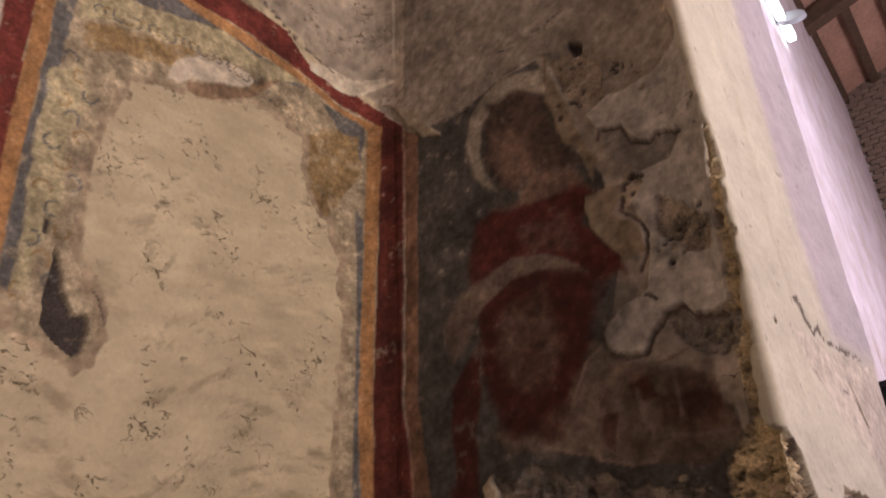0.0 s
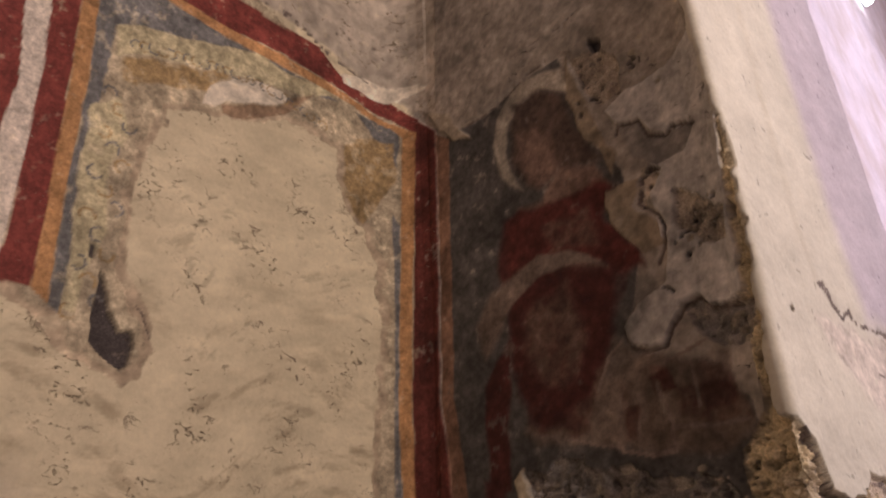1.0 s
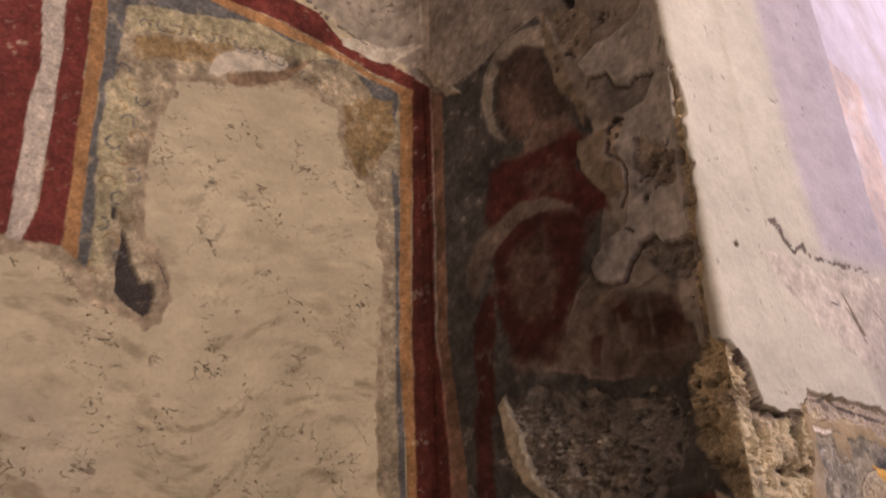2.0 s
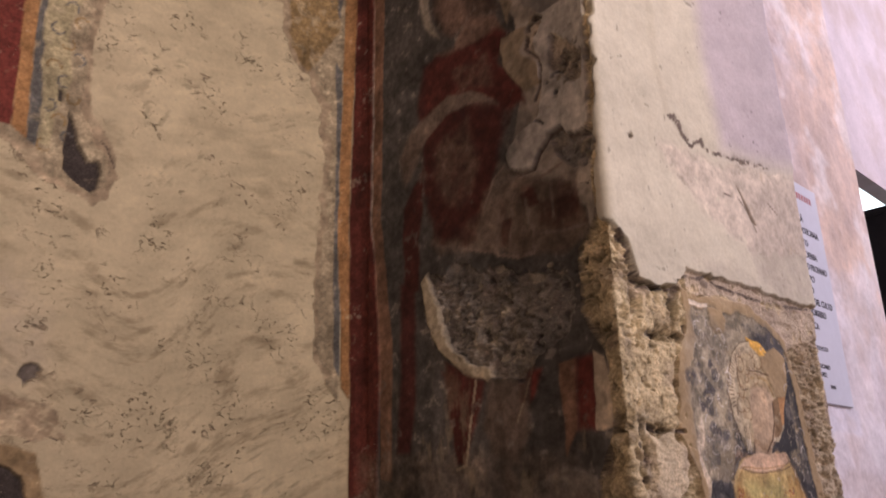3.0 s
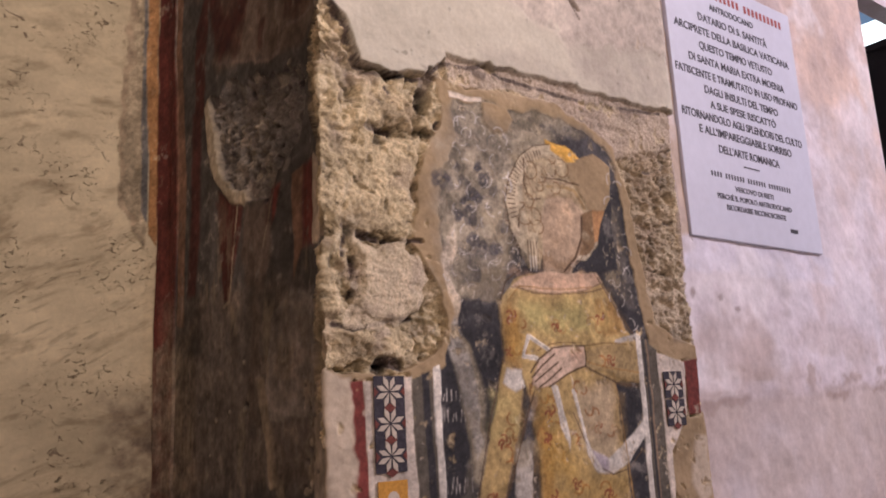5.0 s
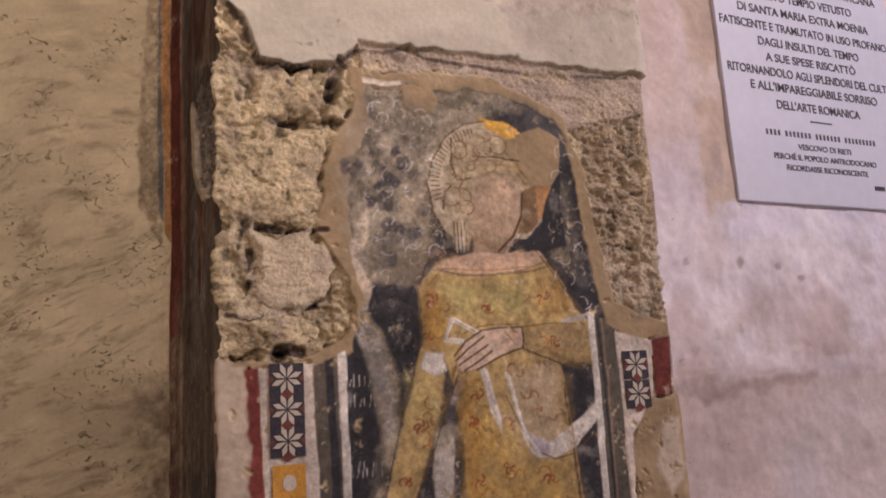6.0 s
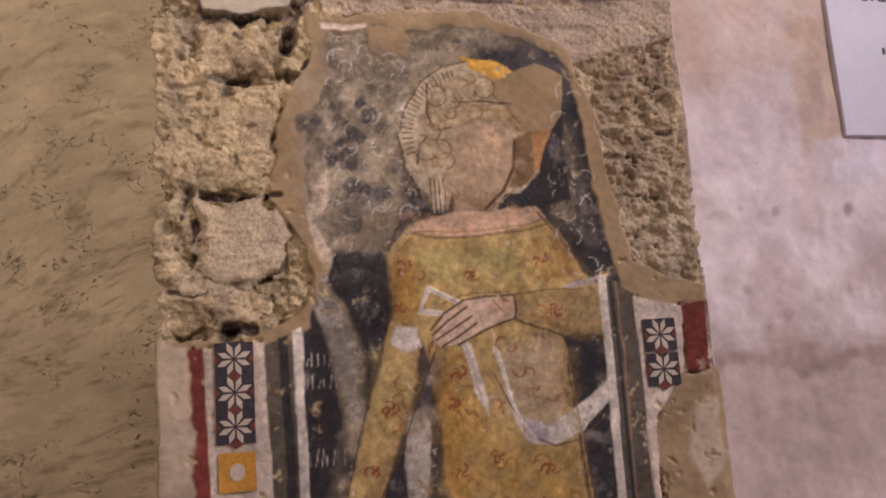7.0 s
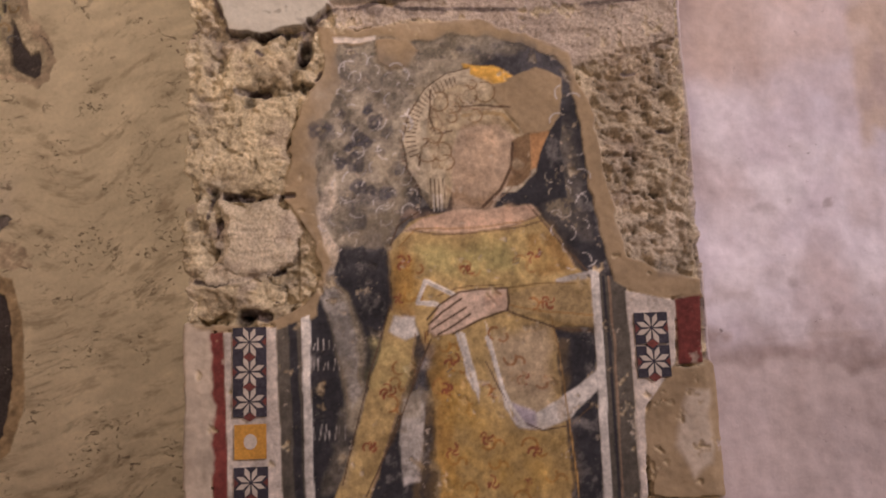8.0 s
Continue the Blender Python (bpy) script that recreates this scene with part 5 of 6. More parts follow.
stroke("b_rim", SANDPLASTER, 9, [(2.230, 1.999), (2.208, 1.903), (2.182, 1.777), (2.147, 1.767)], 0.35)
stroke("b_rim", SANDPLASTER, 7, [(2.436, 2.013), (2.399, 1.925), (2.373, 1.875)], 0.3)
wash(REDDEEP, 0.7, 6, [(2.381, 2.011), (2.441, 2.009), (2.411, 1.922), (2.381, 1.914)])
lay("b_wall", SANDPLASTER, 3, 4, 7, 0.35, [(2.336, 1.587), (2.380, 1.584), (2.409, 1.495), (2.436, 1.351), (2.399, 1.347), (2.373, 1.471)])
wash(SANDPLASTER, 0.5, 8, [(2.445, 1.656), (2.524, 1.637), (2.501, 1.566), (2.433, 1.581)])
wash(SANDPLASTER, 0.6, 8, [(2.555, 1.563), (2.646, 1.570), (2.663, 1.491), (2.584, 1.481)])
wash(SANDPLASTER, 0.6, 8, [(2.563, 1.458), (2.662, 1.458), (2.677, 1.372), (2.581, 1.363)])
lay("a_rim", RIMTAN, -2, 5, 14, 0.5, [(0.592, 1.937), (0.699, 1.974), (0.780, 1.958), (0.824, 1.855), (0.591, 1.856)])
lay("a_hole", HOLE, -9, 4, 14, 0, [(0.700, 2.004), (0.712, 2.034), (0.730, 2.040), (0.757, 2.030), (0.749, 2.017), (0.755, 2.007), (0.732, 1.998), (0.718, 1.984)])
wash(PALECREAM, 0.7, 6, [(0.572, 1.913), (0.617, 1.931), (0.656, 1.910), (0.624, 1.880)])
wash(IRON, 0.5, 8, [(0.663, 1.954), (0.725, 1.966), (0.741, 1.941), (0.691, 1.930)])
wash(DAMP, 0.35, 40, [(0.422, 2.306), (0.648, 2.287), (0.772, 2.161), (0.762, 1.997), (0.478, 1.937)])
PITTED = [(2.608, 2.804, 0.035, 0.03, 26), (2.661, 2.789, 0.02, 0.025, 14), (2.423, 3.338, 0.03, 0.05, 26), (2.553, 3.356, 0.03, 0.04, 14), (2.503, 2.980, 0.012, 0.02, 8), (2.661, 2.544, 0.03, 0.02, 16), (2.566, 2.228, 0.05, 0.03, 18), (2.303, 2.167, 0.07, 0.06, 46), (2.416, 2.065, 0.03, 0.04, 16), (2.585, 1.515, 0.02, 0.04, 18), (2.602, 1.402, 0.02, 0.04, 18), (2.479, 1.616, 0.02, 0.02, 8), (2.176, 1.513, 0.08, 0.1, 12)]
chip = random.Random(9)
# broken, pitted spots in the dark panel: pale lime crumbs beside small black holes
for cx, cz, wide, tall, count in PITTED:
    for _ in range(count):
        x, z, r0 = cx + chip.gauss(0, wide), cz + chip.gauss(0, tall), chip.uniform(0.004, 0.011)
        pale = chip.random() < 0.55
        # near-black colour carries the shade inside each sunken hole
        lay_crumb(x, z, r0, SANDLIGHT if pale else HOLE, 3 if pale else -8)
# pale wash paints in the lit, rough look of the bare patch
wash(SANDPLASTER, 0.35, 12, [(2.279, 2.255), (2.442, 2.232), (2.436, 2.001), (2.324, 1.988), (2.204, 2.071)])
# shadow under the white coat's broken edge, painted as dark line and patches
EDGE_SHADOW = [(2.770, 2.290), (2.796, 2.262), (2.829, 2.173), (2.901, 2.168), (2.988, 2.177), (3.038, 2.222), (3.097, 2.222), (3.160, 2.244), (3.194, 2.220), (3.337, 2.214), (3.478, 2.210), (3.733, 2.230)]
stroke("c_wall", CRACKSHADE, 9, EDGE_SHADOW, 0.5)
for p, q in zip(EDGE_SHADOW[2::2], EDGE_SHADOW[3::2]):
    mid = ((p[0] + q[0]) / 2, (p[1] + q[1]) / 2 - 0.006)
    wash(CRACKSHADE, 0.85, 5, [(mid[0] - 0.035, mid[1] + 0.006), (mid[0] + 0.03, mid[1] + 0.008), (mid[0] + 0.01, mid[1] - 0.012), (mid[0] - 0.02, mid[1] - 0.008)])
# ---- stains on the white coat and the niche wall ----
wash(DAMP, 0.6, 26, [(3.399, 2.540), (3.813, 2.684), (3.760, 2.262), (3.568, 2.233), (3.416, 2.288)])
wash(DAMP, 0.4, 20, [(3.079, 2.270), (3.226, 2.246), (3.367, 2.239), (3.521, 2.232), (3.310, 2.295)])
stroke("c_crack", CRACKSHADE, 5, [(3.370, 2.515), (3.415, 2.480), (3.453, 2.425)], 0.3)
stroke("c_crack", CRACKSHADE, 5, [(3.560, 2.538), (3.606, 2.516)], 0.3)
stroke("c_crack", CRACKSHADE, 5, [(3.289, 2.507), (3.332, 2.512)], 0.3)
stroke("c_crack", CRACKSHADE, 5, [(2.840, 2.561), (2.868, 2.566)], 0)
stroke("c_crack", CRACKSHADE, 5, [(3.081, 2.677), (3.103, 2.651), (3.130, 2.630)], 0.1)

# ---- relief: trowel marks, pits, rubble, blocks ----
a_side = U < CORNER - 0.05
is_kind = {name: np.isin(kind_of, [k for k, other in enumerate(kinds) if other == name]) for name in set(kinds)}
bare = is_kind["a_wall"]
marks = fbm(U * 1.0 + 0.35 * V, V * 3.0 - 0.9 * U, 0.10, 4, 21)
swirl_u, swirl_v = U + 0.10 * fbm(U, V, 0.45, 2, 26), V + 0.10 * fbm(U, V, 0.45, 2, 27)
streaks = fbm(swirl_u * 0.6 + swirl_v * 0.5, swirl_v * 2.0 - swirl_u * 0.9, 0.030, 4, 22)
patchy = fbm(U, V, 0.30, 3, 23)
dents = np.where(bare, step(0.45, 0.95, streaks) * step(-0.3, 0.4, patchy), 0)
colour *= (1 - 0.26 * dents)[:, None]
smear = np.where(bare, step(0.0, 0.9, fbm(swirl_u * 0.8 + 0.3 * swirl_v, swirl_v * 2.4 - 0.5 * swirl_u, 0.085, 5, 25, 0.65)) * step(3.2, 2.3, V), 0)
colour[:] = colour * (1 - 0.58 * smear[:, None]) + np.array((0.27, 0.205, 0.13)) * 0.58 * smear[:, None]
height -= 2.5 * dents
colour *= np.where(bare, 1 + 0.10 * marks + 0.08 * patchy, 1 + 0.05 * marks)[:, None]
height += np.where(bare, 2.2 * marks + 3.5 * patchy, 1.0 * marks)
worn = fbm(U, V, 0.02, 4, 41, 0.7)
stone_like = is_kind["c_wall"] | is_kind["stone"] | is_kind["b_rubble"] | is_kind["c_oldplaster"]
painted = ~bare & ~stone_like & ~is_kind["c_plaster"] & ~is_kind["c_mortar"]
colour *= np.where(painted, 1 + 0.26 * worn + 0.16 * wear_map, 1)[:, None]
b_zone = (U > CORNER - 0.06) & (U < PIER - 0.03)
chips = np.where(painted, step(0.72, 0.95, fbm(U, V, 0.03, 4, 47, 0.7)), 0) * np.where(b_zone, 0.03, np.where(a_side, 0.4, 1.0))
grime = 1 + 0.34 * fbm(U, V, 0.14, 4, 43, 0.6) + 0.24 * fbm(U, V, 0.03, 3, 44)
colour *= np.where(b_zone | ((V > 3.45) & a_side), grime, 1)[:, None]
runs = fbm(U * 2.6, V * 0.45, 0.12, 4, 57, 0.6)
low = np.where(b_zone & painted, step(2.15, 1.75, V), 0)
colour *= (1 + 0.38 * low * runs)[:, None]
bared = (low * step(0.35, 0.9, fbm(U * 1.6, V * 0.6, 0.10, 5, 58, 0.65)) * 0.7)[:, None]
colour[:] = colour * (1 - bared) + np.array((0.27, 0.215, 0.15)) * bared
colour[:] = colour * (1 - 0.6 * chips[:, None]) + np.array(BEIGE) * 0.6 * chips[:, None]
height -= 1.5 * chips
field = is_kind["a_field"] | is_kind["a_frieze"] | is_kind["a_rim"]
colour *= np.where(field, 1 + 0.30 * fbm(U, V, 0.05, 4, 45, 0.65) + 0.15 * fbm(U, V, 0.015, 3, 46), 1)[:, None]
height += np.where(field, 1.5 * fbm(U, V, 0.03, 4, 48, 0.65), 0)
colour *= np.where(is_kind["c_mortar"], 1 + 0.16 * fbm(U, V, 0.06, 4, 49) + 0.10 * fbm(U, V, 0.012, 3, 50), 1)[:, None]
height += np.where(is_kind["c_mortar"], 1.5 * fbm(U, V, 0.03, 4, 54), 0)
coat = is_kind["c_plaster"]
height += np.where(coat, 2.5 * fbm(U, V, 0.15, 4, 51) + 0.8 * fbm(U, V, 0.02, 3, 52), 0)
colour *= np.where(coat, 1 + 0.05 * fbm(U, V, 0.3, 3, 55) + 0.05 * fbm(U, V, 0.05, 4, 56), 1)[:, None]
specks = np.where(coat, step(0.95, 1.15, fbm(U, V, 0.03, 3, 53)), 0)
colour *= (1 - 0.4 * specks)[:, None]
# rubble: small stones and pitted mortar
rub = (is_kind["c_wall"] | is_kind["stone"]).astype(float) + 0.3 * is_kind["c_oldplaster"] + 0.8 * is_kind["b_rubble"]
n1, n2, own = cells(U + 0.012 * wob_u, V + 0.012 * wob_v, 0.042, 61)
m1, m2, own2 = cells(U + 0.006 * wob_v, V + 0.006 * wob_u, 0.016, 67)
lump = step(0.03, 0.35, n2 - n1) * (0.4 + 0.9 * own)
grit = step(0.05, 0.4, m2 - m1) * own2
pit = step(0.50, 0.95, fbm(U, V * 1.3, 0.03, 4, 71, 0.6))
crag = 0.6 - 2.0 * np.abs(fbm(U + 0.02 * wob_v, V * 1.4, 0.055, 4, 74, 0.55))
crumb = fbm(U, V, 0.014, 4, 77, 0.7)
lump = np.where(b_zone & ~is_kind["stone"], 0.5 + 0.5 * fbm(U, V, 0.05, 3, 63), lump)
rough_edge = 1 + 0.3 * step(2.62, 2.68, U) * step(2.86, 2.78, U)
height += rub * rough_edge * (3 * lump + 2 * grit + 10 * fbm(U, V, 0.08, 5, 73, 0.6) + 9 * crag + 4 * crumb - 10 * pit - 7)
# tone follows the relief: lumps lighter, pits darker, shade put into the colour
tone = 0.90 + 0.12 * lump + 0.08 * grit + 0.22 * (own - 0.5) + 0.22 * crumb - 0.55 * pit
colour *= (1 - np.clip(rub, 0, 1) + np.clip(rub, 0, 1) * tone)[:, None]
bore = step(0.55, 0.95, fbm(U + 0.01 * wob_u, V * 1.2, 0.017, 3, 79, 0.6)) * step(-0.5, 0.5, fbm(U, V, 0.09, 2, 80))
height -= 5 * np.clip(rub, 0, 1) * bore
# the bored holes' shade goes into the colour as well
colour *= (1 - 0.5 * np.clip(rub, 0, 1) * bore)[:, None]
# larger squared blocks at the pier's edge, with open joints
BLOCKS = [(2.67, 2.795, 2.045, 2.175), (2.805, 2.955, 2.05, 2.165), (2.68, 2.965, 1.835, 2.035), (2.67, 2.785, 1.675, 1.82), (2.795, 2.965, 1.665, 1.815), (2.68, 2.94, 1.59, 1.65)]
stone_zone = is_kind["c_wall"] | is_kind["stone"]
block_of = np.full(COUNT, -1)
for k, (s0, s1, z0, z1) in enumerate(BLOCKS):
    du = np.minimum(U - s0, s1 - U) + 0.012 * wob_v + 0.022 * fbm(U, V, 0.08, 3, 95)
    dv = np.minimum(V - z0, z1 - V) + 0.012 * wob_u + 0.022 * fbm(U, V, 0.08, 3, 96)
    d = np.minimum(du, dv)
    inside = stone_zone & (d > 0)
    block_of[inside] = k
    smooth = 0.8 if k == 4 else 0.5
    face = step(0, 0.022, d) * (10 + 5 * math.sin(k * 2.3))
    height[inside] = height[inside] * (1 - smooth) + face[inside]
    if k == 4:
        colour[inside] = colour[inside] * 0.35 + np.array((0.60, 0.50, 0.36)) * 0.65
# open joints: sunk, the shadow in the gaps put into the colour
joint = stone_zone & (block_of < 0) & (U < 2.97) & (V > 1.57) & (V < 2.19)
height[joint] -= 6
colour[joint] *= 0.72
# deep holes, darkened in colour for the shade inside them
for s0, z0, r, deep in ((2.985, 2.14, 0.022, 30), (2.975, 2.11, 0.018, 26), (2.79, 2.09, 0.013, 18), (2.87, 2.03, 0.016, 10), (2.86, 1.578, 0.018, 12), (2.80, 1.835, 0.016, 14)):
    d = np.hypot(U - s0, (V - z0) * 0.8) + 0.008 * wob_u
    m = step(r, r * 0.4, d)
    height -= deep * m
    colour *= (1 - 0.75 * m)[:, None]
# worn blue ground: tan, pale and dark patches show through one another
ground = is_kind["d_field"]
layers = fbm(U, V, 0.05, 5, 83, 0.72)
fine = fbm(U, V, 0.018, 4, 85, 0.7)
pale = colour.sum(axis=1) > 0.25
colour *= np.where(ground & pale, 0.60 + 0.62 * step(-0.6, 0.6, layers + 0.5 * fine), 1)[:, None]
tan = np.where(ground & pale, step(0.1, 0.7, fbm(U, V, 0.07, 4, 87)) * 0.35, 0)[:, None]
colour[:] = colour * (1 - tan) + np.array((0.36, 0.285, 0.17)) * tan
thin = np.where(ground & ~pale, step(0.25, 0.95, layers + 0.35 * fine) * 0.42, 0)[:, None]
colour[:] = colour * (1 - thin) + np.array((0.30, 0.27, 0.24)) * thin
robe = is_kind["d_robe"] | is_kind["d_sleeve"] | is_kind["d_neck"] | is_kind["d_head"] | is_kind["d_halo"]
colour *= np.where(robe, 1 + 0.20 * layers + 0.10 * fine, 1)[:, None]
# stones: darker iron-stained and paler lime patches
tinted = np.clip(rub, 0, 1) * step(0.15, 0.8, fbm(U, V, 0.07, 4, 89, 0.6)) * 0.40
colour[:] = colour * (1 - tinted[:, None]) + np.array((0.24, 0.18, 0.15)) * tinted[:, None]
limed = np.clip(rub, 0, 1) * step(0.35, 0.9, fbm(U, V, 0.05, 4, 90, 0.6)) * 0.38
colour[:] = colour * (1 - limed[:, None]) + np.array((0.72, 0.62, 0.45)) * limed[:, None]
colour[:] = np.clip(colour, 0.012, 0.85)
# the relief fades out towards the folded edges of the return and low and high courses
height *= 0.001
slow = 0.008 * fbm(U, V, 0.7, 2, 81) * (U < CORNER)
px, py = np.interp(U, ALONG, FOLD[:, 0]), np.interp(U, ALONG, FOLD[:, 1])
e = 0.012
tx, ty = np.interp(U + e, ALONG, FOLD[:, 0]) - np.interp(U - e, ALONG, FOLD[:, 0]), np.interp(U + e, ALONG, FOLD[:, 1]) - np.interp(U - e, ALONG, FOLD[:, 1])
tl = np.hypot(tx, ty)
nx, ny = ty / tl, -tx / tl
shift = height + slow
POS = np.stack([px + nx * shift, py + ny * shift, V], axis=1)
rows_n, cols_n = gs.shape
grid_pos = POS.reshape(rows_n, cols_n, 3)
across, up = np.gradient(grid_pos, axis=1), np.gradient(grid_pos, axis=0)
NORMAL = np.cross(across, up).reshape(-1, 3)
NORMAL /= np.linalg.norm(NORMAL, axis=1)[:, None]
index = np.arange(COUNT).reshape(rows_n, cols_n)
QUADS = np.stack([index[:-1, :-1], index[:-1, 1:], index[1:, 1:], index[1:, :-1]], axis=-1).reshape(-1, 4)
quad_kind, quad_block = kind_of[QUADS[:, 0]], block_of[QUADS[:, 0]]


def islands(grid):
    """Numbers the connected patches of equal values in a grid, run by run."""
    parent, marks, last = [], np.zeros(grid.shape, dtype=np.int64), []

    def root(k):
        while parent[k] != k:
            parent[k] = parent[parent[k]]
            k = parent[k]
        return k

    for r in range(grid.shape[0]):
        row = grid[r]
        cuts = np.r_[0, np.nonzero(np.diff(row))[0] + 1, row.size].tolist()
        runs_now, j = [], 0
        for a, b in zip(cuts, cuts[1:]):
            k = len(parent)
            parent.append(k)
            marks[r, a:b] = k
            while j < len(last) and last[j][1] <= a:
                j += 1
            q = j
            while q < len(last) and last[q][0] < b:
                if last[q][3] == row[a]:
                    parent[root(last[q][2])] = root(k)
                q += 1
            runs_now.append((a, b, k, row[a]))
        last = runs_now
    return np.array([root(k) for k in range(len(parent))])[marks]


# stray crumbs of a coat join the piece beside them
quad_kind = quad_kind.reshape(rows_n - 1, cols_n - 1)
for _ in range(3):
    patch = islands(quad_kind)
    numbers, back, sizes = np.unique(patch, return_inverse=True, return_counts=True)
    stray = (sizes < 260)[back].reshape(patch.shape)
    for r, c in zip(*np.nonzero(stray)):
        quad_kind[r, c] = quad_kind[r, c - 1] if c else quad_kind[r - 1, c]
patch = islands(quad_kind).ravel()
quad_kind = quad_kind.ravel()


def piece(name, quads, material, parent, label=""):
    """One piece of the folded surface as a mesh of its own."""
    used, local = np.unique(quads, return_inverse=True)
    me = bpy.data.meshes.new(name)
    me.vertices.add(len(used))
    me.vertices.foreach_set("co", POS[used].ravel())
    me.loops.add(quads.size)
    me.loops.foreach_set("vertex_index", local.ravel().astype(np.int32))
    me.polygons.add(len(quads))
    me.polygons.foreach_set("loop_start", np.arange(0, quads.size, 4, dtype=np.int32))
    me.update(calc_edges=True)
    me.polygons.foreach_set("use_smooth", np.ones(len(quads), dtype=bool))
    attr = me.color_attributes.new("pigment", "FLOAT_COLOR", "POINT")
    attr.data.foreach_set("color", np.c_[colour[used], np.ones(len(used))].ravel())
    me.normals_split_custom_set_from_vertices(NORMAL[used])
    me.materials.append(material)
    ob = new(name, me)
    ob.parent = parent
    return tagged(ob, label)


wall_niche = tagged(new("wall_niche"), "cream lime-plastered niche wall with trowel marks and losses", "wall", kind="structure")
wall_return = tagged(new("wall_return"), "dark worn plaster on the side of the pier", "wall", kind="structure")
wall_pier = tagged(new("wall_pier"), "rubble pier with broken white plaster coat", "wall", kind="structure")
niche_fresco = tagged(new("border_fresco"), "faded fresco border with red and orange bands on cream plaster", "fresco")
robe_fresco = tagged(new("red_robe_fresco"), "dark damaged fresco of a red draped shape beside the corner", "fresco")
saint_fresco = tagged(new("yellow_robe_fresco"), "worn fresco of a yellow patterned robe on the rubble pier", "fresco")
PLACES = {
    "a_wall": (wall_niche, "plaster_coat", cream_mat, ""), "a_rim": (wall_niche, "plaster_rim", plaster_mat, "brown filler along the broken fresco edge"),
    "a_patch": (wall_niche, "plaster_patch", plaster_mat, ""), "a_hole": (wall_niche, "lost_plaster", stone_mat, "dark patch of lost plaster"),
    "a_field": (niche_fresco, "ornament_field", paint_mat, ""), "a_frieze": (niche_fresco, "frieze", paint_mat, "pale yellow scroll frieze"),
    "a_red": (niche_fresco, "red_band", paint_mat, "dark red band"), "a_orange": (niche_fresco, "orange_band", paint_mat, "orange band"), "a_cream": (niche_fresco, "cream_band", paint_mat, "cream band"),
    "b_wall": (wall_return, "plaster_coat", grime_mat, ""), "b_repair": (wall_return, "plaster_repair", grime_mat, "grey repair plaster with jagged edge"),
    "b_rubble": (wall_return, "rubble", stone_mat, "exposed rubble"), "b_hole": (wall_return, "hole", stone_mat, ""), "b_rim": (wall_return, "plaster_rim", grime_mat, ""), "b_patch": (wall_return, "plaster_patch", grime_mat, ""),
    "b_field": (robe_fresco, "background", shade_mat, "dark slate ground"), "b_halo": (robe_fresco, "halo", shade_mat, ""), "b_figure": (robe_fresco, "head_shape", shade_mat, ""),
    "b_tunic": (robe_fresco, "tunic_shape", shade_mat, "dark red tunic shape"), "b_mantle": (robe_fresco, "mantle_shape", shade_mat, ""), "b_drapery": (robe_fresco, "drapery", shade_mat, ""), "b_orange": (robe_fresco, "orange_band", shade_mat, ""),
    "c_wall": (wall_pier, "rubble_core", stone_mat, ""), "stone": (wall_pier, "rubble_edge", stone_mat, ""), "c_plaster": (wall_pier, "plaster_coat", plaster_mat, "white limewash coat, lavender towards the right"),
    "c_stain": (wall_pier, "stained_plaster", plaster_mat, ""), "c_crack": (wall_pier, "crack", plaster_mat, ""), "c_oldplaster": (wall_pier, "old_plaster", stone_mat, ""), "c_mortar": (wall_pier, "mortar_fill", plaster_mat, "smooth tan mortar fill"),
    "d_field": (saint_fresco, "background", paint_mat, "worn blue-black ground"), "d_halo": (saint_fresco, "halo", paint_mat, ""), "d_hair": (saint_fresco, "hair_shape", paint_mat, ""), "d_curl": (saint_fresco, "curl", paint_mat, ""),
    "d_orange": (saint_fresco, "gold_patch", paint_mat, ""), "d_head": (saint_fresco, "head_shape", paint_mat, ""), "d_robe": (saint_fresco, "robe_shape", paint_mat, "yellow robe with red motifs"), "d_neck": (saint_fresco, "collar_shape", paint_mat, ""),
    "d_sleeve": (saint_fresco, "sleeve_shape", paint_mat, ""), "d_cuff": (saint_fresco, "cuff", paint_mat, ""), "d_hand": (saint_fresco, "palm_shape", paint_mat, ""), "d_sash": (saint_fresco, "sash", paint_mat, "white sash"), "d_line": (saint_fresco, "white_line", paint_mat, ""), "d_tag": (saint_fresco, "tag_outline", paint_mat, "white tag outline"),
    "b_border_red": (saint_fresco, "red_band", paint_mat, ""), "b_border_white": (saint_fresco, "star_panel", paint_mat, ""), "b_border_grey": (saint_fresco, "grey_band", paint_mat, ""), "b_border_dark": (saint_fresco, "dark_band", paint_mat, ""), "b_border_line": (saint_fresco, "white_band", paint_mat, ""),
}
for k, name in enumerate(kinds):
    parent, title, material, label = PLACES[name]
    chosen = quad_kind == k
    if name in ("c_wall", "stone"):
        chosen &= quad_block < 0
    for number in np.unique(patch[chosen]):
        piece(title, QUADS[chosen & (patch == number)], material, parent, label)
for k in range(len(BLOCKS)):
    chosen = (quad_block == k) & ((quad_kind == kinds.index("c_wall")) | (quad_kind == kinds.index("stone")))
    if chosen.any():
        piece("stone", QUADS[chosen], stone_mat, wall_pier)
# solid masonry behind the folded surface
part("core", block((-1.95, -3.0, 0), (-1.62, 2.2, 12)), nave_mat, wall_niche)
part("core", block((-1.60, 1.78, 0), (-0.50, 2.58, 12)), nave_mat, wall_pier)


def on_pier(s, z, out=0.0):
    """The place on the pier's face s metres along the fold and z up, that far out from it."""
    q = (s - PIER) / (FAR - PIER)
    d = Vector((0.045, 1.02, 0)).normalized()
    return Vector((-0.43 + 0.045 * q, 1.625 + 1.02 * q, z)) + Vector((d.y, -d.x, 0)) * out


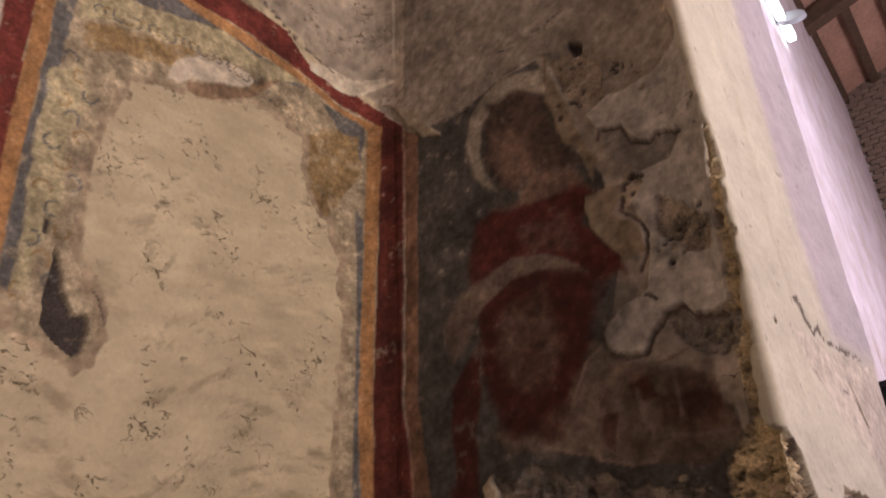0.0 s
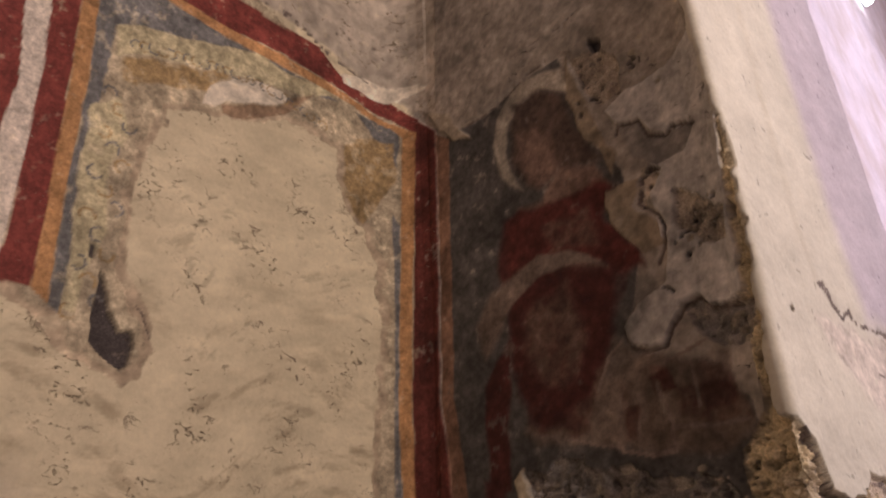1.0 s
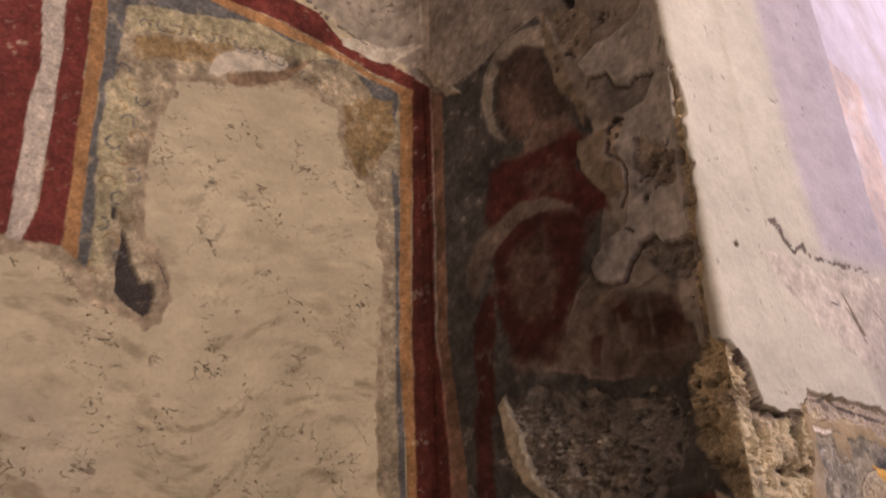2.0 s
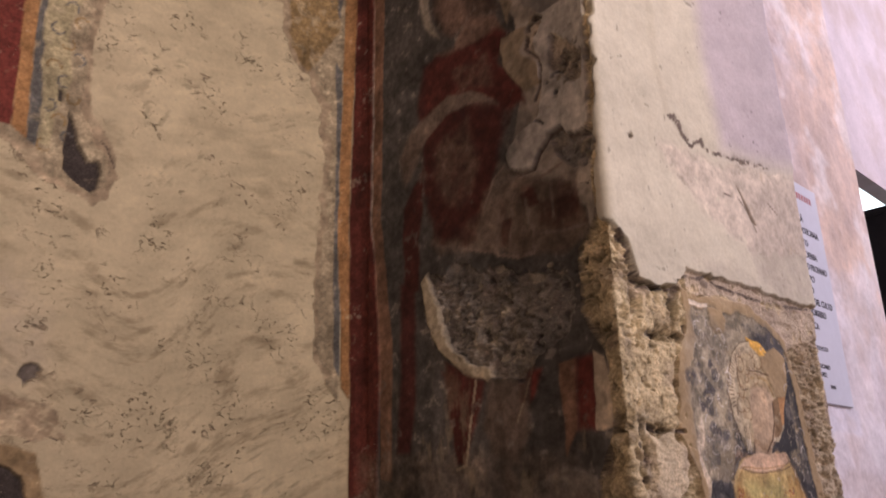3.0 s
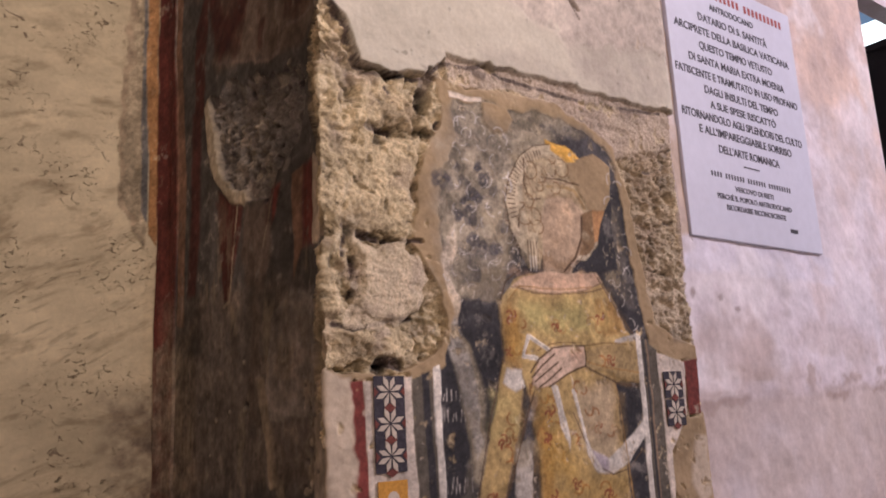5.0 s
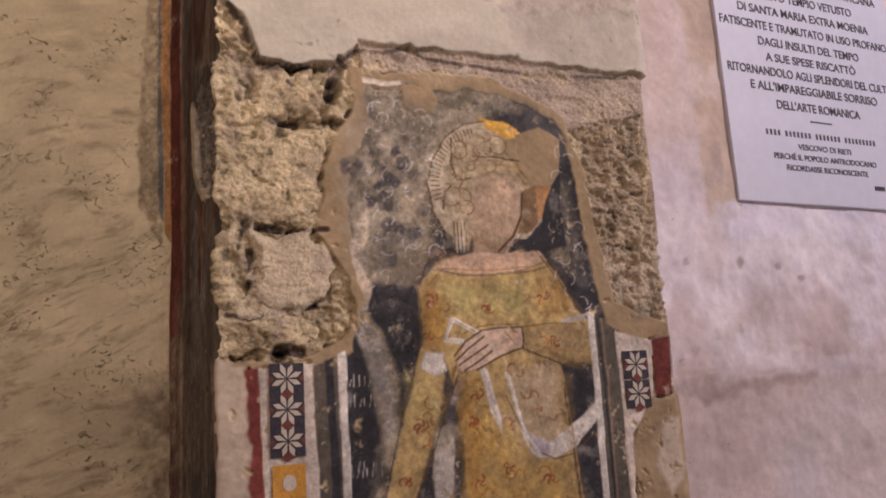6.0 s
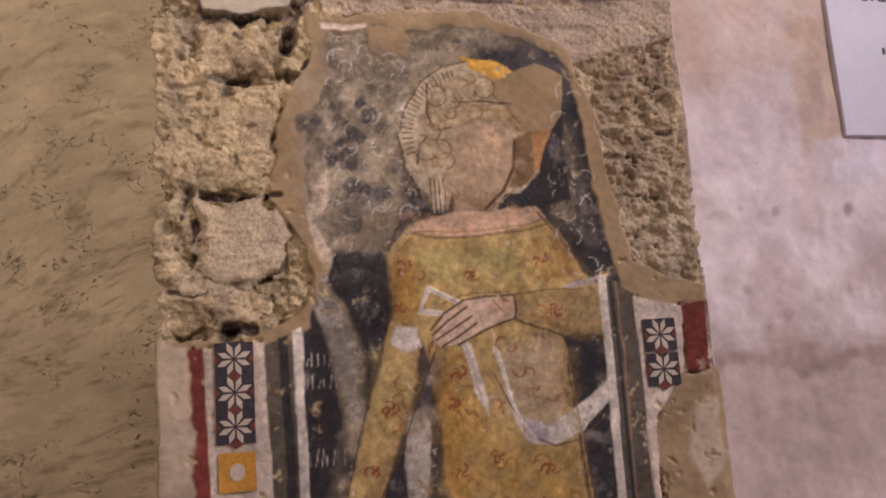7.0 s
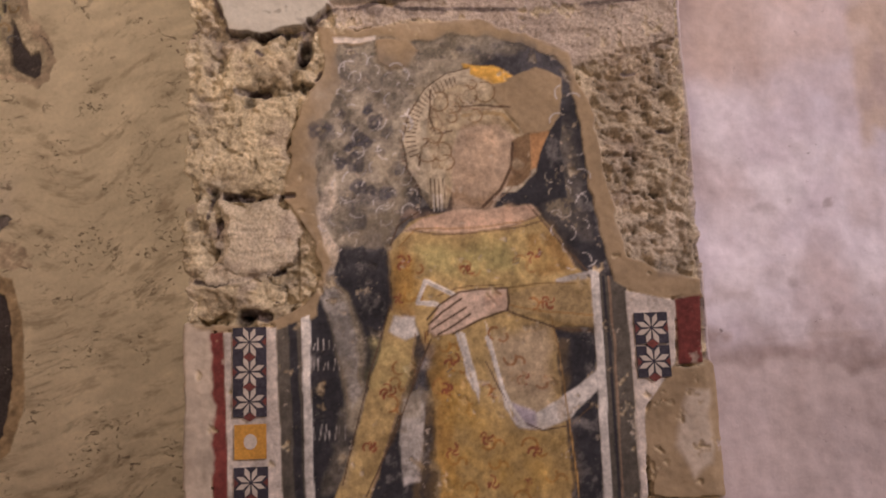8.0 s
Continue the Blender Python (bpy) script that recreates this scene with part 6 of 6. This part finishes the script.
def flat_shape(pts, centre, out, thick=0.0012):
    """A thin painted piece, given round its centre on the pier's face."""
    bm = bmesh.new()
    low = [bm.verts.new(on_pier(centre[0] + a, centre[1] + b, out - thick)) for a, b in pts]
    top = [bm.verts.new(on_pier(centre[0] + a, centre[1] + b, out)) for a, b in pts]
    bm.faces.new(top)
    for k in range(len(pts)):
        bm.faces.new((low[k], low[(k + 1) % len(pts)], top[(k + 1) % len(pts)], top[k]))
    bmesh.ops.recalc_face_normals(bm, faces=bm.faces)
    return bm


petal_mat = shader("pale_petal_paint", (0.51, 0.44, 0.36), 0.85, 0.15, 150, 0.2, 0.001, blotch=0.2)
ink_mat = shader("black_square_paint", (0.045, 0.04, 0.05), 0.85, 0.4, 150, 0.2, 0.001, blotch=0.3)
maroon_mat = shader("maroon_diamond_paint", (0.16, 0.05, 0.04), 0.85, 0.3, 150, 0.2, 0.001, blotch=0.3)
gold_mat = shader("orange_square_paint", (0.50, 0.25, 0.05), 0.85, 0.25, 150, 0.2, 0.001, blotch=0.3)


def star_row(cx, cz, half, w):
    """An eight-petalled star on dark squares with a maroon diamond under it."""
    tile = part("star_ground", flat_shape([(-w, -half), (w, -half), (w, half), (-w, half)], (cx, cz), 0.0095), ink_mat, saint_fresco)
    for k in range(8):
        a = math.pi / 8 + k * math.pi / 4
        r = min(w, half) * (1.02 if k % 2 else 1.08)
        tip, side = (r * math.cos(a), r * math.sin(a)), 0.34
        pts = [(0.10 * tip[0], 0.10 * tip[1]), (0.62 * tip[0] + side * 0.5 * tip[1], 0.62 * tip[1] - side * 0.5 * tip[0]), tip, (0.62 * tip[0] - side * 0.5 * tip[1], 0.62 * tip[1] + side * 0.5 * tip[0])]
        part("petal", flat_shape(pts, (cx, cz), 0.0105), petal_mat, tile)
    for sx in (-1, 1):
        part("diamond", flat_shape([(sx * 0.72 * w, 0), (sx * 0.98 * w, 0.3 * half), (sx * 1.0 * w, 0), (sx * 0.98 * w, -0.3 * half)], (cx, cz), 0.0106), maroon_mat, tile)
    part("diamond", flat_shape([(-0.4 * w, -half), (0, -0.72 * half), (0.4 * w, -half), (0, -1.28 * half)], (cx, cz), 0.0108), maroon_mat, tile)


for z in (1.531, 1.473, 1.415):
    star_row(2.871, z, 0.029, 0.033)
gold = part("gold_square", flat_shape([(-0.031, -0.033), (0.031, -0.033), (0.031, 0.033), (-0.031, 0.033)], (2.872, 1.339), 0.0095), gold_mat, saint_fresco)
part("pale_disc", flat_shape([(0.013 * math.cos(a), 0.015 * math.sin(a)) for a in np.linspace(0, 5.9, 12)], (2.872, 1.339), 0.0105), petal_mat, gold)
for z in (1.262, 1.204, 1.146, 1.088):
    star_row(2.873, z, 0.029, 0.033)
for z in (1.528, 1.462):
    star_row(3.668, z, 0.031, 0.033)

# ---- side wall with the marble tablet ----


def relief_sheet(name, y0, y1, z0, z1, step_m, x, material, parent, seed):
    """The side wall's uneven limewash: lavender white, warmer by the pier, tan filler by the tablet, brown damp stains low down."""
    ys, zs = np.linspace(y0, y1, int((y1 - y0) / step_m) + 1), np.linspace(z0, z1, int((z1 - z0) / step_m) + 1)
    a, b = np.meshgrid(ys, zs)
    h = 0.010 * fbm(a, b, 0.8, 3, seed) + 0.004 * fbm(a * 1.3, b * 0.9, 0.14, 4, seed + 3) + 0.003 * fbm(a, b, 0.05, 3, seed + 5)
    h *= step(y0, y0 + 0.05, a) * step(y1, y1 - 0.05, a)
    broad, small = fbm(a, b, 0.55, 5, seed + 7, 0.6), fbm(a, b, 0.12, 4, seed + 9, 0.6)
    tone = np.ones(a.shape + (3,)) * np.array((0.62, 0.545, 0.57))

    def stain(mask, pigment):
        tone[:] = tone * (1 - mask[..., None]) + np.array(pigment) * mask[..., None]

    stain(step(3.75, 2.9, a + 0.25 * broad) * step(2.21, 2.36, b + 0.10 * broad) * 0.85, (0.56, 0.44, 0.375))
    stain(step(2.33, 2.23, b + 0.10 * broad) * step(1.48, 1.60, b + 0.10 * broad) * step(-0.5, 0.4, broad + 0.5 * small) * 0.7, (0.70, 0.645, 0.655))
    stain(step(1.52, 1.48, b + 0.12 * broad) * 0.55, (0.49, 0.40, 0.36))
    stain(step(4.35, 4.7, a + 0.25 * broad) * step(2.1, 2.9, b + 0.2 * broad) * 0.9, (0.64, 0.475, 0.385))
    stain(step(0.0, 0.6, broad) * 0.65, (0.47, 0.365, 0.335))
    stain(step(0.15, 0.8, -broad) * 0.6, (0.72, 0.67, 0.71))
    stain(step(1.62, 1.50, b + 0.10 * broad) * step(-0.3, 0.6, broad + 0.4 * small) * 0.55, (0.52, 0.43, 0.395))
    stain(step(1.56, 1.54, b + 0.10 * broad) * step(1.49, 1.53, b + 0.10 * broad) * step(-0.3, 0.3, small) * 0.75, (0.36, 0.275, 0.24))
    edge = 0.02 * small
    stain(step(3.38, 3.42, a + edge) * step(3.60, 3.55, a + edge) * step(2.04, 2.08, b + edge) * step(3.5, 3.3, b + edge) * 0.8, (0.46, 0.345, 0.24))
    stain(step(3.40, 3.50, a + edge) * step(4.70, 4.60, a + edge) * step(1.97, 2.0, b + edge) * step(2.13, 2.11, b + edge) * 0.7, (0.62, 0.59, 0.66))
    for cy, cz, ry, rz, k in WALL_SPECKS + WALL_PATCHES:
        far = np.hypot((a - cy) / ry, (b - cz) / rz) + 0.35 * small
        stain(step(1.25, 0.7, far) * k, (0.30, 0.235, 0.22) if ry < 0.06 else (0.45, 0.36, 0.32))
    stain(step(0.4, 1.0, small) * 0.35, (0.38, 0.31, 0.30))
    level = b + 0.07 * broad + 0.03 * small
    cloudy = fbm(a, b, 0.28, 4, seed + 13, 0.6)
    stain(step(0.1, 0.8, cloudy) * step(1.45, 1.60, level) * 0.55, (0.77, 0.715, 0.72))
    stain(step(0.1, 0.8, -cloudy) * step(1.35, 1.6, b) * 0.45, (0.49, 0.39, 0.355))
    stain(step(2.18, 2.36, level) * step(3.7, 3.1, a) * 0.6, (0.53, 0.405, 0.34))
    stain(step(1.50, 1.45, level) * np.clip(0.5 + 0.4 * cloudy, 0.1, 0.8), (0.53, 0.44, 0.40))
    stain(step(1.525, 1.495, level) * step(1.45, 1.485, level) * step(-0.5, 0.3, cloudy) * 0.75, (0.33, 0.25, 0.215))
    stain(step(1.72, 1.67, level) * step(1.60, 1.64, level) * step(-0.2, 0.5, small) * 0.4, (0.40, 0.315, 0.28))
    tone *= (1 + 0.07 * small + 0.05 * fbm(a, b, 0.04, 3, seed + 11))[..., None]
    np.clip(tone, 0.05, 0.82, out=tone)
    co = np.stack([x + h, a, b], axis=-1).reshape(-1, 3)
    i = np.arange(a.size).reshape(a.shape)
    q = np.stack([i[:-1, :-1], i[:-1, 1:], i[1:, 1:], i[1:, :-1]], axis=-1).reshape(-1, 4)
    me = bpy.data.meshes.new(name)
    me.from_pydata(co.tolist(), [], q.tolist())
    me.polygons.foreach_set("use_smooth", np.ones(len(q), dtype=bool))
    attr = me.color_attributes.new("pigment", "FLOAT_COLOR", "POINT")
    attr.data.foreach_set("color", np.c_[tone.reshape(-1, 3), np.ones(a.size)].ravel())
    me.materials.append(material)
    ob = new(name, me)
    ob.parent = parent
    return ob


WALL_SPECKS = [
    (3.08, 1.88, 0.043, 0.017, 0.60), (3.16, 1.90, 0.013, 0.012, 0.70), (3.28, 1.89, 0.015, 0.014, 0.60), (3.52, 1.89, 0.016, 0.022, 0.70), (3.15, 1.67, 0.014, 0.013, 0.60), (3.49, 1.66, 0.012, 0.020, 0.60), (3.27, 1.59, 0.017, 0.015, 0.50), (3.43, 2.20, 0.022, 0.043, 0.45), (3.53, 1.90, 0.016, 0.020, 0.80), (3.71, 1.88, 0.017, 0.013, 0.80), (3.82, 1.84, 0.020, 0.013, 0.80), (3.80, 1.60, 0.017, 0.012, 0.70), (3.48, 2.25, 0.033, 0.086, 0.60)]
WALL_PATCHES = [
    (3.27, 1.52, 0.101, 0.008, 0.70), (3.39, 1.32, 0.112, 0.055, 0.40), (3.12, 1.26, 0.079, 0.122, 0.35), (3.34, 2.34, 0.179, 0.036, 0.20), (3.12, 1.69, 0.164, 0.029, 0.30), (3.45, 1.68, 0.135, 0.037, 0.35), (3.94, 1.57, 0.066, 0.017, 0.70), (3.25, 1.52, 0.085, 0.041, 0.50), (3.92, 1.21, 0.146, 0.118, 0.40), (3.46, 1.19, 0.153, 0.073, 0.40), (3.82, 1.59, 0.184, 0.028, 0.50), (4.51, 1.73, 0.238, 0.068, 0.30), (4.87, 3.53, 0.181, 0.341, 0.40), (4.89, 2.66, 0.210, 0.269, 0.30)]

wall_side = tagged(new("wall_side"), "pinkish lime-washed nave wall with stains", "wall", kind="structure")
relief_sheet("plaster_coat", 2.60, 5.38, 0.0, 5.0, 0.009, -0.990, coat_mat, wall_side, 91)
part("core", block((-1.6, 2.6, 0), (-1.01, 5.375, 5.0)), side_mat, wall_side)
part("wall_above", block((-1.6, 2.6, 5.0), (-0.990, 15.3, 11.9)), side_mat, wall_side)
part("lintel", block((-1.10, 5.38, 3.71), (-0.990, 8.2, 5.0)), side_mat, wall_side)
part("far_wall", block((-1.6, 8.2, 0), (-0.987, 15.3, 5.0)), side_mat, wall_side)

TABLET_Y0, TABLET_Y1, TABLET_Z0, TABLET_Z1, TABLET_X = 3.552, 4.545, 2.12, 3.315, -0.974
tablet = holder("marble_tablet", (TABLET_X, 4.0, 2.67), "white marble inscription tablet with dark painted capitals on the wall", "plaque")


def placed(ob):
    ob.matrix_parent_inverse = ob.parent.matrix_basis.inverted()
    return ob


placed(part("slab", block((-1.02, TABLET_Y0, TABLET_Z0), (TABLET_X, TABLET_Y1, TABLET_Z1), 0.004), marble_mat, tablet))


def text_line(words, z, size, width, material=letter_mat):
    curve = bpy.data.curves.new("inscription_line", "FONT")
    curve.body, curve.size, curve.align_x, curve.align_y, curve.extrude = words, size * 0.84, "CENTER", "CENTER", 0.0008
    curve.offset = size * 0.012
    ob = bpy.data.objects.new("inscription_line", curve)
    scene.collection.objects.link(ob)
    bpy.context.view_layer.update()
    me = bpy.data.meshes.new_from_object(ob.evaluated_get(bpy.context.evaluated_depsgraph_get()))
    bpy.data.objects.remove(ob)
    wide = max(v.co.x for v in me.vertices) - min(v.co.x for v in me.vertices)
    k = width / wide
    me.transform(Matrix(((0, 0, 1, TABLET_X + 0.0008), (k, 0, 0, 4.035), (0, 1, 0, z), (0, 0, 0, 1))))
    me.materials.clear()
    me.materials.append(material)
    line = new("inscription_line", me)
    line.parent = tablet
    placed(line)


def bar_line(z, tall, spans, material=letter_mat):
    for a, b in spans:
        placed(part("inscription_bar", block((TABLET_X - 0.001, 4.035 + a, z - tall / 2), (TABLET_X + 0.0012, 4.035 + b, z + tall / 2)), material, tablet))



def lettered_bars(z, tall, words, wide, pitch, material=letter_mat):
    """A line of upright bars, one for each letter of words of those lengths."""
    total = sum(words) + 0.9 * (len(words) - 1)
    at = -total / 2
    for count in words:
        bar_line(z, tall, [((at + k) * pitch, (at + k) * pitch + wide) for k in range(count)], material)
        at += count + 0.9


lettered_bars(3.235, 0.036, (2, 4, 8, 10), 0.018, 0.0325, rubric_mat)
for words, z, size, width in (
        ("ANTRODOCANO", 3.168, 0.050, 0.34), ("DATARIO DI S. SANTITÀ", 3.10, 0.058, 0.53), ("ARCIPRETE DELLA BASILICA VATICANA", 3.032, 0.058, 0.88),
        ("QUESTO TEMPIO VETUSTO", 2.963, 0.058, 0.56), ("DI SANTA MARIA EXTRA MOENIA", 2.896, 0.058, 0.73), ("FATISCENTE E TRAMUTATO IN USO PROFANO", 2.829, 0.058, 0.93),
        ("DAGLI INSULTI DEL TEMPO", 2.763, 0.058, 0.56), ("A SUE SPESE RISCATTÒ", 2.70, 0.056, 0.50), ("RITORNANDOLO AGLI SPLENDORI DEL CULTO", 2.639, 0.058, 0.91),
        ("E ALL'IMPAREGGIABILE SORRISO", 2.578, 0.058, 0.70), ("DELL'ARTE ROMANICA", 2.508, 0.058, 0.46),
        ("VESCOVO DI RIETI", 2.345, 0.038, 0.29), ("PERCHÉ IL POPOLO ANTRODOCANO", 2.302, 0.038, 0.56), ("RICORDASSE RICONOSCENTE", 2.259, 0.038, 0.446)):
    text_line(words, z, size, width)
bar_line(2.455, 0.006, ((-0.06, 0.06),))
lettered_bars(2.395, 0.022, (4, 7, 7, 9), 0.010, 0.0205)
bar_line(2.205, 0.018, ((0.25, 0.31),))

# ---- room behind the opening ----
backroom = tagged(new("wall_backroom"), "plain wall closing the side room", "wall", kind="structure")
part("back", block((-5.4, 4.4, 0), (-5.2, 9.4, 5.2)), nave_mat, backroom)
part("end", block((-5.2, 9.2, 0), (-1.6, 9.4, 5.2)), nave_mat, backroom)
part("front", block((-5.2, 4.4, 0), (-1.6, 4.6, 5.2)), nave_mat, backroom)
day = tagged(new("daylight_pane"), "overexposed bright daylight window in the side room", "window")
part("pane", block((-5.1, 9.05, 2.2), (-1.62, 9.1, 5.15)), day_mat, day)
screen = tagged(new("dark_screen"), "tall black wooden screen inside the doorway", "screen")
part("panel", block((-2.6, 5.9, 0), (-0.25, 5.96, 3.56), 0.008), black_mat, screen)
part("top_rail", block((-2.62, 5.88, 3.54), (-0.23, 5.98, 3.585), 0.005), black_mat, screen)

# ---- nave shell and roof ----
# floor and plain walls out of view, added to close the room for bounce
floor = tagged(part("floor", block((-5.5, -4, -0.15), (8, 15.4, 0)), floor_mat), "worn grey stone church floor", "floor", kind="structure")
wall_far = tagged(part("wall_far", block((8, -4, 0), (8.3, 15.4, 15)), nave_mat), "plain unseen wall opposite, added to bounce light", "wall", kind="structure")
wall_back = tagged(part("wall_back", block((-2, -4.3, 0), (8.3, -3, 15)), nave_mat), "plain unseen wall behind, added to bounce light", "wall", kind="structure")
wall_end = tagged(new("wall_end"), "brown brick end wall below the timber roof", "wall", kind="structure")
part("backing", block((-1.6, 15.36, 0), (8.3, 15.6, 15)), nave_mat, wall_end)
brick_mesh = None
for row in range(44):
    for k in range(7):
        a = -1.05 + 0.27 * k + (0.13 if row % 2 else 0)
        z = 8.2 + 0.105 * row
        if brick_mesh is None:
            first = part("brick", block((-0.128, -0.05, -0.046), (0.128, 0.05, 0.046)), brick_mat, wall_end)
            brick_mesh = first.data
            ob = first
        else:
            ob = new("brick", brick_mesh)
            ob.parent = wall_end
        ob.location = (a + 0.13, 15.33 + 0.012 * math.sin(7 * row + 3 * k), z)
roof = tagged(new("ceiling"), "timber roof with dark beams and terracotta tiles", "ceiling", kind="structure")
SLOPE = 0.32


def roof_block(x0, x1, y0, y1, drop, thick, material, name):
    bm = block((x0, y0, 0), (x1, y1, thick))
    for v in bm.verts:
        v.co.z += 11.9 - drop + SLOPE * (v.co.x + 0.987)
    return part(name, bm, material, roof)


roof_block(-2.2, 8.3, -4.3, 15.6, -0.16, 0.08, tile_mat, "tile_deck")
for k in range(14):
    roof_block(-1.05 + 0.62 * k, -0.90 + 0.62 * k, -4, 15.4, 0.0, 0.16, wood_mat, "beam")
for y in (1.0, 6.0, 12.2):
    roof_block(-1.05, 8.2, y, y + 0.26, 0.3, 0.3, wood_mat, "truss_beam")

# ---- floodlight high on the side wall ----
flood = holder("floodlight", (-0.98, 8.3, 8.95), "grey wall floodlight bar with three bright white lenses", "lamp")
placed(part("bracket", block((-0.987, 7.5, 8.93), (-0.955, 9.0, 8.97), 0.006), metal_mat, flood))
for k in range(3):
    y = 7.62 + 0.46 * k
    placed(part("lens", block((-0.955, y, 8.88), (-0.86, y + 0.40, 9.02), 0.02), glow_mat, flood, "bright white lens"))
DISC = (-0.801, 8.5, 8.892)
bm = bmesh.new()
bmesh.ops.create_cone(bm, cap_ends=True, segments=28, radius1=0.17, radius2=0.15, depth=0.05, matrix=pose(*DISC, 62, 0, 12))
placed(part("reflector_disc", bm, metal_mat, flood, "pale grey disc"))
bm = bmesh.new()
bmesh.ops.create_cone(bm, cap_ends=True, segments=10, radius1=0.015, radius2=0.015, depth=0.22, matrix=pose(DISC[0] - 0.1, DISC[1] + 0.02, DISC[2] + 0.02, 0, 90, 0))
placed(part("arm", bm, metal_mat, flood))
